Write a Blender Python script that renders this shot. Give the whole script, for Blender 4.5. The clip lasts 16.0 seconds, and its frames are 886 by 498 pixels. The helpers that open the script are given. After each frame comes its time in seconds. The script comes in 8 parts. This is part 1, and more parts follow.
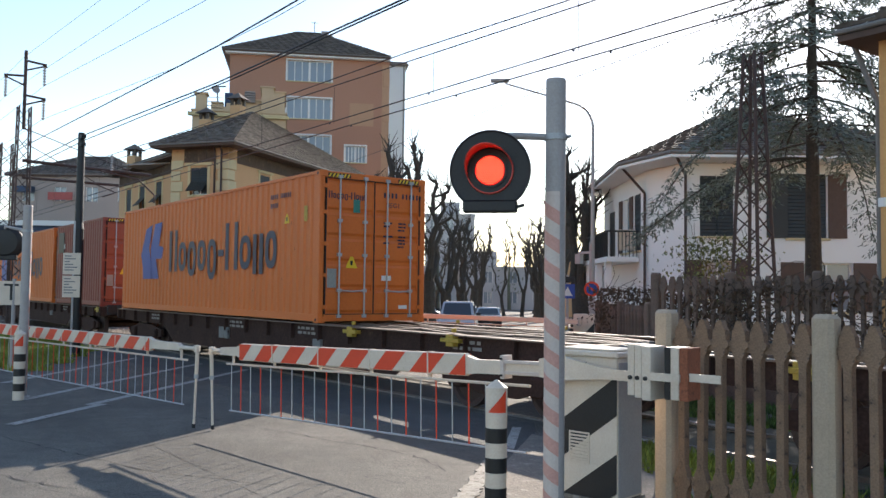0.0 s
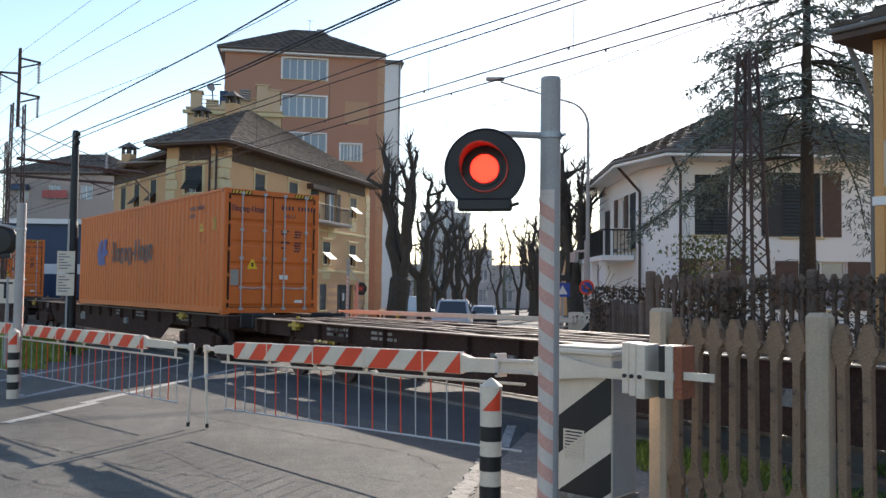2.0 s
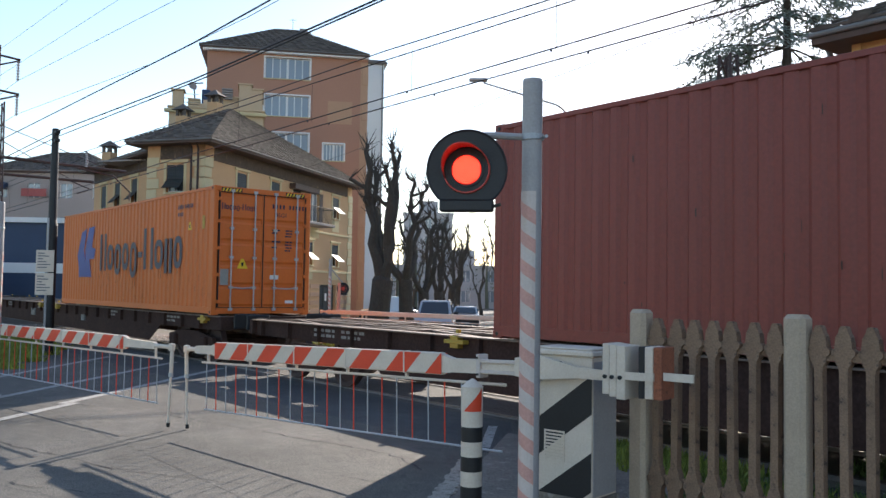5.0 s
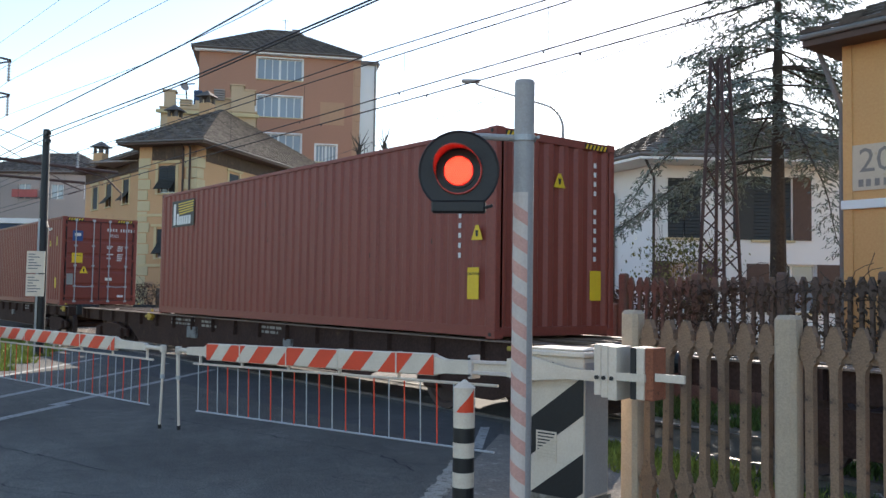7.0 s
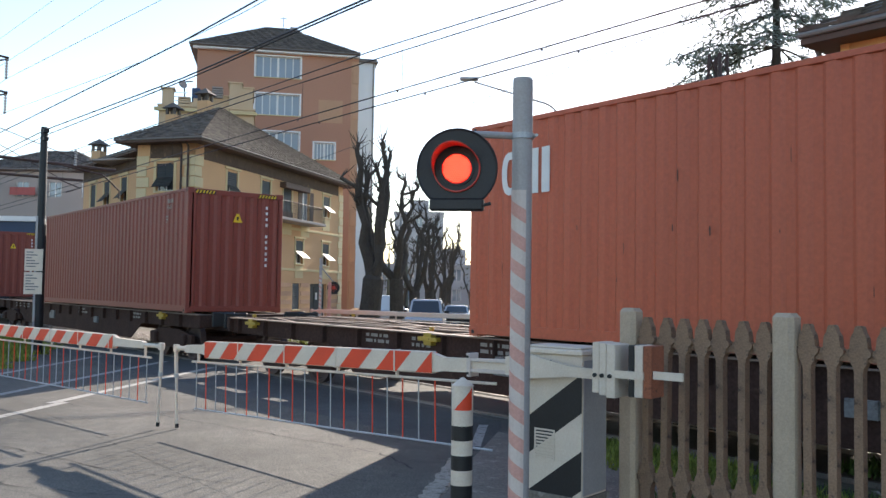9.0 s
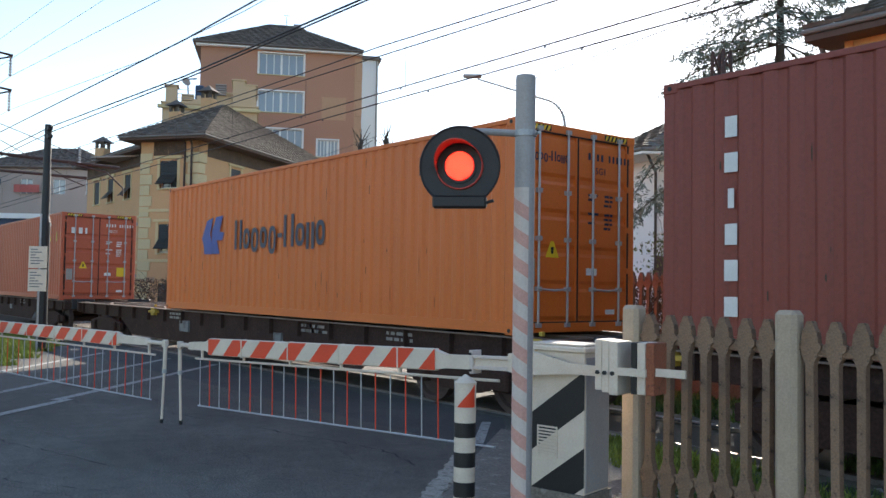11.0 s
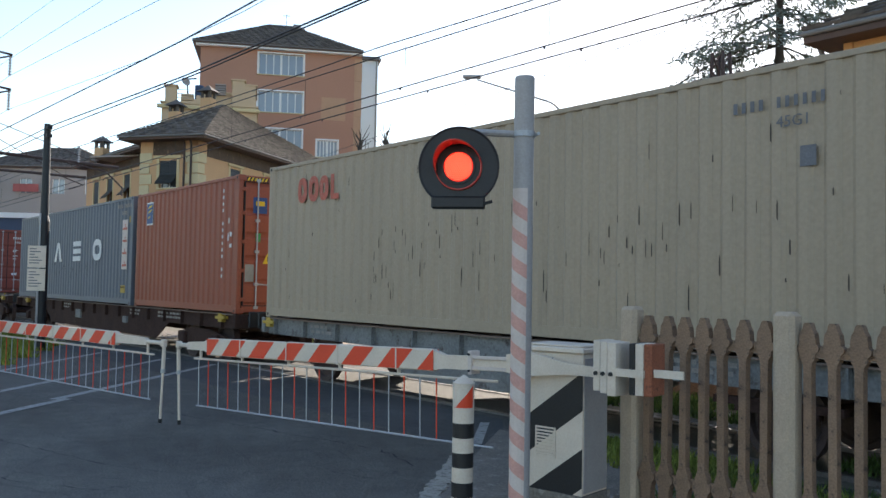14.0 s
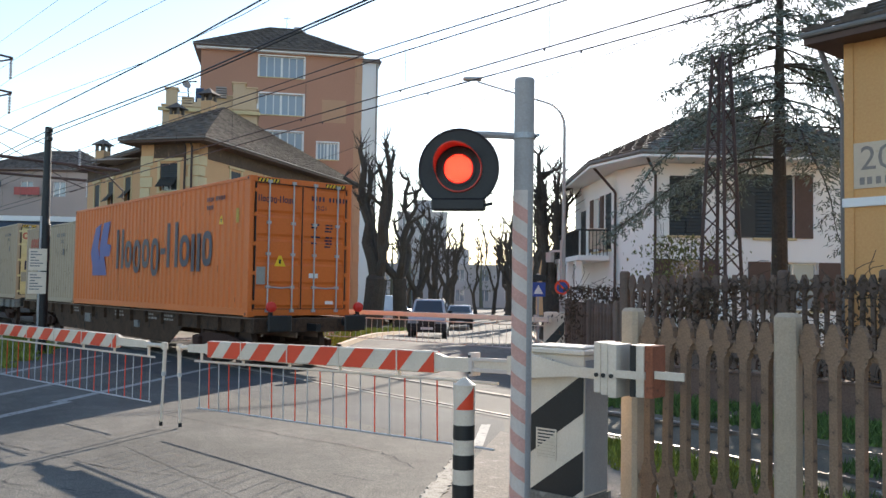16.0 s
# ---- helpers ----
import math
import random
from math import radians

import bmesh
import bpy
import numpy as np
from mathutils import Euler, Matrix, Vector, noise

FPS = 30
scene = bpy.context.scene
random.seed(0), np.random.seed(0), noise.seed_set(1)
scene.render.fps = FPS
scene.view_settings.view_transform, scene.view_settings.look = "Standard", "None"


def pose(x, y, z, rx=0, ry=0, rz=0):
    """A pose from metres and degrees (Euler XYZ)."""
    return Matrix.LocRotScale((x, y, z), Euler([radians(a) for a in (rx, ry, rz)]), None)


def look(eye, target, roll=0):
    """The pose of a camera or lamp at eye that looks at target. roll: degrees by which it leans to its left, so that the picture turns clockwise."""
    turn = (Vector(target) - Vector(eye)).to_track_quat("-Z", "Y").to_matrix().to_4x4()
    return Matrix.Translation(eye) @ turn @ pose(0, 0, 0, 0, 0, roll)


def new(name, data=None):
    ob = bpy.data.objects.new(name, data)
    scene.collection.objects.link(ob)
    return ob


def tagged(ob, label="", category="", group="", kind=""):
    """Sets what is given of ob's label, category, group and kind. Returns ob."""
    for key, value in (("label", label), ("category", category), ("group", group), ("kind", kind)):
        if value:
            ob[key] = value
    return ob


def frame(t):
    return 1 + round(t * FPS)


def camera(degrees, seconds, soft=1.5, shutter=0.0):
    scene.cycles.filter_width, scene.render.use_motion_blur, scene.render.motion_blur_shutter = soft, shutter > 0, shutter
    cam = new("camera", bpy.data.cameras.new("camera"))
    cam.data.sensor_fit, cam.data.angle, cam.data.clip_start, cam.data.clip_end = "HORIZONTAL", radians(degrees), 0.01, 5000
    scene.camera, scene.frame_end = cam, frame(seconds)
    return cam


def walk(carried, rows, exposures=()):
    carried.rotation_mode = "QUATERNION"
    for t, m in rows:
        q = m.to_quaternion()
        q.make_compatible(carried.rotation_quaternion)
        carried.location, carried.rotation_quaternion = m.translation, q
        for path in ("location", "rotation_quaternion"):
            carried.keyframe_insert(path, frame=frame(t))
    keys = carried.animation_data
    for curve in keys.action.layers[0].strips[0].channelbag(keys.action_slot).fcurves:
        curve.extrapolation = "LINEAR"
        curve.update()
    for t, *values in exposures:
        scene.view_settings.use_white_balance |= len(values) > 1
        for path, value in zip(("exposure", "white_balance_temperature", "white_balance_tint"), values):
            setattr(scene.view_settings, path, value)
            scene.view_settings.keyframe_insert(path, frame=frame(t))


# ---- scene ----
# ---------- camera ----------
LENS = 54.5
cam = camera(LENS, 16.0, soft=1.5, shutter=0.0)
PATH = [
    (0.0, -0.000, 0.000, 1.750, 36.75, 2.80, 0.70), (0.5, 0.002, 0.000, 1.749, 36.82, 2.76, 0.73),
    (1.0, 0.001, 0.002, 1.749, 36.88, 2.71, 0.74), (1.5, 0.001, 0.004, 1.749, 36.96, 2.70, 0.74),
    (2.0, 0.001, 0.006, 1.749, 37.06, 2.70, 0.73), (2.5, 0.001, 0.008, 1.749, 37.26, 2.74, 0.75),
    (3.0, 0.003, 0.010, 1.750, 37.52, 2.75, 0.77), (3.5, 0.005, 0.010, 1.750, 37.73, 2.74, 0.81),
    (4.0, 0.008, 0.009, 1.751, 37.88, 2.73, 0.85), (6.5, 0.013, 0.006, 1.751, 38.64, 2.82, 0.91),
    (7.0, 0.015, 0.008, 1.750, 38.71, 2.83, 0.89), (7.5, 0.016, 0.009, 1.751, 38.77, 2.80, 0.88),
    (8.0, 0.016, 0.010, 1.751, 38.80, 2.77, 0.89), (8.5, 0.015, 0.011, 1.751, 38.83, 2.72, 0.88),
    (9.0, 0.014, 0.010, 1.750, 38.82, 2.69, 0.88), (11.5, 0.025, 0.007, 1.750, 38.56, 2.46, 0.90),
    (12.0, 0.026, 0.006, 1.750, 38.56, 2.43, 0.93), (12.5, 0.026, 0.006, 1.750, 38.58, 2.43, 0.97),
    (13.0, 0.027, 0.006, 1.749, 38.62, 2.45, 1.01), (13.5, 0.028, 0.006, 1.749, 38.63, 2.49, 1.05),
    (14.0, 0.030, 0.007, 1.750, 38.65, 2.54, 1.05), (14.5, 0.033, 0.009, 1.750, 38.64, 2.61, 1.02),
    (15.0, 0.033, 0.008, 1.749, 38.63, 2.65, 1.00), (15.5, 0.033, 0.008, 1.748, 38.60, 2.67, 0.95),
    (16.0, 0.033, 0.010, 1.749, 38.59, 2.68, 0.92),
]


def gaze(x, y, z, turn, tilt, roll):
    """The camera's pose: turn is counted from -X towards +Y, tilt upwards."""
    a, b = radians(turn), radians(tilt)
    way = Vector((-math.cos(a) * math.cos(b), math.sin(a) * math.cos(b), math.sin(b)))
    return look((x, y, z), Vector((x, y, z)) + way, roll)


EXPOSURES = [(0.0, 1.18, 6500, 14), (0.6, 1.08, 6450, 14), (1.2, 0.98, 6400, 14), (2.2, 1.03, 6400, 14), (3.5, 0.95, 6300, 14), (4.2, 1.0, 6300, 14), (6.5, 1.32, 6450, 14), (9.0, 1.34, 6450, 14),
             (11.5, 1.3, 6450, 13), (14.0, 1.28, 6500, 13), (16.0, 1.27, 6500, 13)]
walk(cam, [(t, gaze(*row)) for t, *row in PATH], EXPOSURES)

# ---------- light ----------
SUN_TURN, SUN_UP = 57.0, 23.0   # from -X towards +Y; above the horizon
sun_way = Vector((-math.cos(radians(SUN_TURN)) * math.cos(radians(SUN_UP)),
                  math.sin(radians(SUN_TURN)) * math.cos(radians(SUN_UP)), math.sin(radians(SUN_UP))))
world = bpy.data.worlds.new("spring_sky")
scene.world = world
world.use_nodes = True
wt = world.node_tree
sky = wt.nodes.new("ShaderNodeTexSky")
sky.sky_type, sky.sun_disc = "NISHITA", False
sky.sun_elevation = radians(SUN_UP)
sky.sun_rotation = math.atan2(sun_way.x, sun_way.y)
sky.dust_density, sky.air_density, sky.ozone_density = 0.3, 1.15, 1.8
wt.links.new(sky.outputs[0], wt.nodes["Background"].inputs[0])
wt.nodes["Background"].inputs[1].default_value = 0.11
lamp = bpy.data.lights.new("sun", "SUN")
lamp.energy, lamp.angle, lamp.color = 4.3, radians(0.6), (1.0, 0.91, 0.77)
sun = new("sun", lamp)
sun.matrix_world = look(sun_way * 100, (0, 0, 0))


# ---------- materials ----------
def mat(name, color, rough=0.6, metal=0.0, vary=0.12, scale=6.0, bump=0.1, stain=None, stain_at=0.6, fine=60.0,
        island=0.0, streak=False, spec=0.5):
    """A painted, mineral or metal surface: colour varied at two scales, with optional stains or runs, and a fine relief."""
    m = bpy.data.materials.new(name)
    m.use_nodes = True
    nt = m.node_tree
    n, l = nt.nodes, nt.links
    b = n["Principled BSDF"]
    b.inputs["Roughness"].default_value, b.inputs["Metallic"].default_value = rough, metal
    b.inputs["Specular IOR Level"].default_value = spec
    co = n.new("ShaderNodeTexCoord")
    mp = n.new("ShaderNodeMapping")
    l.new(co.outputs["Object"], mp.inputs[0])
    if streak:
        mp.inputs["Scale"].default_value = (1.0, 1.0, 0.12)
    big = n.new("ShaderNodeTexNoise")
    big.inputs["Scale"].default_value, big.inputs["Detail"].default_value = scale, 5.0
    l.new(mp.outputs[0], big.inputs["Vector"])
    small = n.new("ShaderNodeTexNoise")
    small.inputs["Scale"].default_value, small.inputs["Detail"].default_value = fine, 3.0
    l.new(co.outputs["Object"], small.inputs["Vector"])
    mix1 = n.new("ShaderNodeMixRGB")
    mix1.inputs[1].default_value = (*[c * (1 - vary) for c in color], 1)
    mix1.inputs[2].default_value = (*[min(1, c * (1 + vary)) for c in color], 1)
    l.new(big.outputs[0], mix1.inputs[0])
    mul = n.new("ShaderNodeMixRGB")
    mul.blend_type = "OVERLAY"
    mul.inputs[0].default_value = min(1.0, vary * 1.6)
    l.new(mix1.outputs[0], mul.inputs[1])
    l.new(small.outputs[0], mul.inputs[2])
    last = mul
    if stain:
        st = n.new("ShaderNodeTexNoise")
        st.inputs["Scale"].default_value, st.inputs["Detail"].default_value = scale * 2.3, 8.0
        st.inputs["Roughness"].default_value = 0.7
        l.new(mp.outputs[0], st.inputs["Vector"])
        ramp = n.new("ShaderNodeValToRGB")
        ramp.color_ramp.elements[0].position, ramp.color_ramp.elements[1].position = stain_at, min(1.0, stain_at + 0.12)
        l.new(st.outputs[0], ramp.inputs[0])
        mx = n.new("ShaderNodeMixRGB")
        mx.inputs[2].default_value = (*stain, 1)
        l.new(ramp.outputs[0], mx.inputs[0])
        l.new(last.outputs[0], mx.inputs[1])
        last = mx
    if island:
        info = n.new("ShaderNodeObjectInfo")
        geo = n.new("ShaderNodeNewGeometry")
        add = n.new("ShaderNodeMath")
        add.operation = "ADD"
        l.new(info.outputs["Random"], add.inputs[0])
        l.new(geo.outputs["Random Per Island"], add.inputs[1])
        fr = n.new("ShaderNodeMath")
        fr.operation = "FRACT"
        l.new(add.outputs[0], fr.inputs[0])
        hs = n.new("ShaderNodeHueSaturation")
        rg = n.new("ShaderNodeMapRange")
        rg.inputs[3].default_value, rg.inputs[4].default_value = 1 - island, 1 + island
        l.new(fr.outputs[0], rg.inputs[0])
        l.new(rg.outputs[0], hs.inputs["Value"])
        l.new(last.outputs[0], hs.inputs["Color"])
        last = hs
    l.new(last.outputs[0], b.inputs["Base Color"])
    if bump:
        bp = n.new("ShaderNodeBump")
        bp.inputs["Strength"].default_value, bp.inputs["Distance"].default_value = bump, 0.01
        l.new(small.outputs[0], bp.inputs["Height"])
        l.new(bp.outputs[0], b.inputs["Normal"])
    return m


def glow(name, color, power):
    m = bpy.data.materials.new(name)
    m.use_nodes = True
    b = m.node_tree.nodes["Principled BSDF"]
    b.inputs["Base Color"].default_value = (*color, 1)
    b.inputs["Emission Color"].default_value, b.inputs["Emission Strength"].default_value = (*color, 1), power
    return m


def asphalt_mat(name, dark, light, crack=0.5):
    """Worn asphalt: stone grains, large faded patches and fine branching cracks."""
    m = bpy.data.materials.new(name)
    m.use_nodes = True
    nt = m.node_tree
    n, l = nt.nodes, nt.links
    b = n["Principled BSDF"]
    b.inputs["Roughness"].default_value = 0.85
    b.inputs["Specular IOR Level"].default_value = 0.35
    co = n.new("ShaderNodeTexCoord")

    def noise_tex(scale, detail, rough=0.6):
        t = n.new("ShaderNodeTexNoise")
        t.inputs["Scale"].default_value, t.inputs["Detail"].default_value, t.inputs["Roughness"].default_value = scale, detail, rough
        l.new(co.outputs["Object"], t.inputs["Vector"])
        return t
    grain, patch, blot = noise_tex(62, 8, 0.85), noise_tex(0.45, 5, 0.6), noise_tex(3.5, 6, 0.65)
    ramp = n.new("ShaderNodeValToRGB")
    ramp.color_ramp.elements[0].position, ramp.color_ramp.elements[1].position = 0.41, 0.6
    ramp.color_ramp.elements[0].color, ramp.color_ramp.elements[1].color = (*dark, 1), (*light, 1)
    l.new(grain.outputs[0], ramp.inputs[0])
    last = ramp
    for tex, lo, hi in ((patch, 0.78, 1.25), (blot, 0.85, 1.15)):
        rg = n.new("ShaderNodeMapRange")
        rg.inputs[1].default_value, rg.inputs[2].default_value, rg.inputs[3].default_value, rg.inputs[4].default_value = 0.35, 0.65, lo, hi
        l.new(tex.outputs[0], rg.inputs[0])
        hs = n.new("ShaderNodeHueSaturation")
        l.new(rg.outputs[0], hs.inputs["Value"])
        l.new(last.outputs[0], hs.inputs["Color"])
        last = hs
    warp = n.new("ShaderNodeMixRGB")
    warp.blend_type = "ADD"
    warp.inputs[0].default_value = 0.5
    wn = noise_tex(1.4, 4)
    l.new(co.outputs["Object"], warp.inputs[1])
    l.new(wn.outputs["Color"], warp.inputs[2])
    vor = n.new("ShaderNodeTexVoronoi")
    vor.feature = "DISTANCE_TO_EDGE"
    vor.inputs["Scale"].default_value = 0.55
    l.new(warp.outputs[0], vor.inputs["Vector"])
    cr = n.new("ShaderNodeMapRange")
    cr.inputs[1].default_value, cr.inputs[2].default_value, cr.inputs[3].default_value, cr.inputs[4].default_value = 0.0, 0.006, crack, 0.0
    l.new(vor.outputs["Distance"], cr.inputs[0])
    mx = n.new("ShaderNodeMixRGB")
    mx.inputs[2].default_value = (0.025, 0.025, 0.025, 1)
    l.new(cr.outputs[0], mx.inputs[0])
    l.new(last.outputs[0], mx.inputs[1])
    l.new(mx.outputs[0], b.inputs["Base Color"])
    bp = n.new("ShaderNodeBump")
    bp.inputs["Strength"].default_value, bp.inputs["Distance"].default_value = 0.6, 0.012
    l.new(grain.outputs[0], bp.inputs["Height"])
    l.new(bp.outputs[0], b.inputs["Normal"])
    return m


RUST = (0.09, 0.04, 0.02)
M = dict(
    asphalt=asphalt_mat("asphalt", (0.03, 0.028, 0.024), (0.2, 0.186, 0.16)),
    road_paint=mat("road_paint", (0.36, 0.35, 0.32), 0.85, vary=0.25, scale=5, stain=(0.12, 0.115, 0.105), stain_at=0.52),
    soil=mat("soil", (0.13, 0.11, 0.075), 0.95, vary=0.35, scale=0.8, fine=30, bump=0.6),
    grass=mat("grass", (0.09, 0.15, 0.03), 0.8, vary=0.4, scale=1.2, fine=20, bump=0.4, island=0.35),
    ballast=mat("ballast", (0.14, 0.115, 0.09), 0.9, vary=0.4, scale=3, fine=25, bump=1.0, island=0.3),
    steel_rail=mat("rail_steel", (0.2, 0.17, 0.145), 0.55, 0.6, vary=0.2, stain=RUST, stain_at=0.6),
    orange=mat("orange_paint", (0.64, 0.15, 0.022), 0.5, vary=0.1, scale=1.0, fine=25, bump=0.05, stain=(0.27, 0.085, 0.02), stain_at=0.67, streak=True),
    maroon=mat("maroon_paint", (0.22, 0.045, 0.03), 0.5, vary=0.14, scale=1.0, fine=25, bump=0.05, stain=(0.1, 0.03, 0.02), stain_at=0.68, streak=True),
    redbrown=mat("red_brown_paint", (0.29, 0.072, 0.036), 0.5, vary=0.14, scale=1.0, fine=25, bump=0.05, stain=(0.16, 0.05, 0.03), stain_at=0.68, streak=True),
    fadedorange=mat("faded_orange_red_paint", (0.46, 0.1, 0.045), 0.5, vary=0.14, scale=1.0, fine=25, bump=0.05, stain=(0.2, 0.06, 0.03), stain_at=0.68, streak=True),
    steelgrey=mat("grey_blue_paint", (0.12, 0.14, 0.17), 0.5, vary=0.12, scale=1.0, fine=25, bump=0.05, stain=(0.1, 0.07, 0.05), stain_at=0.69, streak=True),
    cream=mat("grey_cream_paint", (0.38, 0.3, 0.21), 0.55, vary=0.1, scale=1.0, fine=25, bump=0.05, stain=(0.12, 0.1, 0.07), stain_at=0.66, streak=True),
    paleyellow=mat("pale_yellow_paint", (0.6, 0.55, 0.3), 0.5, vary=0.1, stain=RUST, stain_at=0.7),
    navy=mat("navy_print", (0.02, 0.025, 0.06), 0.5, vary=0.2, scale=2, bump=0.0),
    blue=mat("blue_print", (0.02, 0.06, 0.3), 0.5, vary=0.15, scale=2, bump=0.0),
    whiteprint=mat("white_print", (0.7, 0.7, 0.68), 0.6, vary=0.15, scale=4, bump=0.0, stain=(0.25, 0.22, 0.2), stain_at=0.66),
    redprint=mat("red_print", (0.6, 0.06, 0.03), 0.6, vary=0.15, scale=3, bump=0.0),
    fadedprint=mat("faded_red_print", (0.5, 0.13, 0.085), 0.7, vary=0.3, scale=6, bump=0.0, stain=(0.42, 0.33, 0.24), stain_at=0.58),
    dimprint=mat("dirty_white_print", (0.28, 0.25, 0.22), 0.7, vary=0.3, scale=6, bump=0.0),
    yellow=mat("yellow_sticker", (0.75, 0.5, 0.02), 0.5, vary=0.12, scale=4, bump=0.0),
    wagon=mat("wagon_dark", (0.055, 0.031, 0.024), 0.9, spec=0.2, vary=0.35, scale=2, fine=30, bump=0.2, stain=(0.1, 0.06, 0.04), stain_at=0.6),
    wagon_grey=mat("wagon_grey", (0.2, 0.2, 0.19), 0.7, vary=0.3, scale=2, fine=30, bump=0.2, stain=(0.07, 0.05, 0.04), stain_at=0.55),
    wagon_rust=mat("wagon_rust_brown", (0.075, 0.046, 0.03), 0.85, vary=0.4, scale=2, fine=30, bump=0.3, spec=0.2, stain=(0.03, 0.024, 0.02), stain_at=0.52),
    wood_deck=mat("deck_steel", (0.19, 0.13, 0.095), 0.7, vary=0.3, scale=3, stain=RUST, stain_at=0.6),
    galv=mat("galvanised", (0.42, 0.43, 0.44), 0.5, 0.5, vary=0.15, scale=5, bump=0.06),
    whitepaint=mat("white_paint", (0.69, 0.585, 0.47), 0.6, vary=0.14, scale=5, bump=0.1, stain=(0.33, 0.3, 0.25), stain_at=0.68),
    redpaint=mat("red_paint", (0.74, 0.06, 0.016), 0.5, vary=0.12, scale=5, bump=0.05),
    black=mat("black_paint", (0.012, 0.012, 0.013), 0.5, vary=0.3, scale=5, bump=0.05),
    concrete=mat("weathered_concrete", (0.26, 0.165, 0.105), 0.95, vary=0.3, scale=7, fine=70, bump=0.7, stain=(0.09, 0.065, 0.05), stain_at=0.55, island=0.12),
    palepost=mat("pale_concrete", (0.46, 0.36, 0.26), 0.85, vary=0.15, scale=5, fine=70, bump=0.4, stain=(0.28, 0.25, 0.2), stain_at=0.62),
    ochre=mat("ochre_render", (0.6, 0.365, 0.19), 0.9, vary=0.1, scale=0.5, fine=20, bump=0.15, stain=(0.44, 0.25, 0.13), stain_at=0.62),
    cornerstone=mat("quoin_render", (0.6, 0.5, 0.3), 0.9, vary=0.1, scale=1, fine=20, bump=0.2),
    pinkband=mat("pink_band", (0.48, 0.29, 0.18), 0.9, vary=0.12, scale=1, fine=20, bump=0.2),
    fresco=mat("dark_frieze", (0.09, 0.06, 0.042), 0.9, vary=0.35, scale=1.6, fine=15, bump=0.1, stain=(0.24, 0.16, 0.09), stain_at=0.58),
    towerwall=mat("orange_render", (0.43, 0.225, 0.15), 0.9, vary=0.08, scale=0.3, fine=10, bump=0.1),
    whitewall=mat("white_render", (0.82, 0.82, 0.8), 0.9, vary=0.06, scale=0.5, fine=20, bump=0.1, stain=(0.55, 0.54, 0.5), stain_at=0.68),
    greywall=mat("grey_render", (0.33, 0.285, 0.26), 0.9, vary=0.1, scale=0.4, fine=20, bump=0.1),
    rooftile=mat("roof_tile", (0.13, 0.11, 0.095), 0.9, vary=0.3, scale=2, fine=12, bump=0.4, island=0.35),
    shutter=mat("shutter_green_black", (0.03, 0.035, 0.035), 0.6, vary=0.2, scale=4),
    palefabric=mat("pale_shutter", (0.6, 0.58, 0.5), 0.6, vary=0.15, scale=4),
    woodframe=mat("white_window_frame", (0.7, 0.7, 0.68), 0.5, vary=0.05, scale=4),
    bark=mat("dark_bark", (0.055, 0.047, 0.038), 0.95, vary=0.35, scale=4, fine=18, bump=0.8),
    needles=mat("cedar_needles", (0.15, 0.18, 0.15), 0.8, vary=0.3, scale=2, fine=10, bump=0.0, island=0.4),
    hedge=mat("dry_creeper", (0.09, 0.06, 0.04), 0.9, vary=0.35, scale=3, island=0.4),
    ironmast=mat("painted_iron", (0.075, 0.05, 0.045), 0.7, 0.2, vary=0.25, scale=6),
    darkmetal=mat("dark_metal", (0.03, 0.033, 0.035), 0.5, 0.5, vary=0.2, scale=6),
    wire=mat("copper_wire", (0.05, 0.045, 0.04), 0.5, 0.6, vary=0.1, bump=0.0),
    bluewall=mat("dark_blue_panel", (0.03, 0.06, 0.12), 0.6, vary=0.15, scale=1),
    rubber=mat("rubber", (0.02, 0.02, 0.02), 0.9, vary=0.2),
    carwhite=mat("silver_car_paint", (0.55, 0.57, 0.58), 0.25, 0.3, vary=0.03, bump=0.0),
    cardark=mat("dark_car_paint", (0.05, 0.055, 0.06), 0.25, 0.3, vary=0.03, bump=0.0),
    bluebadge=mat("blue_badge", (0.02, 0.07, 0.22), 0.5, vary=0.1, bump=0.0),
    olive=mat("olive_leaf", (0.14, 0.15, 0.05), 0.8, vary=0.3, scale=3, island=0.4, bump=0.0),
    patch=asphalt_mat("dark_asphalt", (0.045, 0.045, 0.045), (0.12, 0.118, 0.112), 0.2),
    dullyellow=mat("worn_yellow_paint", (0.45, 0.3, 0.04), 0.6, vary=0.2, scale=6, stain=RUST, stain_at=0.58),
    roughstone=mat("broken_concrete", (0.2, 0.175, 0.145), 0.95, vary=0.4, scale=3, fine=40, bump=1.0, stain=(0.36, 0.33, 0.29), stain_at=0.56),
    redlens=glow("red_signal_lens", (1.0, 0.03, 0.012), 0.14),
    reddot=glow("red_led", (1.0, 0.1, 0.045), 1.7),
)


def glass(name, color=(0.05, 0.06, 0.07)):
    m = bpy.data.materials.new(name)
    m.use_nodes = True
    b = m.node_tree.nodes["Principled BSDF"]
    b.inputs["Base Color"].default_value = (*color, 1)
    b.inputs["Roughness"].default_value, b.inputs["Specular IOR Level"].default_value = 0.06, 0.8
    return m


M["glass"] = glass("window_glass")
M["paleglass"] = glass("curtained_glass", (0.22, 0.26, 0.3))


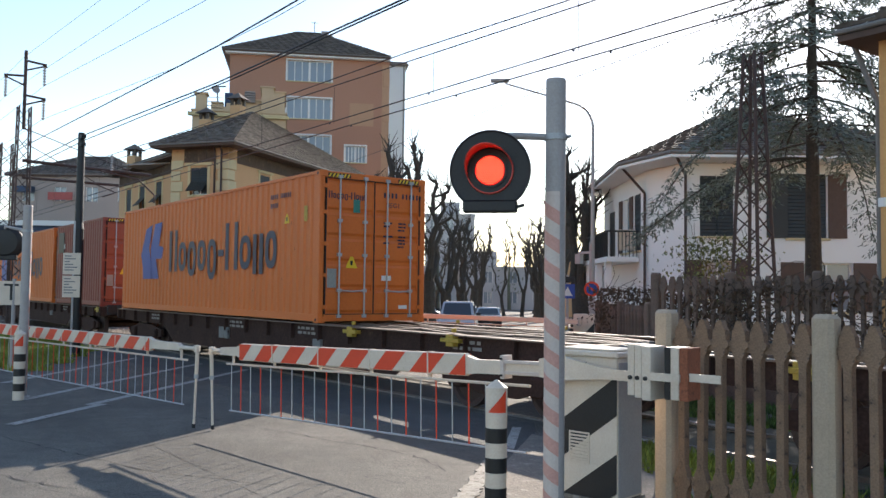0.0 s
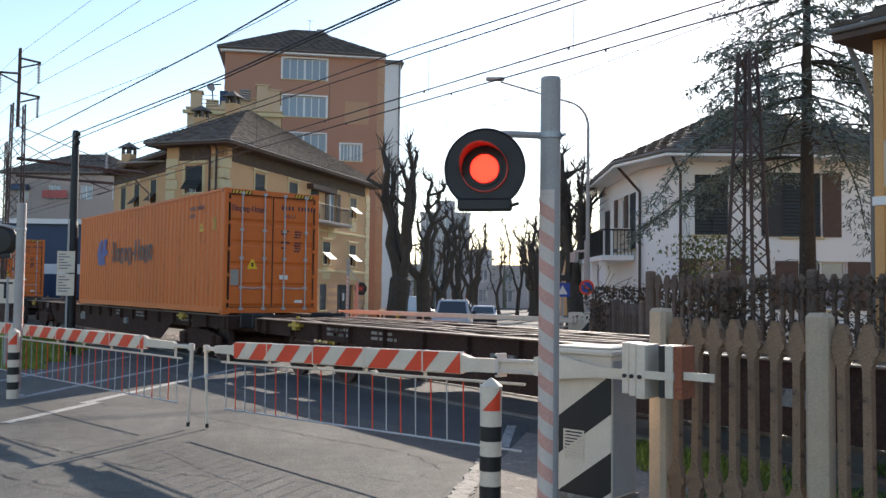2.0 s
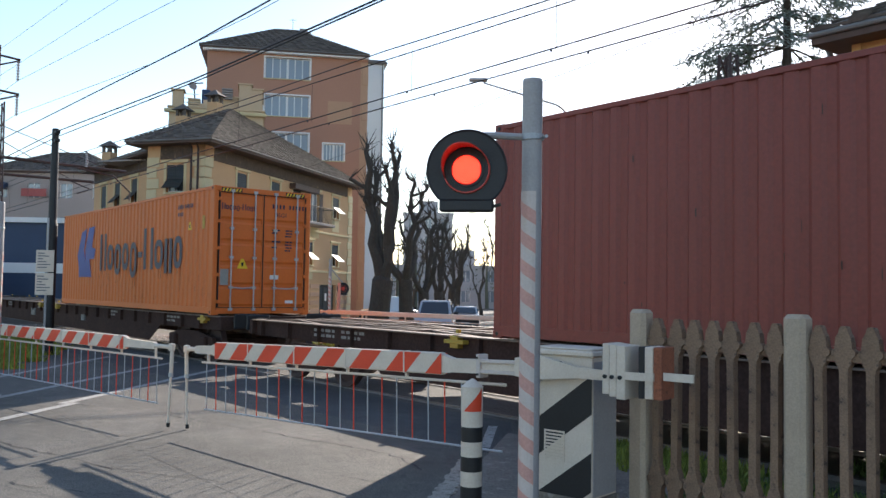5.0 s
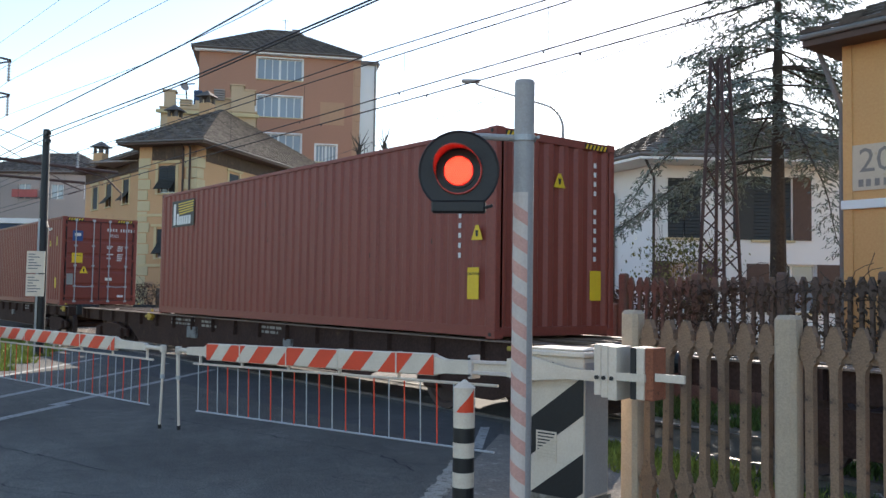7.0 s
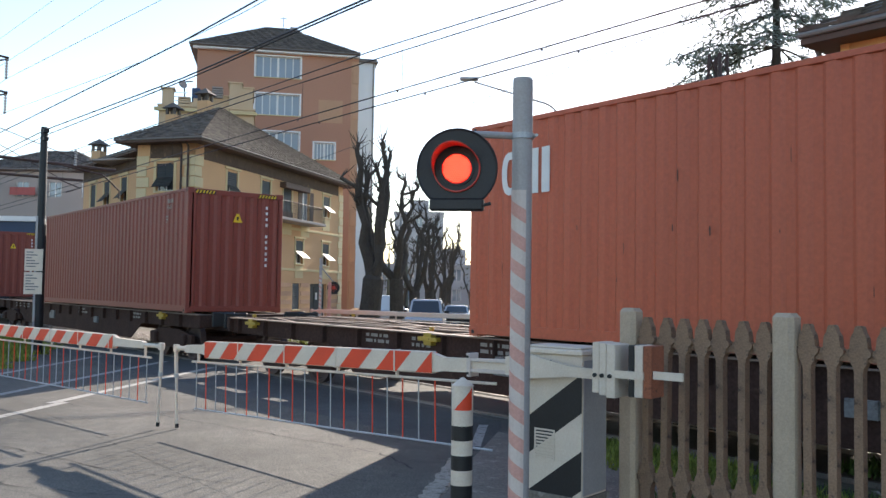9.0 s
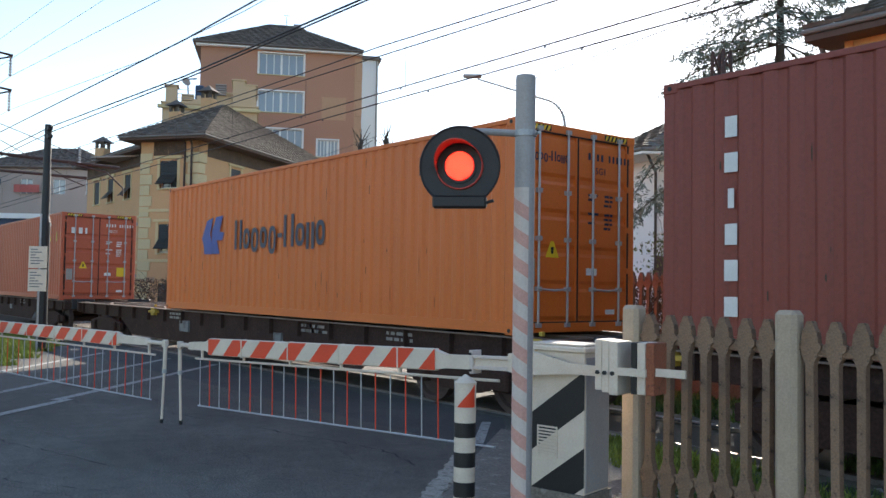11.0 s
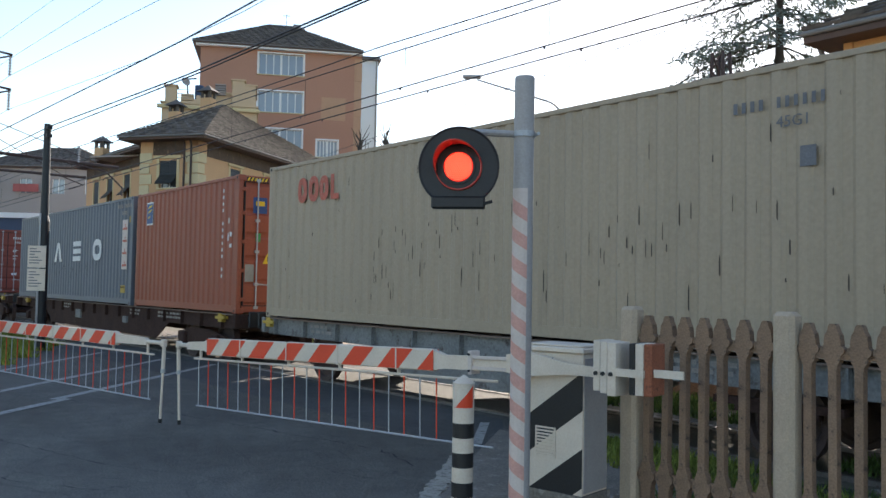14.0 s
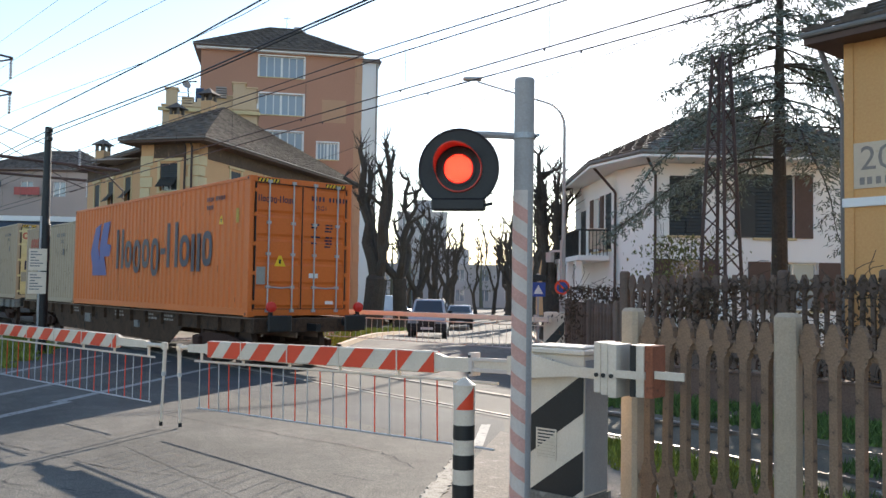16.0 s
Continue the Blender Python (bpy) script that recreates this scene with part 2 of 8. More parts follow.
# ---------- mesh helpers ----------
def part(name, bm, material, parent=None, label="", smooth=False, at=None):
    """Links a bmesh as one mesh object under a thing or a part."""
    me = bpy.data.meshes.new(name)
    bm.normal_update()
    bm.to_mesh(me)
    bm.free()
    me.materials.append(material)
    if smooth:
        for p in me.polygons:
            p.use_smooth = True
    ob = new(name, me)
    if parent is not None:
        ob.parent = parent
    if at is not None:
        ob.matrix_basis = at
    return tagged(ob, label)


def again(ob, parent, at=None):
    """One more piece on the same mesh."""
    o = new(ob.name.split(".")[0], ob.data)
    o.parent = parent
    if at is not None:
        o.matrix_basis = at
    return o


def thing(name, label, category, at=None, group="", kind=""):
    e = new(name)
    e.empty_display_size = 0.1
    if at is not None:
        e.matrix_basis = at
    return tagged(e, label, category, group, kind)


def box(bm, x0, x1, y0, y1, z0, z1, bevel=0.0, m=None):
    vs = [bm.verts.new(v) for v in ((x0, y0, z0), (x1, y0, z0), (x1, y1, z0), (x0, y1, z0), (x0, y0, z1), (x1, y0, z1), (x1, y1, z1), (x0, y1, z1))]
    fs = [bm.faces.new([vs[i] for i in q]) for q in ((0, 3, 2, 1), (4, 5, 6, 7), (0, 1, 5, 4), (1, 2, 6, 5), (2, 3, 7, 6), (3, 0, 4, 7))]
    if bevel:
        r = bmesh.ops.bevel(bm, geom=list({e for f in fs for e in f.edges}), offset=bevel, segments=1, affect="EDGES")
        vs = list({v for v in vs if v.is_valid} | set(r["verts"]))
    if m is not None:
        bmesh.ops.transform(bm, matrix=m, verts=vs)
    return bm


def boxes(*specs, bevel=0.0):
    bm = bmesh.new()
    for s in specs:
        box(bm, *s, bevel=bevel)
    return bm


def tube(bm, p, q, r0, r1=None, seg=10, caps=True):
    """A tapered round bar from p to q."""
    p, q = Vector(p), Vector(q)
    r1 = r0 if r1 is None else r1
    d = (q - p).normalized()
    a = d.orthogonal().normalized()
    b = d.cross(a)
    rings = []
    for c, r in ((p, r0), (q, r1)):
        rings.append([bm.verts.new(c + r * (math.cos(k * math.tau / seg) * a + math.sin(k * math.tau / seg) * b)) for k in range(seg)])
    for k in range(seg):
        bm.faces.new((rings[0][k], rings[0][(k + 1) % seg], rings[1][(k + 1) % seg], rings[1][k]))
    if caps:
        bm.faces.new(rings[0][::-1])
        bm.faces.new(rings[1])
    return bm


def tubes(*specs, seg=8):
    bm = bmesh.new()
    for s in specs:
        tube(bm, *s, seg=seg)
    return bm


def pipe(bm, pts, r, seg=8):
    """A round bar along points; r a number or one radius per point."""
    pts = [Vector(p) for p in pts]
    rs = r if isinstance(r, (list, tuple)) else [r] * len(pts)
    a = None
    rings = []
    for i, p in enumerate(pts):
        d = (pts[min(i + 1, len(pts) - 1)] - pts[max(i - 1, 0)]).normalized()
        a = d.orthogonal().normalized() if a is None else (a - d * a.dot(d)).normalized()
        b = d.cross(a)
        rings.append([bm.verts.new(p + rs[i] * (math.cos(k * math.tau / seg) * a + math.sin(k * math.tau / seg) * b)) for k in range(seg)])
    for u, v in zip(rings, rings[1:]):
        for k in range(seg):
            bm.faces.new((u[k], u[(k + 1) % seg], v[(k + 1) % seg], v[k]))
    bm.faces.new(rings[0][::-1])
    bm.faces.new(rings[-1])
    return bm


def lathe(bm, profile, seg=24, m=None):
    """Turns (radius, height) pairs round z."""
    rings = []
    for r, z in profile:
        rings.append([bm.verts.new((r * math.cos(k * math.tau / seg), r * math.sin(k * math.tau / seg), z)) for k in range(seg)])
    for u, v in zip(rings, rings[1:]):
        for k in range(seg):
            bm.faces.new((u[k], u[(k + 1) % seg], v[(k + 1) % seg], v[k]))
    bm.faces.new(rings[0][::-1])
    bm.faces.new(rings[-1])
    if m is not None:
        bmesh.ops.transform(bm, matrix=m, verts=[v for q in rings for v in q])
    return bm


def prism(bm, pts, d, m=None):
    """A plate: the outline pts in (x, z), from y = 0 to y = d."""
    f = [bm.verts.new((x, 0, z)) for x, z in pts]
    g = [bm.verts.new((x, d, z)) for x, z in pts]
    n = len(pts)
    bm.faces.new(f)
    bm.faces.new(g[::-1])
    for k in range(n):
        bm.faces.new((f[k], g[k], g[(k + 1) % n], f[(k + 1) % n]))
    bmesh.ops.recalc_face_normals(bm, faces=list({x for v in f + g for x in v.link_faces}))
    if m is not None:
        bmesh.ops.transform(bm, matrix=m, verts=f + g)
    return bm


def words(text, size, material, parent, at, name="lettering", label=""):
    """Raised lettering in the built-in font, as a mesh; it reads along x and stands along y of the pose."""
    cu = bpy.data.curves.new(name, "FONT")
    cu.body, cu.size, cu.extrude = text, size, 0.002
    cu.align_x, cu.align_y = "CENTER", "CENTER"
    cu.resolution_u = 2
    tmp = bpy.data.objects.new(name, cu)
    scene.collection.objects.link(tmp)
    bpy.context.view_layer.update()
    me = bpy.data.meshes.new_from_object(tmp.evaluated_get(bpy.context.evaluated_depsgraph_get()))
    bpy.data.objects.remove(tmp)
    me.materials.append(material)
    ob = new(name, me)
    ob.parent = parent
    ob.matrix_basis = at
    return tagged(ob, label)


# ---------- ground ----------
TRACK_Y, RAIL_Z = 9.0, 0.02


def fall(x, y):
    """The height of the land: level at the crossing, lower beyond it."""
    k = min(1.0, max(0.0, (y - 15.0) / 16.0))
    return -0.7 * k * k * (3 - 2 * k)


def sheet(name, material, xs, ys, lift, kind="structure", label="", category="", inside=None, height=fall):
    bm = bmesh.new()
    grid = {}
    for i, x in enumerate(xs):
        for j, y in enumerate(ys):
            grid[i, j] = bm.verts.new((x, y, height(x, y) + lift))
    for i in range(len(xs) - 1):
        for j in range(len(ys) - 1):
            bm.faces.new((grid[i, j], grid[i + 1, j], grid[i + 1, j + 1], grid[i, j + 1]))
    return tagged(part(name, bm, material), label, category, kind=kind)


def steps(a, b, n):
    return [a + (b - a) * k / n for k in range(n + 1)]


sheet("ground", M["soil"], [-1500, -600, -300] + steps(-160, 60, 44) + [300, 600, 1500], [-1500, -600, -200] + steps(-60, 120, 60) + [300, 600, 1500], -0.03,
      label="bare brown earth and thin grass round the crossing", category="ground")


def ribbon(name, material, line, lift, label, category, kind="structure", n=24, skirt=0.0):
    """A strip of surface between two edge lines, each given by a start and an end on the plan."""
    (a0, a1), (b0, b1) = line
    bm = bmesh.new()
    prev = None
    for k in range(n + 1):
        u = k / n
        row = []
        for w in (0, 0.25, 0.5, 0.75, 1):
            l0 = Vector(a0).lerp(Vector(a1), u)
            r0 = Vector(b0).lerp(Vector(b1), u)
            p = l0.lerp(r0, w)
            row.append(bm.verts.new((p.x, p.y, fall(p.x, p.y) + lift)))
        if prev:
            for i in range(4):
                bm.faces.new((prev[i], row[i], row[i + 1], prev[i + 1]))
        prev = row
    bmesh.ops.recalc_face_normals(bm, faces=bm.faces[:])
    if bm.faces[0].normal.z < 0:
        bmesh.ops.reverse_faces(bm, faces=bm.faces[:])
    return tagged(part(name, bm, material), label, category, kind=kind)


def left_edge(y):
    return -22.0 - 1.12 * (y - 14.0)


def right_edge(y):
    return -12.3 - 1.12 * (y - 14.0)


# wide asphalt on the near side, then the road over the track and on between the trees
ribbon("road_near", M["asphalt"], (((-60, 3.2), (-60, -30)), ((30, 3.2), (30, -30))), 0.0, "worn grey asphalt with cracks and patches", "road", n=6)
ribbon("road_crossing", M["asphalt"], (((-23.5, 3.2), (left_edge(14.5), 14.5)), ((-4.6, 3.2), (right_edge(14.5), 14.5))), 0.002, "grey asphalt across the rails", "road")
ribbon("road_far", M["asphalt"], (((left_edge(14.5), 14.5), (left_edge(130), 130)), ((right_edge(14.5), 14.5), (right_edge(130), 130))), 0.002, "grey asphalt street between pollarded trees", "road", n=60)

# ---------- track ----------
for side in (-0.7525, 0.7525):
    rail = thing("rail", "worn steel running rail set in the crossing", "rail", group="rails of the track", kind="structure")
    part("rail_head", boxes((-300, 200, TRACK_Y + side - 0.036, TRACK_Y + side + 0.036, -0.03, RAIL_Z)), M["steel_rail"], rail)
    part("rail_foot", boxes((-300, 200, TRACK_Y + side - 0.07, TRACK_Y + side + 0.07, -0.16, -0.13), (-300, 200, TRACK_Y + side - 0.01, TRACK_Y + side + 0.01, -0.13, -0.03)), M["ironmast"], rail)
bal = bmesh.new()
for x0, x1 in ((-300, -26.5), (-3.5, 200)):
    prof = [(6.2, -0.025), (7.2, 0.004), (10.8, 0.004), (11.9, -0.025)]
    a = [bal.verts.new((x0, y, z)) for y, z in prof]
    b = [bal.verts.new((x1, y, z)) for y, z in prof]
    for k in range(3):
        bal.faces.new((a[k], b[k], b[k + 1], a[k + 1]))
tagged(part("track_bed", bal, M["ballast"]), "grey-brown stone ballast under the rails", "track bed", kind="structure")


# ---------- train ----------
SPEED = 16.45
DECK = 1.12
moving = []


def corrugated(bm, length, z0, z1, pitch=0.278, depth=0.03, flat=0.095, m=None):
    """A pressed steel wall along x, its outer face on y = 0 and its pressings towards +y."""
    n = max(2, round(length / pitch))
    w = length / n
    sl = (w - 2 * flat) / 2
    prof = [(0, 0)]
    for k in range(n):
        x = k * w
        prof += [(x + flat / 2, 0), (x + flat / 2 + sl, depth), (x + flat * 1.5 + sl, depth), (x + flat * 1.5 + 2 * sl, 0)]
    prof.append((length, 0))
    lo = [bm.verts.new((x, y, z0)) for x, y in prof]
    hi = [bm.verts.new((x, y, z1)) for x, y in prof]
    fs = [bm.faces.new((lo[k], lo[k + 1], hi[k + 1], hi[k])) for k in range(len(prof) - 1)]
    if m is not None:
        bmesh.ops.transform(bm, matrix=m, verts=lo + hi)
    return bm


HW = 1.219


def container(front, length, color, label, tall=2.896, doors="rear", doors_color=None, group="containers on the train"):
    P = M[color]
    c = thing("shipping_container", label, "shipping container", pose(front, TRACK_Y, DECK), group)
    H, L = tall, length
    bm = corrugated(bmesh.new(), L - 0.3, 0.16, H - 0.07, m=Matrix.Translation((0.15, -HW + 0.012, 0)))
    part("side_panel", bm, P, c)
    bm = corrugated(bmesh.new(), L - 0.3, 0.16, H - 0.07, m=pose(L - 0.15, HW - 0.012, 0, 0, 0, 180))
    part("side_panel", bm, P, c)
    bm = boxes((0.02, L - 0.02, -HW + 0.03, HW - 0.03, H - 0.035, H - 0.012))
    for k in range(int(L / 0.4)):
        box(bm, 0.25 + k * 0.4, 0.4 + k * 0.4, -HW + 0.1, HW - 0.1, H - 0.013, H - 0.002)
    part("roof", bm, P, c)
    for s in (-1, 1):
        y0, y1 = sorted((s * (HW - 0.003), s * (HW - 0.06)))
        part("top_rail", boxes((0.12, L - 0.12, y0, y1, H - 0.075, H - 0.01), bevel=0.006), P, c)
        y0, y1 = sorted((s * (HW - 0.003), s * (HW - 0.05)))
        bm = boxes((0.12, L - 0.12, y0, y1, 0.03, 0.17))
        part("bottom_rail", bm, P, c)
        for x in (0.0, L):
            xa, xb = (x + 0.004, x + 0.15) if x == 0 else (x - 0.15, x - 0.004)
            y0, y1 = sorted((s * (HW - 0.0015), s * (HW - 0.11)))
            part("corner_post", boxes((xa, xb, y0, y1, 0.11, H - 0.11), bevel=0.012), P, c)
            for z in (0.0, H - 0.118):
                xa, xb = (0.0, 0.178) if x == 0 else (L - 0.178, L)
                y0, y1 = sorted((s * (HW + 0.001), s * (HW - 0.162)))
                bm = boxes((xa, xb, y0, y1, z, z + 0.118), bevel=0.008)
                ob = part("corner_casting", bm, P, c)
                bm = bmesh.new()
                lathe(bm, [(0.028, 0), (0.028, 0.006)], 10, pose((xa + xb) / 2, s * (HW + 0.003), z + 0.06, 90 if s < 0 else -90, 0, 0))
                part("casting_hole", bm, M["black"], c)
    # underside cross members
    bm = bmesh.new()
    for k in range(int(L / 0.6)):
        box(bm, 0.3 + k * 0.6, 0.36 + k * 0.6, -HW + 0.06, HW - 0.06, 0.04, 0.13)
    box(bm, 0.1, L - 0.1, -HW + 0.05, HW - 0.05, 0.13, 0.16)
    part("floor_frame", bm, M["wagon"], c)
    for end in ("front", "rear"):
        m = pose(L, 0, 0, 0, 0, 90) if end == "rear" else pose(0, 0, 0, 0, 0, -90)
        # end frame beams
        part("end_beam", box(bmesh.new(), -HW + 0.12, HW - 0.12, 0.004, 0.08, H - 0.13, H - 0.012, 0.006, m), P, c)
        part("end_beam", box(bmesh.new(), -HW + 0.12, HW - 0.12, 0.004, 0.08, 0.03, 0.16, 0.006, m), P, c)
        stripes = bmesh.new()
        for x0 in (-HW + 0.18, HW - 0.66):
            for k in range(6):
                prism(stripes, [(x0 + k * 0.08, H - 0.115), (x0 + k * 0.08 + 0.04, H - 0.115), (x0 + k * 0.08 + 0.075, H - 0.045), (x0 + k * 0.08 + 0.035, H - 0.045)], 0.003, m @ Matrix.Translation((0, -0.0005, 0)))
        tagged(part("hazard_stripe", stripes, M["yellow"], c), kind="stuff")
        for x0 in (-HW + 0.17, HW - 0.67):
            part("hazard_plate", box(bmesh.new(), x0, x0 + 0.5, 0.001, 0.0035, H - 0.12, H - 0.04, 0, m), M["black"], c)
        if end == doors:
            D = M[doors_color or color]
            seal = bmesh.new()
            for x in (-HW + 0.145, 0.0, HW - 0.145):
                box(seal, x - 0.014, x + 0.014, 0.007, 0.03, 0.17, H - 0.14, 0, m)
            for z in (0.163, H - 0.134):
                box(seal, -HW + 0.16, HW - 0.16, 0.008, 0.03, z - 0.012, z + 0.012, 0, m)
            part("door_seal", seal, M["rubber"], c, "black rubber door seal")
            for s in (-1, 1):
                x0, x1 = (-HW + 0.15, -0.008) if s < 0 else (0.008, HW - 0.15)
                bm = bmesh.new()
                # five raised panels with sloping joints between them
                zs = [0.17, 0.66, 1.15, 1.64, 2.13, H - 0.14]
                box(bm, x0, x1, 0.045, 0.075, 0.165, H - 0.135)
                box(bm, x0, x0 + 0.035, 0.012, 0.05, 0.165, H - 0.135)
                box(bm, x1 - 0.035, x1, 0.012, 0.05, 0.165, H - 0.135)
                bmesh.ops.transform(bm, matrix=m, verts=bm.verts)
                door = part("door", bm, D, c)
                for za, zb in zip(zs, zs[1:]):
                    w = 0.05
                    pb = bmesh.new()
                    v = [pb.verts.new(m @ Vector(p)) for p in ((x0 + 0.02, 0.0449, za + 0.03), (x1 - 0.02, 0.0449, za + 0.03), (x1 - 0.02, 0.0449, zb - 0.03), (x0 + 0.02, 0.0449, zb - 0.03),
                                                               (x0 + 0.03, 0.02, za + 0.03 + w), (x1 - 0.03, 0.02, za + 0.03 + w), (x1 - 0.03, 0.02, zb - 0.03 - w), (x0 + 0.03, 0.02, zb - 0.03 - w))]
                    for q in ((4, 5, 6, 7), (0, 1, 5, 4), (1, 2, 6, 5), (2, 3, 7, 6), (3, 0, 4, 7)):
                        pb.faces.new([v[i] for i in q])
                    part("door_panel", pb, D, door)
                for u in (0.27, 0.8):
                    x = x0 + (x1 - x0) * u
                    bm = tubes((m @ Vector((x, -0.012, 0.1)), m @ Vector((x, -0.012, H - 0.07)), 0.017))
                    rod = part("lock_rod", bm, M["galv"], door, "galvanised lock rod")
                    for z in (0.13, 0.62, 1.3, 1.95, H - 0.1):
                        part("rod_bracket", box(bmesh.new(), x - 0.045, x + 0.045, -0.034, 0.02, z - 0.03, z + 0.03, 0, m), M["galv"], door)
                    bm = tubes((m @ Vector((x - 0.03, -0.035, 0.62)), m @ Vector((x + 0.32 * (1 if u < 0.5 else -1), -0.045, 0.6)), 0.014))
                    part("door_handle", bm, M["galv"], door)
                for z in (0.3, 0.9, 1.5, 2.1, 2.6):
                    x = x0 - 0.03 if s < 0 else x1 + 0.03
                    part("hinge", box(bmesh.new(), x - 0.06, x + 0.06, -0.006, 0.03, z - 0.04, z + 0.04, 0.006, m), D, door)
        else:
            bm = corrugated(bmesh.new(), 2 * HW - 0.28, 0.16, H - 0.12, pitch=0.31, depth=0.045, flat=0.1, m=m @ Matrix.Translation((-HW + 0.14, 0.01, 0)))
            part("end_panel", bm, P, c)
    moving.append((c, front, DECK))
    c["span"] = L
    c["tallness"] = H
    return c


def plate(c, face, u, z, w, h, material, name="sticker", label="", lift=0.0):
    """A thin printed patch on a container: face 'side' or 'rear', u metres from the front end or across the doors."""
    L = c["span"]
    m = pose(u, -HW - 0.0025 - lift, z, 0, 0, 0) if face == "side" else pose(L - 0.0165 + lift if face == "door" else L - 0.007 + lift, u, z, 0, 0, 90)
    return part(name, box(bmesh.new(), -w / 2, w / 2, -0.002, 0.002, -h / 2, h / 2, 0, m), material, c, label)


def decal(c, outline, u, z, material, name, face="side"):
    """A flat printed shape that follows an outline."""
    L = c["span"]
    m = pose(u, -HW - 0.003, z) if face == "side" else pose(L - 0.0155, u, z, 0, 0, 90)
    return part(name, prism(bmesh.new(), outline, 0.003, m), material, c)


def triangle_sticker(c, face, u, z, s=0.3):
    L = c["span"]
    m = pose(u, -HW - 0.003, z) if face == "side" else pose(L - 0.0155 if face == "door" else L - 0.006, u, z, 0, 0, 90)
    t = part("warning_sticker", prism(bmesh.new(), [(-s / 2, 0), (s / 2, 0), (0.03, s * 0.85), (-0.03, s * 0.85)], 0.002, m), M["yellow"], c, "yellow warning triangle")
    part("sticker_mark", prism(bmesh.new(), [(-0.02, s * 0.2), (0.02, s * 0.2), (0.03, s * 0.55), (-0.03, s * 0.55)], 0.002, m @ Matrix.Translation((0, -0.002, 0))), M["black"], t)


def printed_bars(c, face, u, z, rows, material, h=0.055, name="print_line"):
    """Lines of small print that cannot be read, as plain bars: rows of widths."""
    L = c["span"]
    bm = bmesh.new()
    for k, ws in enumerate(rows):
        x = 0
        for w in ws:
            if w > 0:
                if face == "side":
                    mm = pose(u + x, -HW - 0.0025, z - k * h * 1.9)
                else:
                    mm = pose(L + (-0.0165 if face == "door" else -0.007), u + x, z - k * h * 1.9, 0, 0, 90)
                box(bm, 0, w, -0.0015, 0.0015, 0, h, 0, mm)
            x += abs(w) + h * 0.45
    tagged(part(name, bm, material, c), kind="stuff")


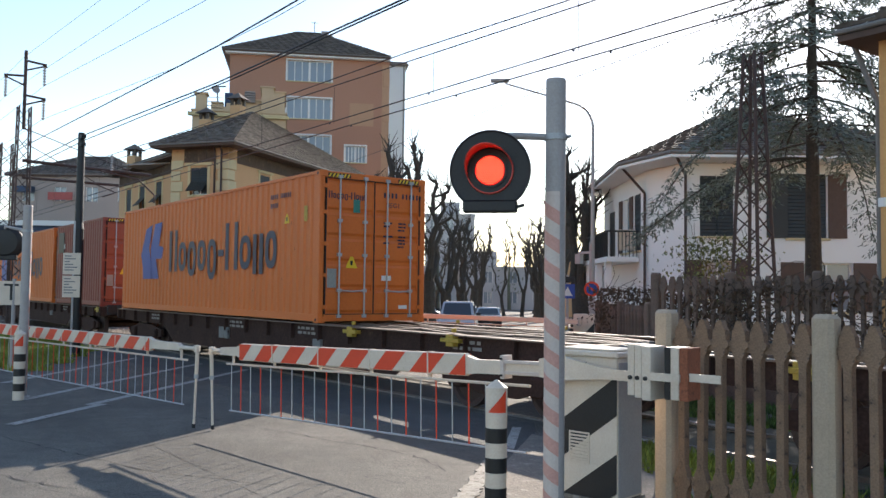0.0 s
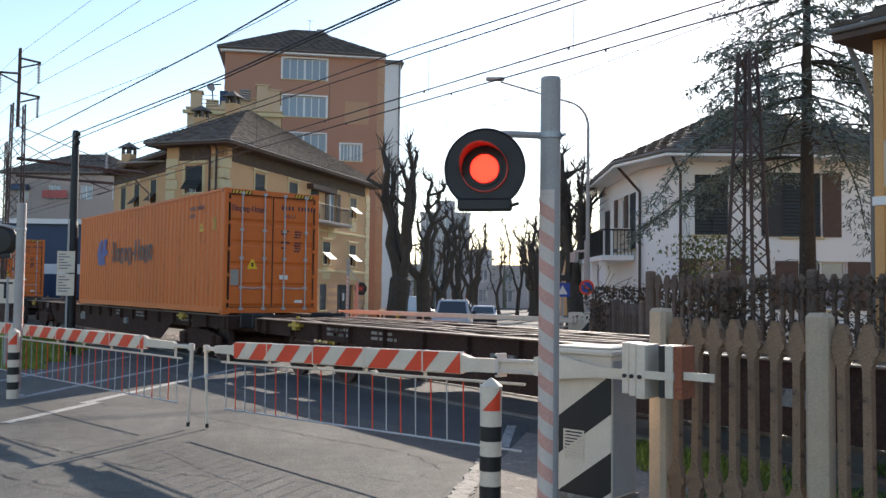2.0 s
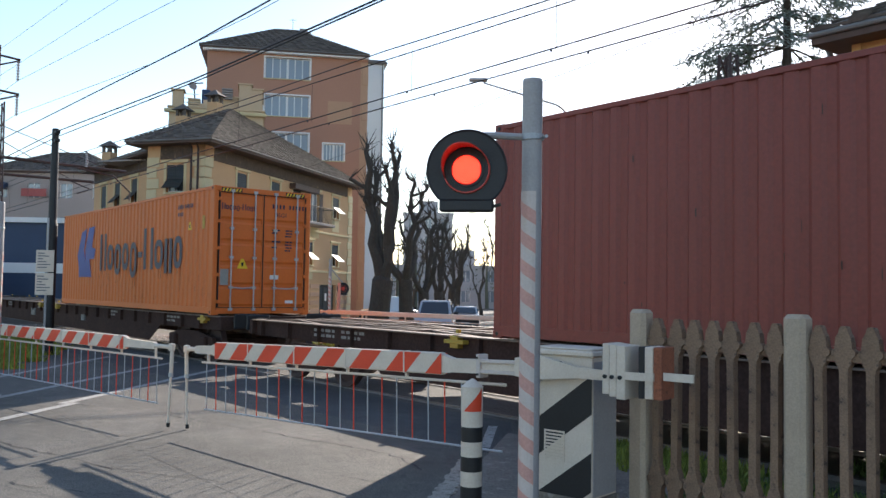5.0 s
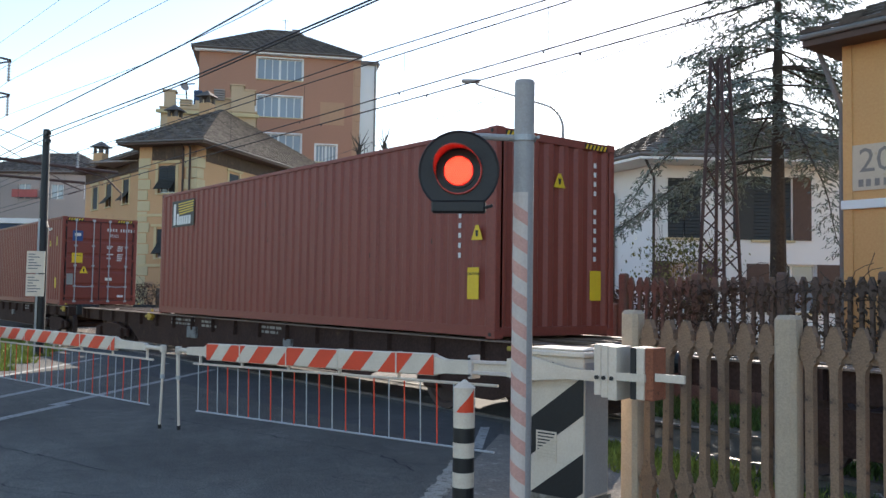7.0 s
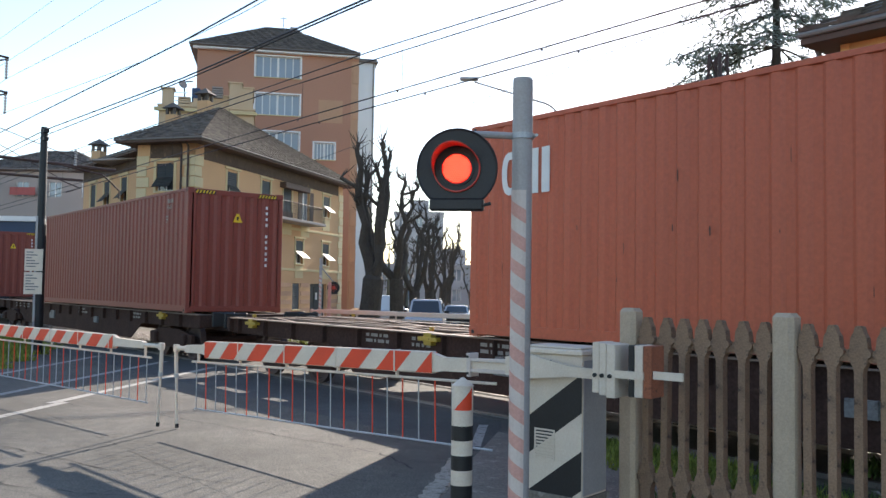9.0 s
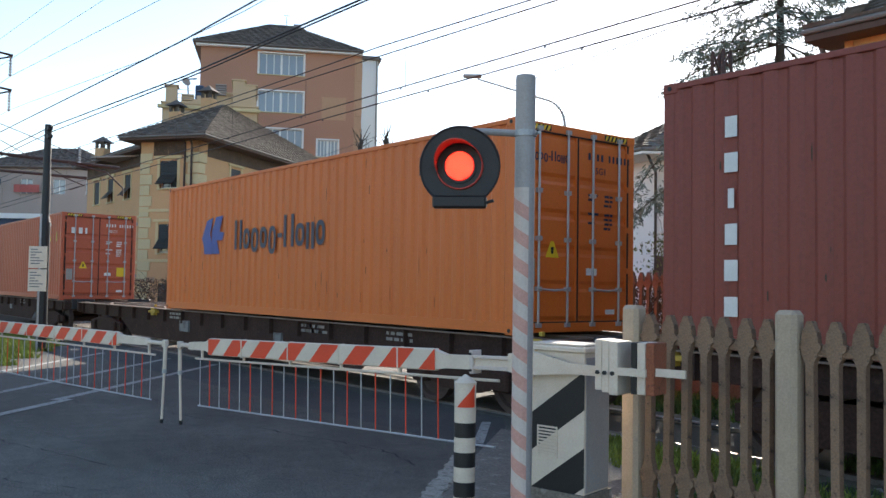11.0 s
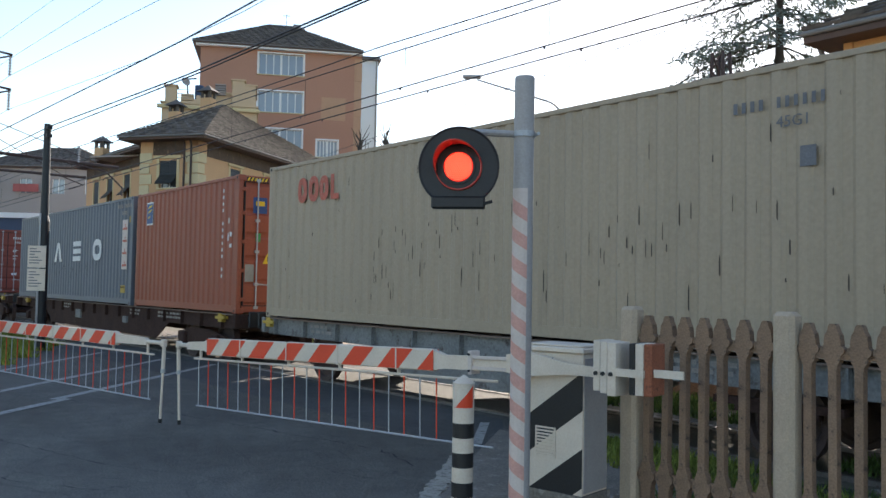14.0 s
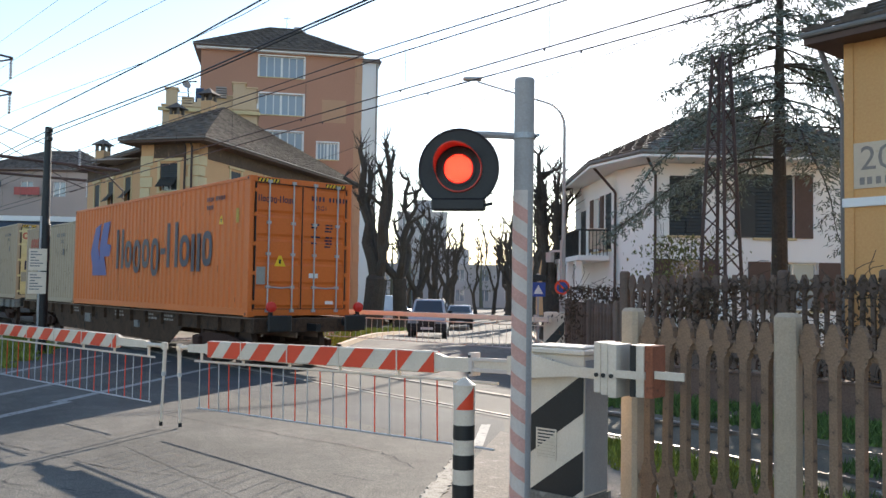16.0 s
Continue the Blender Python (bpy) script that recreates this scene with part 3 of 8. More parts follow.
def wagon(front, length, color="wagon", label="dark brown container flat wagon with open ladder frame", bogies=True, spigots=()):
    P = M[color]
    w = thing("flat_wagon", label, "flat wagon", pose(front, TRACK_Y, 0.0), "wagons of the train")
    L = length
    z1 = DECK - 0.012
    for s in (-1, 1):
        y = s * 1.14
        # fish-bellied side sill
        pts = [(0.55, 0.8), (4.3, 0.78), (5.1, 0.36), (L - 5.1, 0.36), (L - 4.3, 0.78), (L - 0.55, 0.8), (L - 0.55, z1 - 0.02), (0.55, z1 - 0.02)]
        bm = prism(bmesh.new(), pts, 0.02, Matrix.Translation((0, y - 0.01, 0)))
        sill = part("side_sill", bm, P, w)
        part("sill_flange", boxes((0.5, L - 0.5, y - 0.1, y + 0.1, z1 - 0.02, z1)), M["wood_deck"], w, "worn steel top flange polished by load")
        rib = None
        for k in range(int(L / 1.1)):
            x = 0.9 + k * 1.1
            if rib is None:
                rib = part("sill_rib", boxes((0, 0.025, min(y, y + s * 0.09), max(y, y + s * 0.09), 0.8, z1 - 0.021)), P, sill, at=pose(x, 0, 0))
            else:
                again(rib, sill, pose(x, 0, 0))
        part("center_sill", boxes((0.5, L - 0.5, s * 0.24 - 0.05, s * 0.24 + 0.05, z1 - 0.03, z1 - 0.004), (0.5, L - 0.5, s * 0.24 - 0.01, s * 0.24 + 0.01, 0.7, z1 - 0.03)), M["wood_deck"], w)
    for k in range(int(L / 2.3) + 1):
        x = 0.8 + k * (L - 1.6) / int(L / 2.3)
        bm = boxes((x - 0.05, x + 0.05, -1.13, 1.13, z1 - 0.035, z1 - 0.006), (x - 0.01, x + 0.01, -1.12, 1.12, 0.82, z1 - 0.035))
        part("cross_beam", bm, M["wood_deck"], w)
    for x in (0.5, L - 0.5):
        part("headstock", boxes((x - 0.06, x + 0.06, -1.25, 1.25, 0.82, z1 - 0.002), bevel=0.01), P, w)
        d = -1 if x < 1 else 1
        for s in (-1, 1):
            bm = tubes((Vector((x, s * 0.875, 1.02)), Vector((x + d * 0.42, s * 0.875, 1.02)), 0.1), seg=12)
            buf = part("buffer", bm, M["darkmetal"], w)
            xa, xb = sorted((x + d * 0.42, x + d * 0.47))
            part("buffer_head", boxes((xa, xb, s * 0.875 - 0.26, s * 0.875 + 0.26, 0.86, 1.18), bevel=0.02), M["darkmetal"], buf)
        bm = boxes((min(x, x + d * 0.45), max(x, x + d * 0.45), -0.05, 0.05, 0.85, 1.0))
        part("coupling_hook", bm, M["darkmetal"], w)
    for x in spigots:
        for s in (-1, 1):
            bm = boxes((x - 0.22, x + 0.22, s * 1.19 - 0.07, s * 1.19 + 0.07, 0.99, 1.05), (x - 0.09, x + 0.09, s * 1.19 - 0.06, s * 1.19 + 0.06, 0.93, z1 + 0.0), (x - 0.03, x + 0.03, s * 1.16 - 0.03, s * 1.16 + 0.03, z1 + 0.03, z1 + 0.09), bevel=0.008)
            part("container_spigot", bm, M["dullyellow"], w, "yellow container lock bracket")
    centers = (2.6, L - 2.6) if bogies else (2.2, L - 2.2)
    for xc in centers:
        if bogies:
            for s in (-1, 1):
                y = s * 1.03
                pts = [(xc - 1.3, 0.42), (xc - 0.75, 0.38), (xc - 0.4, 0.28), (xc + 0.4, 0.28), (xc + 0.75, 0.38), (xc + 1.3, 0.42), (xc + 1.3, 0.6), (xc + 0.5, 0.72), (xc - 0.5, 0.72), (xc - 1.3, 0.6)]
                bg = part("bogie_frame", prism(bmesh.new(), pts, 0.08, Matrix.Translation((0, y - 0.04, 0))), M["wagon"], w)
                for dx in (-0.9, 0.9):
                    part("axle_box", boxes((xc + dx - 0.16, xc + dx + 0.16, y + s * 0.04 - 0.09, y + s * 0.04 + 0.09, 0.34, 0.62), bevel=0.03), M["wagon"], bg)
        for dx in ((-0.9, 0.9) if bogies else (0,)):
            for s in (-1, 1):
                bm = bmesh.new()
                m = pose(xc + dx, s * 0.8, 0.46 + RAIL_Z, 90, 0, 0)
                lathe(bm, [(0.08, -0.08), (0.1, -0.06), (0.36, -0.02), (0.39, -0.065), (0.455, -0.065), (0.46, 0.065), (0.39, 0.065), (0.36, 0.02), (0.1, 0.06), (0.08, 0.08)], 28, m)
                part("wheel", bm, M["ironmast"], w, smooth=False)
            part("axle", tubes((Vector((xc + dx, -0.95, 0.48)), Vector((xc + dx, 0.95, 0.48)), 0.08)), M["wagon"], w)
        if not bogies:
            for s in (-1, 1):
                part("leaf_spring", boxes((xc - 0.7, xc + 0.7, s * 1.0 - 0.05, s * 1.0 + 0.05, 0.6, 0.68), (xc - 0.45, xc + 0.45, s * 1.0 - 0.05, s * 1.0 + 0.05, 0.54, 0.6), (xc - 0.15, xc + 0.15, s * 1.0 - 0.1, s * 1.0 + 0.1, 0.34, 0.56)), M["wagon"], w)
    # brake gear and reservoir low between the bogies
    part("brake_reservoir", tubes((Vector((L * 0.45, -0.5, 0.62)), Vector((L * 0.58, -0.5, 0.62)), 0.18), seg=14), P, w)
    part("data_plate", boxes((L * 0.4, L * 0.4 + 0.5, -1.2, -1.15, 0.62, 0.87)), M["wagon_grey"], w)
    part("data_plate", boxes((L * 0.62, L * 0.62 + 0.3, -1.2, -1.15, 0.65, 0.82)), M["wagon_grey"], w)
    # diagonal bracing of the open deck
    for k in range(int(L / 2.3)):
        x, dx = 0.8 + k * (L - 1.6) / int(L / 2.3), (L - 1.6) / int(L / 2.3)
        ya, yb = (-1.05, -0.3) if k % 2 else (-0.3, -1.05)
        for sg in (1, -1):
            v = Vector((x + dx, sg * yb, 0)) - Vector((x, sg * ya, 0))
            part("deck_brace", box(bmesh.new(), 0, v.length, -0.04, 0.04, z1 - 0.03, z1 - 0.008, 0, pose(x, sg * ya, 0, 0, 0, math.degrees(math.atan2(v.y, v.x)))), M["wood_deck"], w)
    rnd = random.Random(int(front * 10) + 7)
    bm = bmesh.new()
    for k in range(4):
        x = 2.0 + rnd.random() * (L - 5)
        for r in range(2):
            xx = x
            for q in range(4):
                ww = 0.05 + rnd.random() * 0.16
                box(bm, xx, xx + ww, -1.1535, -1.1505, 0.98 - r * 0.09, 1.03 - r * 0.09)
                xx += ww + 0.05
    tagged(part("wagon_print", bm, M["dimprint"], w), kind="stuff")
    moving.append((w, front, 0.0))
    return w


def motions():
    for ob, s, z in moving:
        walk(ob, [(t, pose(s - SPEED * t, TRACK_Y, z)) for t in range(0, 17)])


F40, F20 = 12.192, 6.058
wagon(-68.0, 19.2)
wagon(-48.1, 19.8, spigots=(0.9, 19.0))
wagon(-27.3, 20.6, spigots=(17.1, 14.2))
wagon(-6.2, 21.4, spigots=(1.6, 18.0))
wagon(15.7, 20.0, spigots=(2.2, 17.5))
wagon(36.2, 29.0, label="black container flat wagon with open ladder frame", spigots=(0.7, 2.2, 13.0, 15.2, 27.5))
wagon(65.7, 21.6, spigots=(7.0, 20.5))
wagon(87.8, 20.8, spigots=(6.0, 19.3))
wagon(109.1, 21.3, spigots=(7.2, 18.5))
wagon(130.9, 21.5, spigots=(1.5, 7.2))
wagon(152.9, 21.2, spigots=(6.8, 20.3))
wagon(174.6, 19.4, spigots=(0.6, 13.3, 18.0))
wagon(194.6, 19.7, spigots=(2.0, 18.5))
wagon(214.6, 13.3, color="wagon_grey", label="pale grey two-axle container wagon", bogies=False, spigots=(0.7,))
last_wagon = wagon(228.4, 19.6, color="wagon_rust", label="rusty brown container wagon, the last of the train", spigots=())

Z2 = container(-47.7, F40, "orange", "orange corrugated shipping container with blue and dark print")
Z1 = container(-34.9, F20, "maroon", "short maroon corrugated shipping container on the wagon's end", doors_color="redbrown")
CA = container(-26.5, F40, "orange", "orange corrugated shipping container with large blue logo and rear doors")
CB = container(2.15, F40, "orange", "scratched orange corrugated shipping container with small blue logo")
CC = container(51.95, F40, "orange", "orange corrugated shipping container with large blue logo")
CD = container(73.5, F40, "maroon", "dark red corrugated shipping container with yellow stickers on its doors")
CE = container(94.4, F40, "maroon", "dark red corrugated shipping container with a black and yellow badge", doors="front")
CF = container(116.85, F40, "maroon", "dark red corrugated shipping container with closed end wall", doors="front")
CG = container(139.0, F40, "fadedorange", "faded red corrugated shipping container with white letter shapes")
CH = container(160.55, F40, "orange", "orange corrugated shipping container with small blue logo")
CI = container(175.1, F40, "maroon", "brown-red corrugated shipping container with upright white print")
CJ = container(195.25, F40, "steelgrey", "slate grey corrugated shipping container with large white letter shapes")
CK = container(207.75, F20, "redbrown", "short red-brown corrugated shipping container with a dark badge")
CL = container(215.15, F40, "cream", "stained greenish-cream corrugated shipping container with red badge", doors_color="paleyellow")
CM = container(228.9, F20, "cream", "short stained greenish-cream corrugated shipping container", tall=2.591)
CN = container(235.0, F40, "orange", "orange corrugated shipping container with large blue logo at the train's end")
# ---------- signals, barriers and fence by the crossing ----------
M["fadedred"] = mat("faded_red_band", (0.6, 0.32, 0.26), 0.6, vary=0.15, scale=8)
M["paleband"] = mat("faded_white_band", (0.62, 0.53, 0.47), 0.6, vary=0.1, scale=8)
M["polegrey"] = mat("grey_pole_paint", (0.37, 0.345, 0.33), 0.55, 0.1, vary=0.12, scale=5, bump=0.08, stain=(0.22, 0.21, 0.2), stain_at=0.68)
# red of unlit lenses, and lamp glow painted into the dark hoods
M["lensred_hoodglow"] = mat("hood_lining", (0.62, 0.06, 0.04), 0.4, vary=0.1, bump=0.0)


def arc_patch(bm, r, a0, a1, z_of, n=8):
    """A curved patch on a pole: z_of(u) gives the lower and upper height at u from 0 to 1."""
    rows = []
    for k in range(n + 1):
        u = k / n
        a = a0 + (a1 - a0) * u
        lo, hi = z_of(u)
        rows.append([bm.verts.new((r * math.cos(a), r * math.sin(a), z)) for z in (lo, hi)])
    for p, q in zip(rows, rows[1:]):
        bm.faces.new((p[0], q[0], q[1], p[1]))
    return bm


def crossing_signal(name, x, y, face, height, arm, lit, label, flip=1, disc_z=2.57):
    s = thing(name, label, "crossing signal", pose(x, y, 0), "crossing signals")
    bm = bmesh.new()
    lathe(bm, [(0.07, 0), (0.07, height - 0.02), (0.066, height - 0.004), (0.05, height)], 24)
    part("pole", bm, M["polegrey"], s, smooth=False)
    bm = bmesh.new()
    lathe(bm, [(0.12, 0), (0.12, 0.02), (0.075, 0.03), (0.075, 0.06)], 16)
    part("base_plate", bm, M["polegrey"], s)
    a0, a1 = radians(face - 110), radians(face + 28)
    bm = arc_patch(bmesh.new(), 0.0722, a0, a1, lambda u: (0.05, height - 0.79))
    part("reflective_sleeve", bm, M["paleband"], s, "faded white wrap with red slanting bands")
    z = height - 0.92
    while z > 0.1:
        bm = arc_patch(bmesh.new(), 0.0732, a0, a1, lambda u: (max(0.05, z + 0.055 - 0.11 * u - 0.05), z + 0.055 - 0.11 * u + 0.045))
        part("red_band", bm, M["fadedred"], s)
        z -= 0.195
    bm = tubes((Vector((0, 0, height - 0.43)), Vector((0, 0, height - 0.39)), 0.08), seg=20)
    part("clamp", bm, M["galv"], s)
    part("clamp_bolt", tubes((Vector((0.06, 0.05, height - 0.41)), Vector((0.11, 0.03, height - 0.41)), 0.012)), M["galv"], s)
    part("clamp_bolt", tubes((Vector((-0.05, -0.08, height - 0.41)), Vector((-0.09, -0.05, height - 0.41)), 0.012)), M["galv"], s)
    ax, ay = arm
    n = Vector((math.cos(radians(face)), math.sin(radians(face)), 0))
    d = Vector((ax, ay, disc_z))
    m = Matrix.Translation(d) @ n.to_track_quat("Z", "Y").to_matrix().to_4x4()
    # bracket from the pole to the back of the disc
    back = d - n * 0.06 + Vector((0, 0, 0.255))
    bm = pipe(bmesh.new(), [(0, 0, height - 0.41), Vector((0, 0, height - 0.41)).lerp(back, 0.6), back, d - n * 0.05], 0.024)
    part("bracket", bm, M["polegrey"], s)
    bm = bmesh.new()
    lathe(bm, [(0.05, -0.1), (0.2, -0.09), (0.27, -0.03), (0.279, 0.0), (0.274, 0.006), (0.262, 0.0), (0.18, -0.004), (0.04, -0.004)], 48, m)
    disc = part("backing_disc", bm, M["black"], s, "matt black round backing plate")
    bm = box(bmesh.new(), -0.185, 0.185, -0.285, -0.2, -0.07, 0.012, 0.012, m)
    part("lower_flange", bm, M["black"], disc)
    part("latch", tubes((m @ Vector((0.18, -0.25, 0)), m @ Vector((0.235, -0.235, 0)), 0.012)), M["darkmetal"], disc)
    # hood round the lens, longest above; its red colour carries the lamp's glow
    bm = bmesh.new()
    rings = []
    for k in range(33):
        a = math.tau * k / 32
        deep = 0.02 + 0.2 * max(0.0, math.cos(a - math.pi / 2 - 0.35)) ** 0.7 if math.cos(a - math.pi / 2 - 0.35) > 0 else 0.02
        c, sn = math.cos(a), math.sin(a)
        rings.append([bm.verts.new(m @ Vector((r * c, r * sn, zz))) for r, zz in ((0.163, 0.0), (0.158, deep), (0.152, deep), (0.156, 0.0))])
    for p, q in zip(rings, rings[1:]):
        for k in range(3):
            bm.faces.new((p[k], q[k], q[k + 1], p[k + 1]))
    part("hood", bm, M["lensred_hoodglow"], disc)
    bm = bmesh.new()
    lathe(bm, [(0.155, -0.003), (0.15, 0.003), (0.12, 0.004), (0.118, 0.016), (0.106, 0.016), (0.104, 0.006)], 40, m)
    part("lens_ring", bm, M["black"], disc)
    if lit:
        bm = bmesh.new()
        lathe(bm, [(0.103, 0.006), (0.1, 0.012), (0.05, 0.022), (0.004, 0.025)], 36, m)
        lens = part("lens", bm, M["redlens"], disc, "lit red lens of many small lights")
        bm = bmesh.new()
        step = 0.0148
        for i in range(-8, 9):
            for j in range(-8, 9):
                px, py = (i + (j % 2) / 2) * step, j * step * 0.866
                r = math.hypot(px, py)
                if r < 0.096:
                    lathe(bm, [(0.005, 0), (0.004, 0.002), (0.0003, 0.003)], 6, m @ Matrix.Translation((px, py, 0.0255 - 0.013 * (r / 0.1) ** 2)))
        tagged(part("led", bm, M["reddot"], lens), kind="stuff")
    else:
        bm = bmesh.new()
        lathe(bm, [(0.103, 0.004), (0.05, 0.016), (0.004, 0.02)], 24, m)
        part("lens", bm, M["lensred_hoodglow"], disc)
    return s


crossing_signal("crossing_signal", -4.27, 4.15, -47, 3.23, (-0.19, -0.43), True, "grey pole signal with lit red lamp on a black disc")
crossing_signal("crossing_signal", -14.84, 2.86, 150, 3.03, (-0.55, -0.2), False, "grey pole signal seen from behind, red-banded sleeve", disc_z=2.45)
crossing_signal("crossing_signal", -33.9, 20.2, -28, 3.1, (0.55, 0.35), False, "grey pole signal with dark unlit disc by the yellow house", disc_z=1.75)


def bollard(x, y, h, label):
    b = thing("bollard", label, "bollard", pose(x, y, 0), "striped bollards")
    r = 0.083
    top = h - 0.07
    bm = bmesh.new()
    lathe(bm, [(r, 0), (r, top)], 28)
    part("post", bm, M["whitepaint"], b)
    bm = bmesh.new()
    lathe(bm, [(r + 0.002, top), (r + 0.003, top + 0.012), (0.01, h)], 28)
    part("cap", bm, M["whitepaint"], b)
    for k in range(3):
        z = top - 0.295 - k * 0.226
        bm = arc_patch(bmesh.new(), r + 0.0012, 0, math.tau, lambda u: (max(0, z - 0.113), z), n=28)
        part("black_band", bm, M["black"], b)
    for c in (-42, 138):
        a0, a1 = radians(c - 60), radians(c + 60)
        bm = arc_patch(bmesh.new(), r + 0.0012, a0, a1, lambda u: (top - 0.175, max(top - 0.174, top - 0.175 + 0.2 * (u - 0.12))), n=16)
        part("red_wedge", bm, M["redpaint"], b)
    return b


bollard(-5.11, 4.35, 1.07, "white bollard with black bands and red wedge")
bollard(-14.55, 2.76, 1.07, "white bollard with black bands beside the grey pole")


def barrier_boom(a, b, z, label, tip, butt, first=-0.057, pitch=0.52, rise=0.0, group="crossing barriers", grille=(-0.32, 0.7), h=0.098, striped=True, joints=(), bar_paint="redpaint"):
    """A boom from a (free end) to b on the plan, with its hanging grille; local x runs from a to b, local z from the boom's middle. rise: degrees upwards from a to b."""
    a, b = Vector(a), Vector(b)
    L = (b - a).length
    turn = math.degrees(math.atan2(b.y - a.y, b.x - a.x))
    g = thing("barrier_boom", label, "barrier boom", pose(a.x, a.y, z, 0, -rise, turn), group)
    part("beam", boxes((0, L, -0.035, 0.035, -h, h), bevel=0.012), M["whitepaint"], g)
    lean = 0.19 if b.x > a.x else -0.19
    for k in range(int(L / pitch) + 2) if striped else ():
        x, w = (first + k) * pitch, pitch * 0.53
        q = [(x, -h + 0.006), (x + w, -h + 0.006), (x + w + lean, h - 0.006), (x + lean, h - 0.006)]
        poly = clip_plate(clip_plate(q, 0.003, True), L - 0.003, False)
        if len(poly) > 2:
            for y0 in (-0.0385, 0.0355):
                part("red_stripe", prism(bmesh.new(), poly, 0.003, Matrix.Translation((0, y0, 0))), M["redpaint"], g)
    # joints between panels, each with a hanger for the grille
    zt, zb = -0.15, -0.705
    for x in joints:
        part("joint", boxes((x - 0.008, x + 0.008, -0.042, 0.042, -h - 0.004, h + 0.004)), M["whitepaint"], g)
        part("hanger", boxes((x - 0.012, x + 0.012, -0.012, 0.012, zt, -h)), M["whitepaint"], g)
    # slim free end: a tapered block, a thin bar and a small head
    bm = bmesh.new()
    prism(bm, [(0.0, -h * 0.75), (0.0, h * 0.9), (-0.08, 0.055), (-tip * 0.62, 0.045), (-tip * 0.66, 0.03), (-tip * 0.66, -0.045), (-0.08, -0.05)], 0.05, Matrix.Translation((0, -0.025, 0)))
    part("tip_block", bm, M["whitepaint"], g)
    part("tip_beam", tubes((Vector((-tip * 0.6, 0, 0)), Vector((-tip, 0, 0)), 0.026), seg=10), M["whitepaint"], g)
    fork = part("tip_head", boxes((-tip - 0.03, -tip + 0.05, -0.03, 0.03, -0.045, 0.045), bevel=0.012), M["whitepaint"], g)
    rod = part("hanging_rod", tubes((Vector((-tip, 0, -0.04)), Vector((-tip + 0.01, 0, -0.33)), 0.024), (Vector((-tip + 0.01, 0, -0.33)), Vector((-tip + 0.04, 0, -0.92)), 0.016)), M["whitepaint"], fork, "white hanging rod with dark end")
    part("rod_joint", tubes((Vector((-tip + 0.01, 0, -0.36)), Vector((-tip + 0.01, 0, -0.31)), 0.03)), M["galv"], rod)
    part("rod_end", tubes((Vector((-tip + 0.042, 0, -0.965)), Vector((-tip + 0.04, 0, -0.915)), 0.022)), M["rubber"], rod)
    # grille
    x0, x1 = grille[0], L + grille[1]
    part("grille_rail", tubes((Vector((x0, 0, zt)), Vector((x1, 0, zt)), 0.013)), M["whitepaint"], g)
    part("grille_rail", tubes((Vector((x0 + 0.06, 0, zb)), Vector((x1 - 0.05, 0, zb)), 0.01)), M["galv"], g)
    n = int((x1 - x0 - 0.2) / 0.203)
    for k in range(n + 1):
        x = x0 + 0.1 + k * 0.203
        part("grille_bar", tubes((Vector((x, 0, zb - 0.006)), Vector((x, 0, zt)), 0.0065), seg=6), M[bar_paint] if k % 2 else M["galv"], g)
    part("hanger", boxes((x0 + 0.13, x0 + 0.155, -0.012, 0.012, zt, -0.03)), M["whitepaint"], g)
    # heavy end
    bm = bmesh.new()
    prism(bm, [(L - 0.02, -h + 0.01), (L + 0.12, -0.07), (L + butt, -0.06), (L + butt, 0.06), (L + 0.12, 0.05), (L - 0.02, h - 0.01)], 0.06, Matrix.Translation((0, -0.03, 0)))
    part("butt_beam", bm, M["whitepaint"], g)
    bm = boxes((L + 0.42, L + 0.46, -0.06, 0.06, -0.1, 0.1), (L + butt - 0.1, L + butt - 0.06, -0.06, 0.06, -0.1, 0.1), (L + 0.46, L + butt - 0.1, -0.055, -0.035, 0.03, 0.06), (L + 0.46, L + butt - 0.1, -0.055, -0.035, -0.06, -0.03), bevel=0.004)
    part("clamp_frame", bm, M["paleband"], g)
    part("clamp_bolt", tubes(*[(Vector((x, -0.075, dz)), Vector((x, 0.075, dz)), 0.011) for x in (L + 0.44, L + butt - 0.08) for dz in (-0.07, 0.07)]), M["darkmetal"], g)
    return g


def clip_plate(poly, lim, keep_above):
    """Cuts an outline of (x, z) pairs at x = lim."""
    out = []
    for (u0, v0), (u1, v1) in zip(poly, poly[1:] + poly[:1]):
        in0, in1 = (u0 >= lim, u1 >= lim) if keep_above else (u0 <= lim, u1 <= lim)
        if in0:
            out.append((u0, v0))
        if in0 != in1:
            k = (lim - u0) / (u1 - u0)
            out.append((lim, v0 + (v1 - v0) * k))
    return out


barrier_boom((-9.62, 4.23), (-6.03, 4.80), 1.0, "red and white striped barrier boom with hanging grille, lowered", 0.68, 1.1, first=-0.4, rise=1.55, joints=(0.67, 1.51, 2.33, 3.16))
barrier_boom((-11.4, 3.745), (-17.5, 2.67), 1.005, "red and white striped barrier boom lowered over the other lane", 1.13, 1.0, first=-0.15, h=0.09, grille=(-0.9, 0.5), joints=(0.1, 0.95, 1.8, 2.7, 3.7, 4.7))


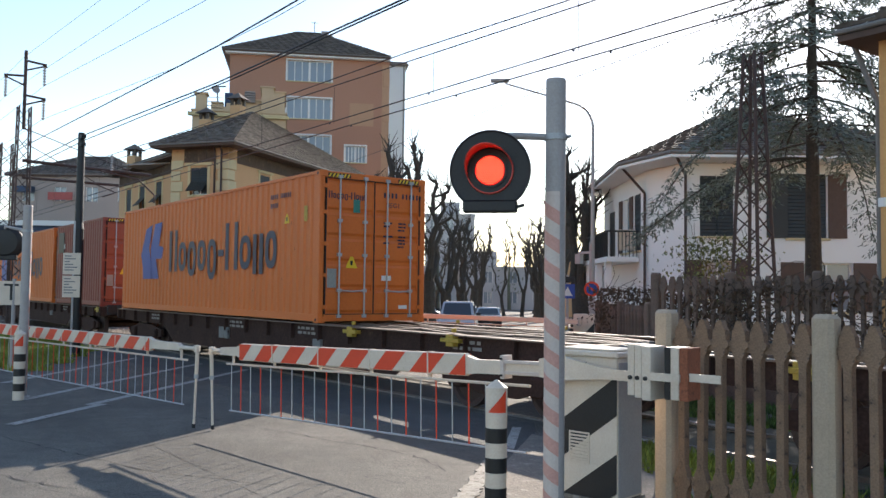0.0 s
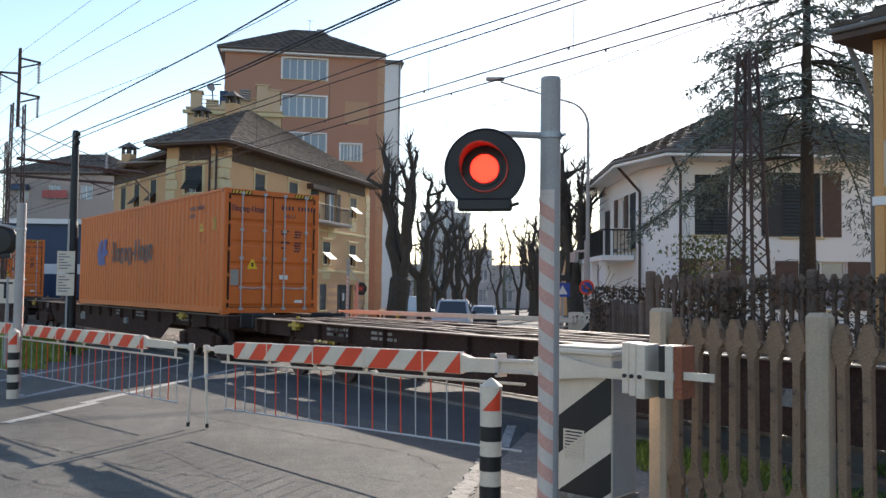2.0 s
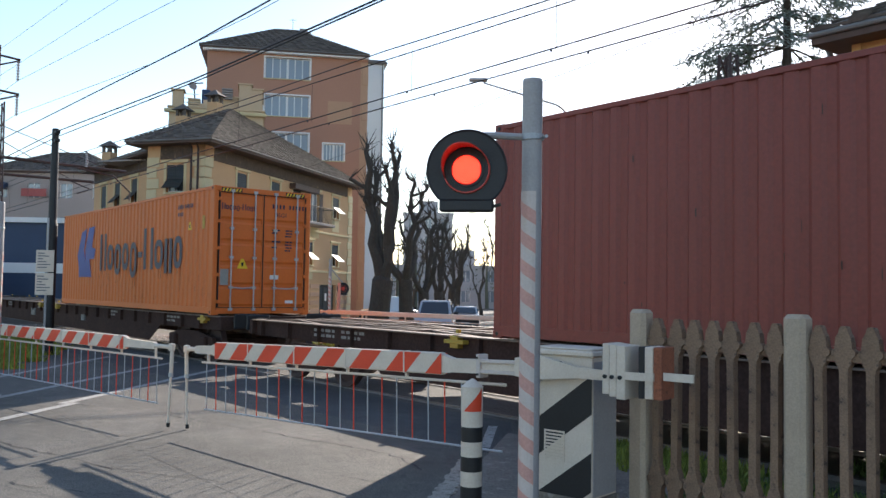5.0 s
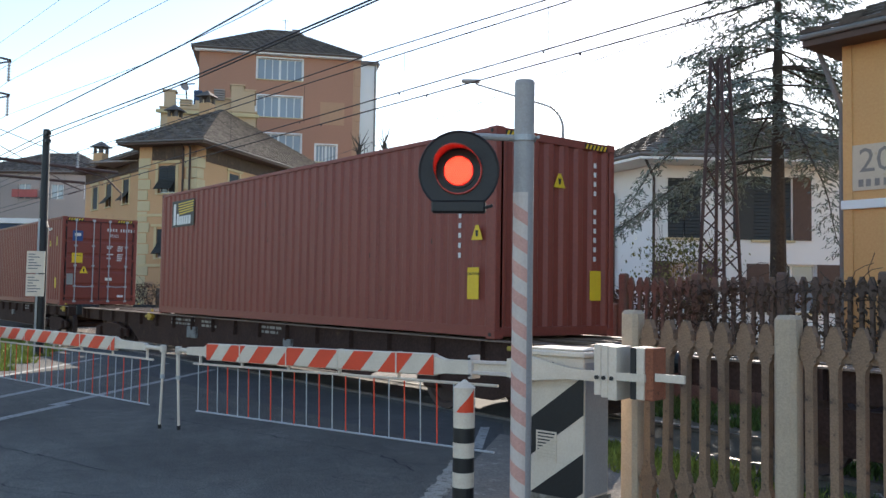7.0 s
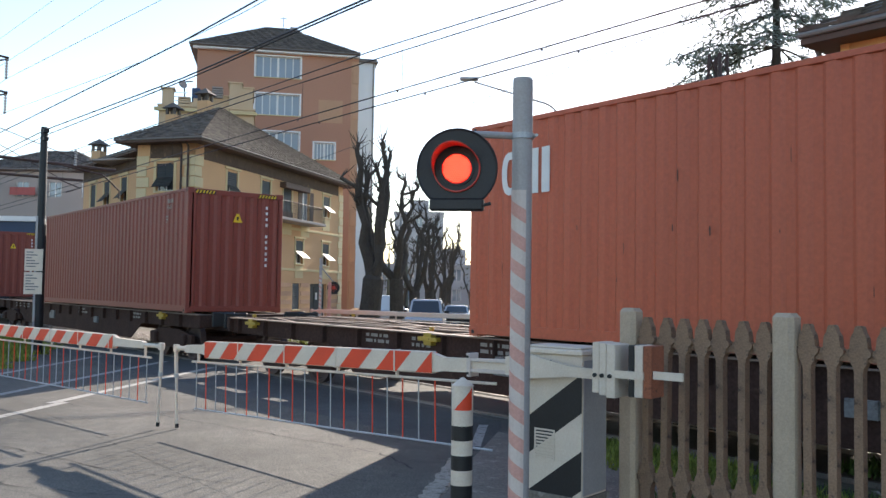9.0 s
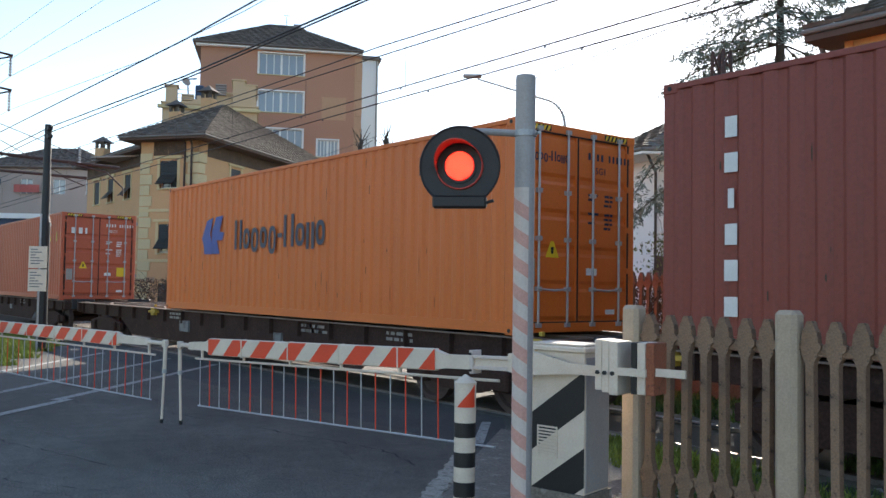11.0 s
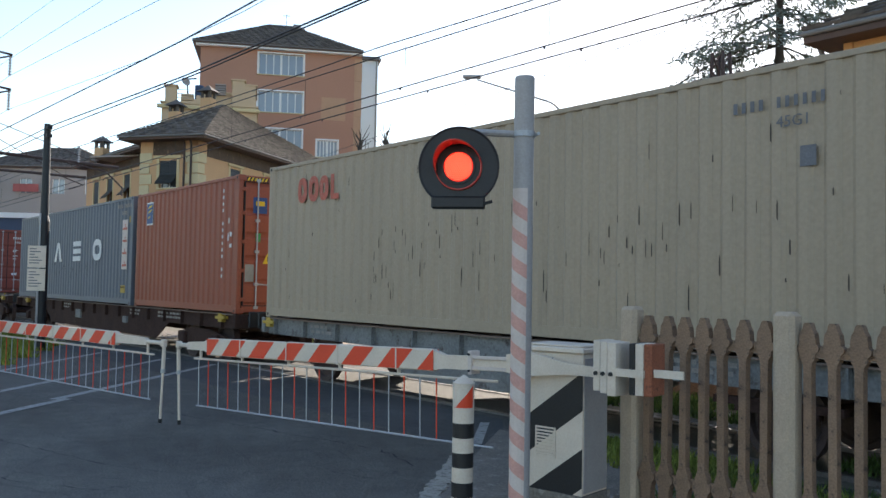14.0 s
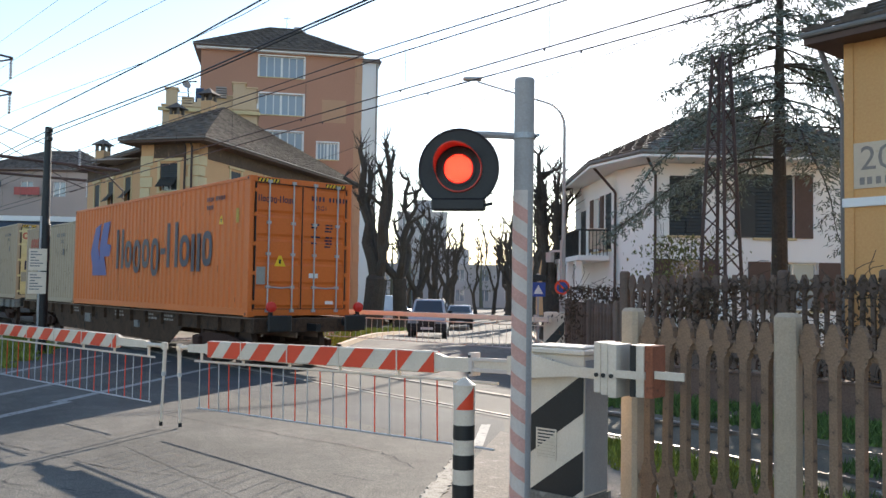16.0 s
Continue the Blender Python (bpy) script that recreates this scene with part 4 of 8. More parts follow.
def barrier_machine(x, y, turn, label):
    """A striped machine box with counterweights; local x runs along the boom away from the road, y away from the viewer's side."""
    b = thing("barrier_machine", label, "barrier machine", pose(x, y, 0.14, 0, 0, turn) @ Matrix.Diagonal((0.92, 0.92, 0.92, 1)), "crossing barriers")
    w, dp, h = 0.62, 0.42, 1.2
    body = part("housing", boxes((0, w, 0, dp, 0.0, h), bevel=0.006), M["whitepaint"], b)
    for z0 in (-0.39, 0.26, 0.91):
        pts = [(0, z0), (w, z0 + 0.46), (w, z0 + 0.79), (0, z0 + 0.33)]
        lo, hi = 0.0, h - 0.05
        poly = [(u, v) for u, v in pts]
        # clip to the panel's height
        def clip(poly, lim, keep_above):
            out = []
            for (u0, v0), (u1, v1) in zip(poly, poly[1:] + poly[:1]):
                in0, in1 = (v0 >= lim, v1 >= lim) if keep_above else (v0 <= lim, v1 <= lim)
                if in0:
                    out.append((u0, v0))
                if in0 != in1:
                    k = (lim - v0) / (v1 - v0)
                    out.append((u0 + (u1 - u0) * k, lim))
            return out
        poly = clip(poly, lo, True)
        poly = clip(poly, hi, False) if len(poly) > 2 else poly
        if len(poly) > 2:
            part("black_stripe", prism(bmesh.new(), poly, 0.003, Matrix.Translation((0, -0.0035, 0))), M["black"], b)
    lid = part("lid", boxes((-0.02, w + 0.02, -0.03, dp + 0.03, h, h + 0.05), (0.02, w - 0.02, 0.02, dp - 0.02, h + 0.05, h + 0.07), bevel=0.012), M["whitepaint"], b)
    for k in range(8):
        part("vent_louvre", boxes((0.16, 0.34, -0.012, 0.0, 0.31 + k * 0.028, 0.325 + k * 0.028)), M["whitepaint"], b)
    part("vent_frame", boxes((0.145, 0.355, -0.008, -0.001, 0.285, 0.305), (0.145, 0.355, -0.008, -0.001, 0.535, 0.55), (0.145, 0.16, -0.008, -0.001, 0.305, 0.535), (0.34, 0.355, -0.008, -0.001, 0.305, 0.535)), M["whitepaint"], b)
    part("side_cover", boxes((w, w + 0.008, 0.02, dp - 0.02, 0.02, h - 0.04), bevel=0.003), M["polegrey"], b)
    part("foundation", boxes((-0.02, w + 0.02, -0.02, dp + 0.02, -0.25, 0.0)), M["roughstone"], b)
    # lever arm with counterweight plates
    arm = part("lever_arm", prism(bmesh.new(), [(-0.1, 1.0), (0.08, 0.98), (0.55, 1.03), (1.3, 1.03), (1.3, 1.1), (0.55, 1.12), (0.12, 1.2), (-0.1, 1.16)], 0.03, Matrix.Translation((0, -0.12, 0))), M["whitepaint"], b)
    part("arm_bolt", tubes(*[(Vector((x0, -0.135, z0)), Vector((x0, -0.09, z0)), 0.014) for x0, z0 in ((0.02, 1.13), (0.12, 1.12), (0.02, 1.03), (0.12, 1.03))]), M["darkmetal"], arm)
    for k, (x0, ww) in enumerate(((0.915, 0.06), (0.978, 0.06), (1.041, 0.075))):
        pl = part("counterweight", boxes((x0, x0 + ww, -0.34, -0.1, 0.95 - k * 0.015, 1.35 - k * 0.006), bevel=0.005), M["whitepaint"], b)
        part("weight_bolt", tubes((Vector((x0 + ww * 0.45, -0.355, 1.09)), Vector((x0 + ww * 0.45, -0.33, 1.09)), 0.017), seg=10), M["darkmetal"], pl)
    for k, (x0, ww, mm) in enumerate(((1.22, 0.05, "black"), (1.273, 0.07, "whitepaint"), (1.346, 0.07, "rustplate"))):
        part("counterweight", boxes((x0, x0 + ww, -0.32, -0.1, 0.94, 1.34), bevel=0.006), M[mm], b, "rusty counterweight plate" if mm == "rustplate" else "")
    part("tie_bar", boxes((1.12, 1.36, -0.35, -0.325, 1.08, 1.14), (1.42, 1.66, -0.3, -0.28, 1.09, 1.15)), M["whitepaint"], b)
    return b


M["rustplate"] = mat("rusted_iron", (0.3, 0.1, 0.05), 0.85, vary=0.3, scale=8, bump=0.4, stain=(0.12, 0.05, 0.03), stain_at=0.55)
barrier_machine(-5.115, 4.99, 11.0, "white machine box with black diagonal stripes and counterweights")

# ---------- concrete picket fence ----------
PICKET_HALF = [(0.05, 0.0), (0.05, 0.1), (0.062, 0.14), (0.082, 0.17), (0.08, 0.2), (0.056, 0.22), (0.05, 0.26), (0.03, 0.31), (0.029, 1.17), (0.036, 1.205),
               (0.05, 1.225), (0.056, 1.265), (0.08, 1.285), (0.081, 1.315), (0.06, 1.33), (0.057, 1.375), (0.052, 1.405), (0.034, 1.435), (0.026, 1.465), (0.016, 1.48)]
PICKET = [(-x, z) for x, z in PICKET_HALF] + [(x, z) for x, z in reversed(PICKET_HALF)]


def picket_bm():
    bm = prism(bmesh.new(), PICKET, 0.06, Matrix.Translation((0, -0.03, 0)))
    return bm


def fence_run(name, x0, y0, x1, y1, base, bays, label, height=1.0, pale=True, first_post=True, per_bay=7, tone="concrete"):
    f = thing(name, label, "fence", pose(x0, y0, base, 0, 0, math.degrees(math.atan2(y1 - y0, x1 - x0))), kind="")
    L = math.hypot(x1 - x0, y1 - y0)
    bay = L / bays
    first = None
    post = None
    for i in range(bays + 1):
        if post is None:
            bm = boxes((-0.083, 0.083, -0.075, 0.075, -0.1, 1.6 * height), bevel=0.03)
            post = part("post", bm, M["palepost"] if pale else M[tone], f, "pale cast concrete post" if pale else "", at=pose(0, 0, 0))
        else:
            again(post, f, pose(bay * i, 0, 0))
    for i in range(bays):
        xa, xb = bay * i + 0.083, bay * (i + 1) - 0.083
        for z in (0.2, 1.27):
            part("fence_rail", boxes((xa, xb, 0.0, 0.03, (z + 0.02) * height, (z + 0.075) * height)), M[tone], f)
        for k in range(per_bay):
            x = bay * i + 0.083 + (bay - 0.166) * (k + 0.5) / per_bay
            rnd = random.Random(i * 31 + k)
            m = pose(x, 0, 0.05 * height, rnd.uniform(-0.6, 0.6), rnd.uniform(-0.8, 0.8), 0) @ Matrix.Diagonal((1, 1, height, 1))
            if first is None:
                first = part("picket", picket_bm(), M[tone], f, at=m)
            else:
                again(first, f, m)
    return f


M["fencebrown"] = mat("brown_weathered_concrete", (0.155, 0.112, 0.09), 0.95, vary=0.3, scale=5, fine=70, bump=0.6, stain=(0.08, 0.06, 0.05), stain_at=0.58, island=0.15)
fence_run("picket_fence", -4.6, 5.75, 3.68, 5.75, 0.02, 6, "weathered grey-brown concrete picket fence with pale posts")
fence_run("picket_fence", -10.2, 12.45, 2.1, 12.75, 0.5, 8, "dark brown concrete picket fence on a low wall beyond the track", pale=False, per_bay=8, tone="fencebrown", height=1.02)
M["basewall"] = mat("brown_stained_plinth", (0.16, 0.105, 0.08), 0.95, vary=0.3, scale=2, fine=40, bump=0.5, stain=(0.08, 0.065, 0.05), stain_at=0.55, streak=True)
plinth = part("low_wall", boxes((0, 12.5, -0.12, 0.14, -0.15, 0.46), (-0.03, 12.53, -0.15, 0.17, 0.46, 0.5), bevel=0.01), M["basewall"], at=pose(-10.3, 12.45, 0, 0, 0, 1.4))
tagged(plinth, "low brown stained wall under the far fence", "low wall")
fence_run("picket_fence", -13.6, 14.6, -10.4, 12.5, 0.1, 2, "low dark picket fence overgrown with creeper", pale=False, per_bay=8, tone="fencebrown", height=0.93)


# ---------- buildings ----------
def wall_bm(length, z0, z1, thick, holes):
    """A wall along x with its outer face on y = 0, and openings (x0, x1, z0, z1) that go right through."""
    xs = sorted({0.0, length} | {v for h in holes for v in h[:2]})
    zs = sorted({z0, z1} | {v for h in holes for v in h[2:]})
    bm = bmesh.new()
    grid = {}
    solid = set()
    for i in range(len(xs) - 1):
        for k in range(len(zs) - 1):
            cx, cz = (xs[i] + xs[i + 1]) / 2, (zs[k] + zs[k + 1]) / 2
            if not any(h[0] < cx < h[1] and h[2] < cz < h[3] for h in holes):
                solid.add((i, k))

    def v(i, k, s):
        if (i, k, s) not in grid:
            grid[i, k, s] = bm.verts.new((xs[i], thick * s, zs[k]))
        return grid[i, k, s]
    for i, k in solid:
        bm.faces.new((v(i, k, 0), v(i + 1, k, 0), v(i + 1, k + 1, 0), v(i, k + 1, 0)))
        bm.faces.new((v(i, k, 1), v(i, k + 1, 1), v(i + 1, k + 1, 1), v(i + 1, k, 1)))
        for di, dk, a, b in ((-1, 0, (i, k), (i, k + 1)), (1, 0, (i + 1, k + 1), (i + 1, k)), (0, -1, (i + 1, k), (i, k)), (0, 1, (i, k + 1), (i + 1, k + 1))):
            if (i + di, k + dk) not in solid:
                bm.faces.new((v(*a, 0), v(*b, 0), v(*b, 1), v(*a, 1)))
    return bm


def window(parent, m, x0, x1, z0, z1, style="shutters", depth=0.16):
    """A window in a wall whose pose is m: frame, panes, sill, and shutters by style."""
    w, h = x1 - x0, z1 - z0
    fr = bmesh.new()
    t = 0.06
    for s in ((x0, x0 + t, z0, z1), (x1 - t, x1, z0, z1), (x0 + t, x1 - t, z0, z0 + t), (x0 + t, x1 - t, z1 - t, z1), ((x0 + x1) / 2 - 0.03, (x0 + x1) / 2 + 0.03, z0 + t, z1 - t)):
        box(fr, s[0], s[1], depth, depth + 0.06, s[2], s[3], 0, m)
    win = part("window", fr, M["woodframe"], parent)
    for a, b in ((x0 + t, (x0 + x1) / 2 - 0.03), ((x0 + x1) / 2 + 0.03, x1 - t)):
        part("pane", box(bmesh.new(), a, b, depth + 0.02, depth + 0.03, z0 + t, z1 - t, 0, m), M["paleglass"] if style in ("open", "wide") else M["glass"], win)
    if style == "wide":
        for k in range(1, 6):
            x = x0 + w * k / 6
            part("mullion", box(bmesh.new(), x - (0.09 if k == 3 else 0.04), x + (0.09 if k == 3 else 0.04), depth - 0.01, depth + 0.05, z0 + t, z1 - t, 0, m), M["woodframe"], win)
    part("window_sill", box(bmesh.new(), x0 - 0.1, x1 + 0.1, -0.1, depth, z0 - 0.08, z0, 0.01, m), M["cornerstone"], win)
    if style in ("awning", "shutters"):
        def slats(mm, ww, hh, mat_name):
            # one leaf pressed into louvres
            n = max(4, int(hh / 0.12))
            prof = []
            for k in range(n):
                z = hh * k / n
                prof += [(-0.025, z), (0.0, z + hh / n * 0.85)]
            prof.append((-0.025, hh))
            bm = bmesh.new()
            lo = [bm.verts.new((0.02, y, z)) for y, z in prof]
            hi = [bm.verts.new((ww - 0.02, y, z)) for y, z in prof]
            for p in range(len(prof) - 1):
                bm.faces.new((lo[p], hi[p], hi[p + 1], lo[p + 1]))
            back = [bm.verts.new(v) for v in ((0.02, 0.02, 0), (ww - 0.02, 0.02, 0), (ww - 0.02, 0.02, hh), (0.02, 0.02, hh))]
            bm.faces.new(back[::-1])
            bm.faces.new((lo[0], back[0], back[1], hi[0]))
            bm.faces.new((lo[-1], hi[-1], back[2], back[3]))
            bmesh.ops.transform(bm, matrix=mm, verts=bm.verts)
            return part("shutter", bm, M[mat_name], win)
        for a in (x0, (x0 + x1) / 2):
            ww = w / 2
            if style == "shutters":
                slats(m @ Matrix.Translation((a, 0.03, z0)), ww, h, "shutter")
            else:
                # fixed upper half, lower flap pushed out at its foot
                slats(m @ Matrix.Translation((a, 0.03, z0 + h * 0.5)), ww, h * 0.5, "shutter")
                slats(m @ pose(a, 0.03, z0 + h * 0.5, -42, 0, 0) @ Matrix.Translation((0, 0, -h * 0.5)), ww, h * 0.5, "shutter")
    elif style == "paleawning":
        # pushed-out flap gets a pale colour in place of sunlight on it
        bm = boxes((x0, x1, -0.02, 0.02, -h * 0.5, 0))
        bmesh.ops.transform(bm, matrix=m @ pose(0, 0.03, z0 + h * 0.55, -50, 0, 0), verts=bm.verts)
        part("shutter", bm, M["palefabric"], win, "shutter flap coloured pale for the sun on it")
        part("shutter", box(bmesh.new(), x0, x1, 0.01, 0.05, z0 + h * 0.55, z1, 0, m), M["shutter"], win)
    elif style == "open":
        for a, b in ((x0 - w * 0.48, x0 - 0.02), (x1 + 0.02, x1 + w * 0.48)):
            part("shutter", box(bmesh.new(), a, b, -0.05, -0.01, z0, z1, 0, m), M["shutterbrown"], win)
    return win


M["shutterbrown"] = mat("brown_shutter", (0.1, 0.06, 0.045), 0.7, vary=0.2, scale=5)
M["moulding"] = mat("pale_moulding", (0.62, 0.5, 0.28), 0.9, vary=0.1, scale=1, bump=0.1)


def slope(parent, a, b, c, d, material, course=0.36, name="roof_slope"):
    """A pitched roof side with stepped courses: eave a to b, ridge d to c."""
    a, b, c, d = (Vector(v) for v in (a, b, c, d))
    n = max(3, int(((d - a).length + (c - b).length) / 2 / course))
    nrm = (b - a).cross((d + c) / 2 - a).normalized()
    if nrm.z < 0:
        nrm = -nrm
    bm = bmesh.new()
    for k in range(n):
        u0, u1 = k / n, (k + 1) / n
        p, q, r, s = a.lerp(d, u0), b.lerp(c, u0), b.lerp(c, u1), a.lerp(d, u1)
        w = max(1, int((q - p).length / 0.33))
        for i in range(w):
            f0, f1 = i / w, (i + 1) / w
            lift = 0.035 if (i + k) % 2 else 0.055
            v = [bm.verts.new(x) for x in (p.lerp(q, f0) + nrm * (0.02 + lift), p.lerp(q, f1) + nrm * (0.02 + lift), s.lerp(r, f1) + nrm * 0.02, s.lerp(r, f0) + nrm * 0.02,
                                           p.lerp(q, f0), p.lerp(q, f1))]
            bm.faces.new(v[:4])
            bm.faces.new((v[4], v[5], v[1], v[0]))
    lo = [bm.verts.new(x - nrm * 0.12) for x in (a, b, c, d)]
    bm.faces.new(lo[::-1])
    return tagged(part(name, bm, material, parent), kind="")


def hip_roof(parent, x0, x1, y0, y1, z, rise, over, material, ridge_in=None):
    """A hipped roof with overhang and a boarded soffit."""
    a, b, c, d = (x0 - over, y0 - over, z), (x1 + over, y0 - over, z), (x1 + over, y1 + over, z), (x0 - over, y1 + over, z)
    lx, ly = x1 - x0, y1 - y0
    if lx >= ly:
        k = ridge_in if ridge_in is not None else ly / 2
        e, f = (x0 + k, (y0 + y1) / 2, z + rise), (x1 - k, (y0 + y1) / 2, z + rise)
        slope(parent, a, b, f, e, material)
        slope(parent, c, d, e, f, material)
        slope(parent, d, a, e, e, material)
        slope(parent, b, c, f, f, material)
    else:
        k = ridge_in if ridge_in is not None else lx / 2
        e, f = ((x0 + x1) / 2, y0 + k, z + rise), ((x0 + x1) / 2, y1 - k, z + rise)
        slope(parent, a, b, e, e, material)
        slope(parent, b, c, f, e, material)
        slope(parent, c, d, f, f, material)
        slope(parent, d, a, e, f, material)
    part("soffit", boxes((x0 - over + 0.02, x1 + over - 0.02, y0 - over + 0.02, y1 + over - 0.02, z - 0.22, z - 0.12)), M["shutterbrown"], parent)
    g = bmesh.new()
    for p, q in ((a, b), (b, c), (c, d), (d, a)):
        tube(g, Vector(p) + Vector((0, 0, -0.06)), Vector(q) + Vector((0, 0, -0.06)), 0.05, seg=8)
    part("gutter", g, M["guttergrey"], parent)


def chimney(parent, x, y, z, h=1.3, s=0.35):
    c = part("chimney", boxes((x - s, x + s, y - s, y + s, z, z + h), bevel=0.01), M["ochre"], parent)
    for dx in (-s * 0.75, s * 0.75):
        for dy in (-s * 0.75, s * 0.75):
            part("chimney_pier", boxes((x + dx - 0.08, x + dx + 0.08, y + dy - 0.08, y + dy + 0.08, z + h, z + h + 0.4)), M["rooftile"], c)
    bm = bmesh.new()
    v = [bm.verts.new(p) for p in ((x - s - 0.2, y - s - 0.2, z + h + 0.4), (x + s + 0.2, y - s - 0.2, z + h + 0.4), (x + s + 0.2, y + s + 0.2, z + h + 0.4), (x - s - 0.2, y + s + 0.2, z + h + 0.4), (x, y, z + h + 0.85))]
    for q in ((0, 1, 4), (1, 2, 4), (2, 3, 4), (3, 0, 4), (3, 2, 1, 0)):
        bm.faces.new([v[i] for i in q])
    part("chimney_cap", bm, M["rooftile"], c)


M["guttergrey"] = mat("dull_gutter", (0.2, 0.19, 0.18), 0.8, vary=0.2, scale=4)


def yellow_house():
    h = thing("yellow_house", "three-storey yellow rendered house with dark shutters and hipped roof", "house", pose(-42.85, 17.83, -0.6, 0, 0, 125.0))
    B = 0.6   # base drop
    top = 9.35 + B
    L, Wd, back = 19.7, 3.5, 4.2
    # right-hand face
    f1, f2 = (3.3 + B, 4.8 + B), (6.7 + B, 8.15 + B)
    holes = []
    wins = []
    for x, st in ((3.8, "awning"), (7.7, "open"), (12.6, "paleawning"), (16.8, "paleawning")):
        wins.append((x - 0.55, x + 0.55, *f1, st))
    for x, st in ((3.8, "awning"), (7.8, "awning"), (16.8, "paleawning")):
        wins.append((x - 0.55, x + 0.55, *f2, st))
    for x, st in ((10.7, "shutters"), (13.4, "open")):
        wins.append((x - 0.6, x + 0.6, 6.05 + B, 8.15 + B, st))
    wins.append((11.7, 12.7, 0.3 + B, 2.0 + B, "shutters"))
    doors = [(2.2, 5.4, 0.0, 2.15 + B), (6.9, 8.5, 0.0, 2.05 + B), (14.4, 17.1, 0.0, 2.0 + B)]
    holes = [w[:4] for w in wins] + doors
    I = Matrix.Identity(4)
    part("wall", wall_bm(L, 0, top, 0.4, holes), M["ochre"], h)
    for w in wins:
        window(h, I, *w)
        if w[2] > 2.5:
            for s in (w[0] - 0.16, w[1]):
                part("window_surround", boxes((s, s + 0.16, -0.03, 0.0, w[2] - 0.1, w[3] + 0.12)), M["moulding"], h)
            part("window_surround", boxes((w[0] - 0.3, w[1] + 0.3, -0.1, 0.0, w[3] + 0.12, w[3] + 0.26), bevel=0.02), M["moulding"], h)
            part("apron_panel", boxes((w[0] - 0.05, w[1] + 0.05, -0.025, 0.0, w[2] - 0.95, w[2] - 0.15)), M["moulding"], h)
    for d in doors:
        dr = part("door", boxes((d[0], d[1], 0.2, 0.26, d[2], d[3])), M["shutter"], h)
        for k in range(3):
            part("door_panel", boxes((d[0] + 0.08 + k * (d[1] - d[0]) / 3, d[0] - 0.08 + (k + 1) * (d[1] - d[0]) / 3, 0.17, 0.2, 0.3, d[3] - 0.2)), M["shutter"], dr)
        part("notice", boxes(((d[0] + d[1]) / 2 - 0.14, (d[0] + d[1]) / 2 + 0.14, 0.15, 0.168, d[3] - 1.1, d[3] - 0.6)), M["whiteprint"], dr)
    # left-hand face and the set-back wing
    mL = pose(0, 0, 0, 0, 0, 90) @ Matrix.Diagonal((1, -1, 1, 1))
    lw = [(1.25, 2.3, *f1, "awning"), (1.25, 2.3, *f2, "awning"), (1.3, 2.25, 0.3 + B, 1.7 + B, "shutters")]

    def left_wall(x, y0, length, z1, ws, base=I):
        m = base @ pose(x, y0, 0) @ mL
        bm = wall_bm(length, 0, z1, 0.4, [w[:4] for w in ws])
        bmesh.ops.transform(bm, matrix=m, verts=bm.verts)
        bmesh.ops.reverse_faces(bm, faces=bm.faces[:])
        part("wall", bm, M["ochre"], h)
        for w in ws:
            window(h, m, *w)
            if w[2] > 2.5:
                bm = bmesh.new()
                for s in (w[0] - 0.16, w[1]):
                    box(bm, s, s + 0.16, -0.03, 0.0, w[2] - 0.1, w[3] + 0.12, 0, m)
                box(bm, w[0] - 0.3, w[1] + 0.3, -0.1, 0.0, w[3] + 0.12, w[3] + 0.26, 0, m)
                part("window_surround", bm, M["moulding"], h)
    left_wall(0, 0, Wd, top, lw)
    # wing set back at an angle
    mW = pose(2.4, 4.4, 0, 0, 0, -34.0)
    WL, WD = 11.6, 7.0

    def W(s, d, z):
        return mW @ Vector((d, s, z))
    wing = [(u, u + 1.0, *f, s) for u, s, f in ((3.5, "awning", f2), (6.5, "awning", f2), (9.1, "shutters", f2), (3.5, "open", f1), (6.5, "open", f1), (9.1, "shutters", f1))]
    wing += [(3.5, 4.5, 0.5 + B, 1.7 + B, "shutters"), (6.4, 7.6, 0.4 + B, 1.8 + B, "shutters")]
    left_wall(0, 0, WL, top, wing, mW)
    part("wall", boxes((0.4, 4.6, Wd - 0.4, Wd, 0, top)), M["ochre"], h)
    part("wall", boxes((L - 0.4, L, 0.4, 10.4, 0, top), (8.0, L - 0.4, 10.0, 10.4, 0, top - 0.3)), M["ochre"], h)
    part("wall", box(box(bmesh.new(), 0.4, WD, WL - 0.4, WL, 0, top, 0, mW), WD - 0.4, WD, 0.0, WL - 0.4, 0, top, 0, mW), M["ochre"], h)
    part("floor_slab", boxes((3.6, L - 0.5, 0.5, 9.6, top - 0.3, top - 0.2), (3.6, L - 0.5, 0.5, 6.3, 5.6, 5.8), (3.6, L - 0.5, 0.5, 6.3, 2.6, 2.8)), M["greywall"], h)
    bm = bmesh.new()
    for zz in (2.6, 5.6, top - 0.35):
        box(bm, 0.5, WD - 0.5, 0.2, WL - 0.5, zz + 0.01, zz + 0.21, 0, mW)
    part("floor_slab", bm, M["greywall"], h)
    # pink bands low down, cornice strings, frieze under the eaves
    for k in range(5):
        z = 0.15 + k * 0.55
        segs = [(0.0, 2.1), (5.5, 6.8), (8.6, 11.5), (12.9, 14.3), (17.2, L)] if k < 5 else [(0, L)]
        for a, b in segs:
            part("base_band", boxes((a, b, -0.03, 0.0, z, z + 0.28)), M["pinkband"], h)
        part("base_band", boxes((-0.03, 0.0, 0.0, 1.2, z, z + 0.28), (-0.03, 0.0, 2.4, Wd, z, z + 0.28)), M["pinkband"], h)
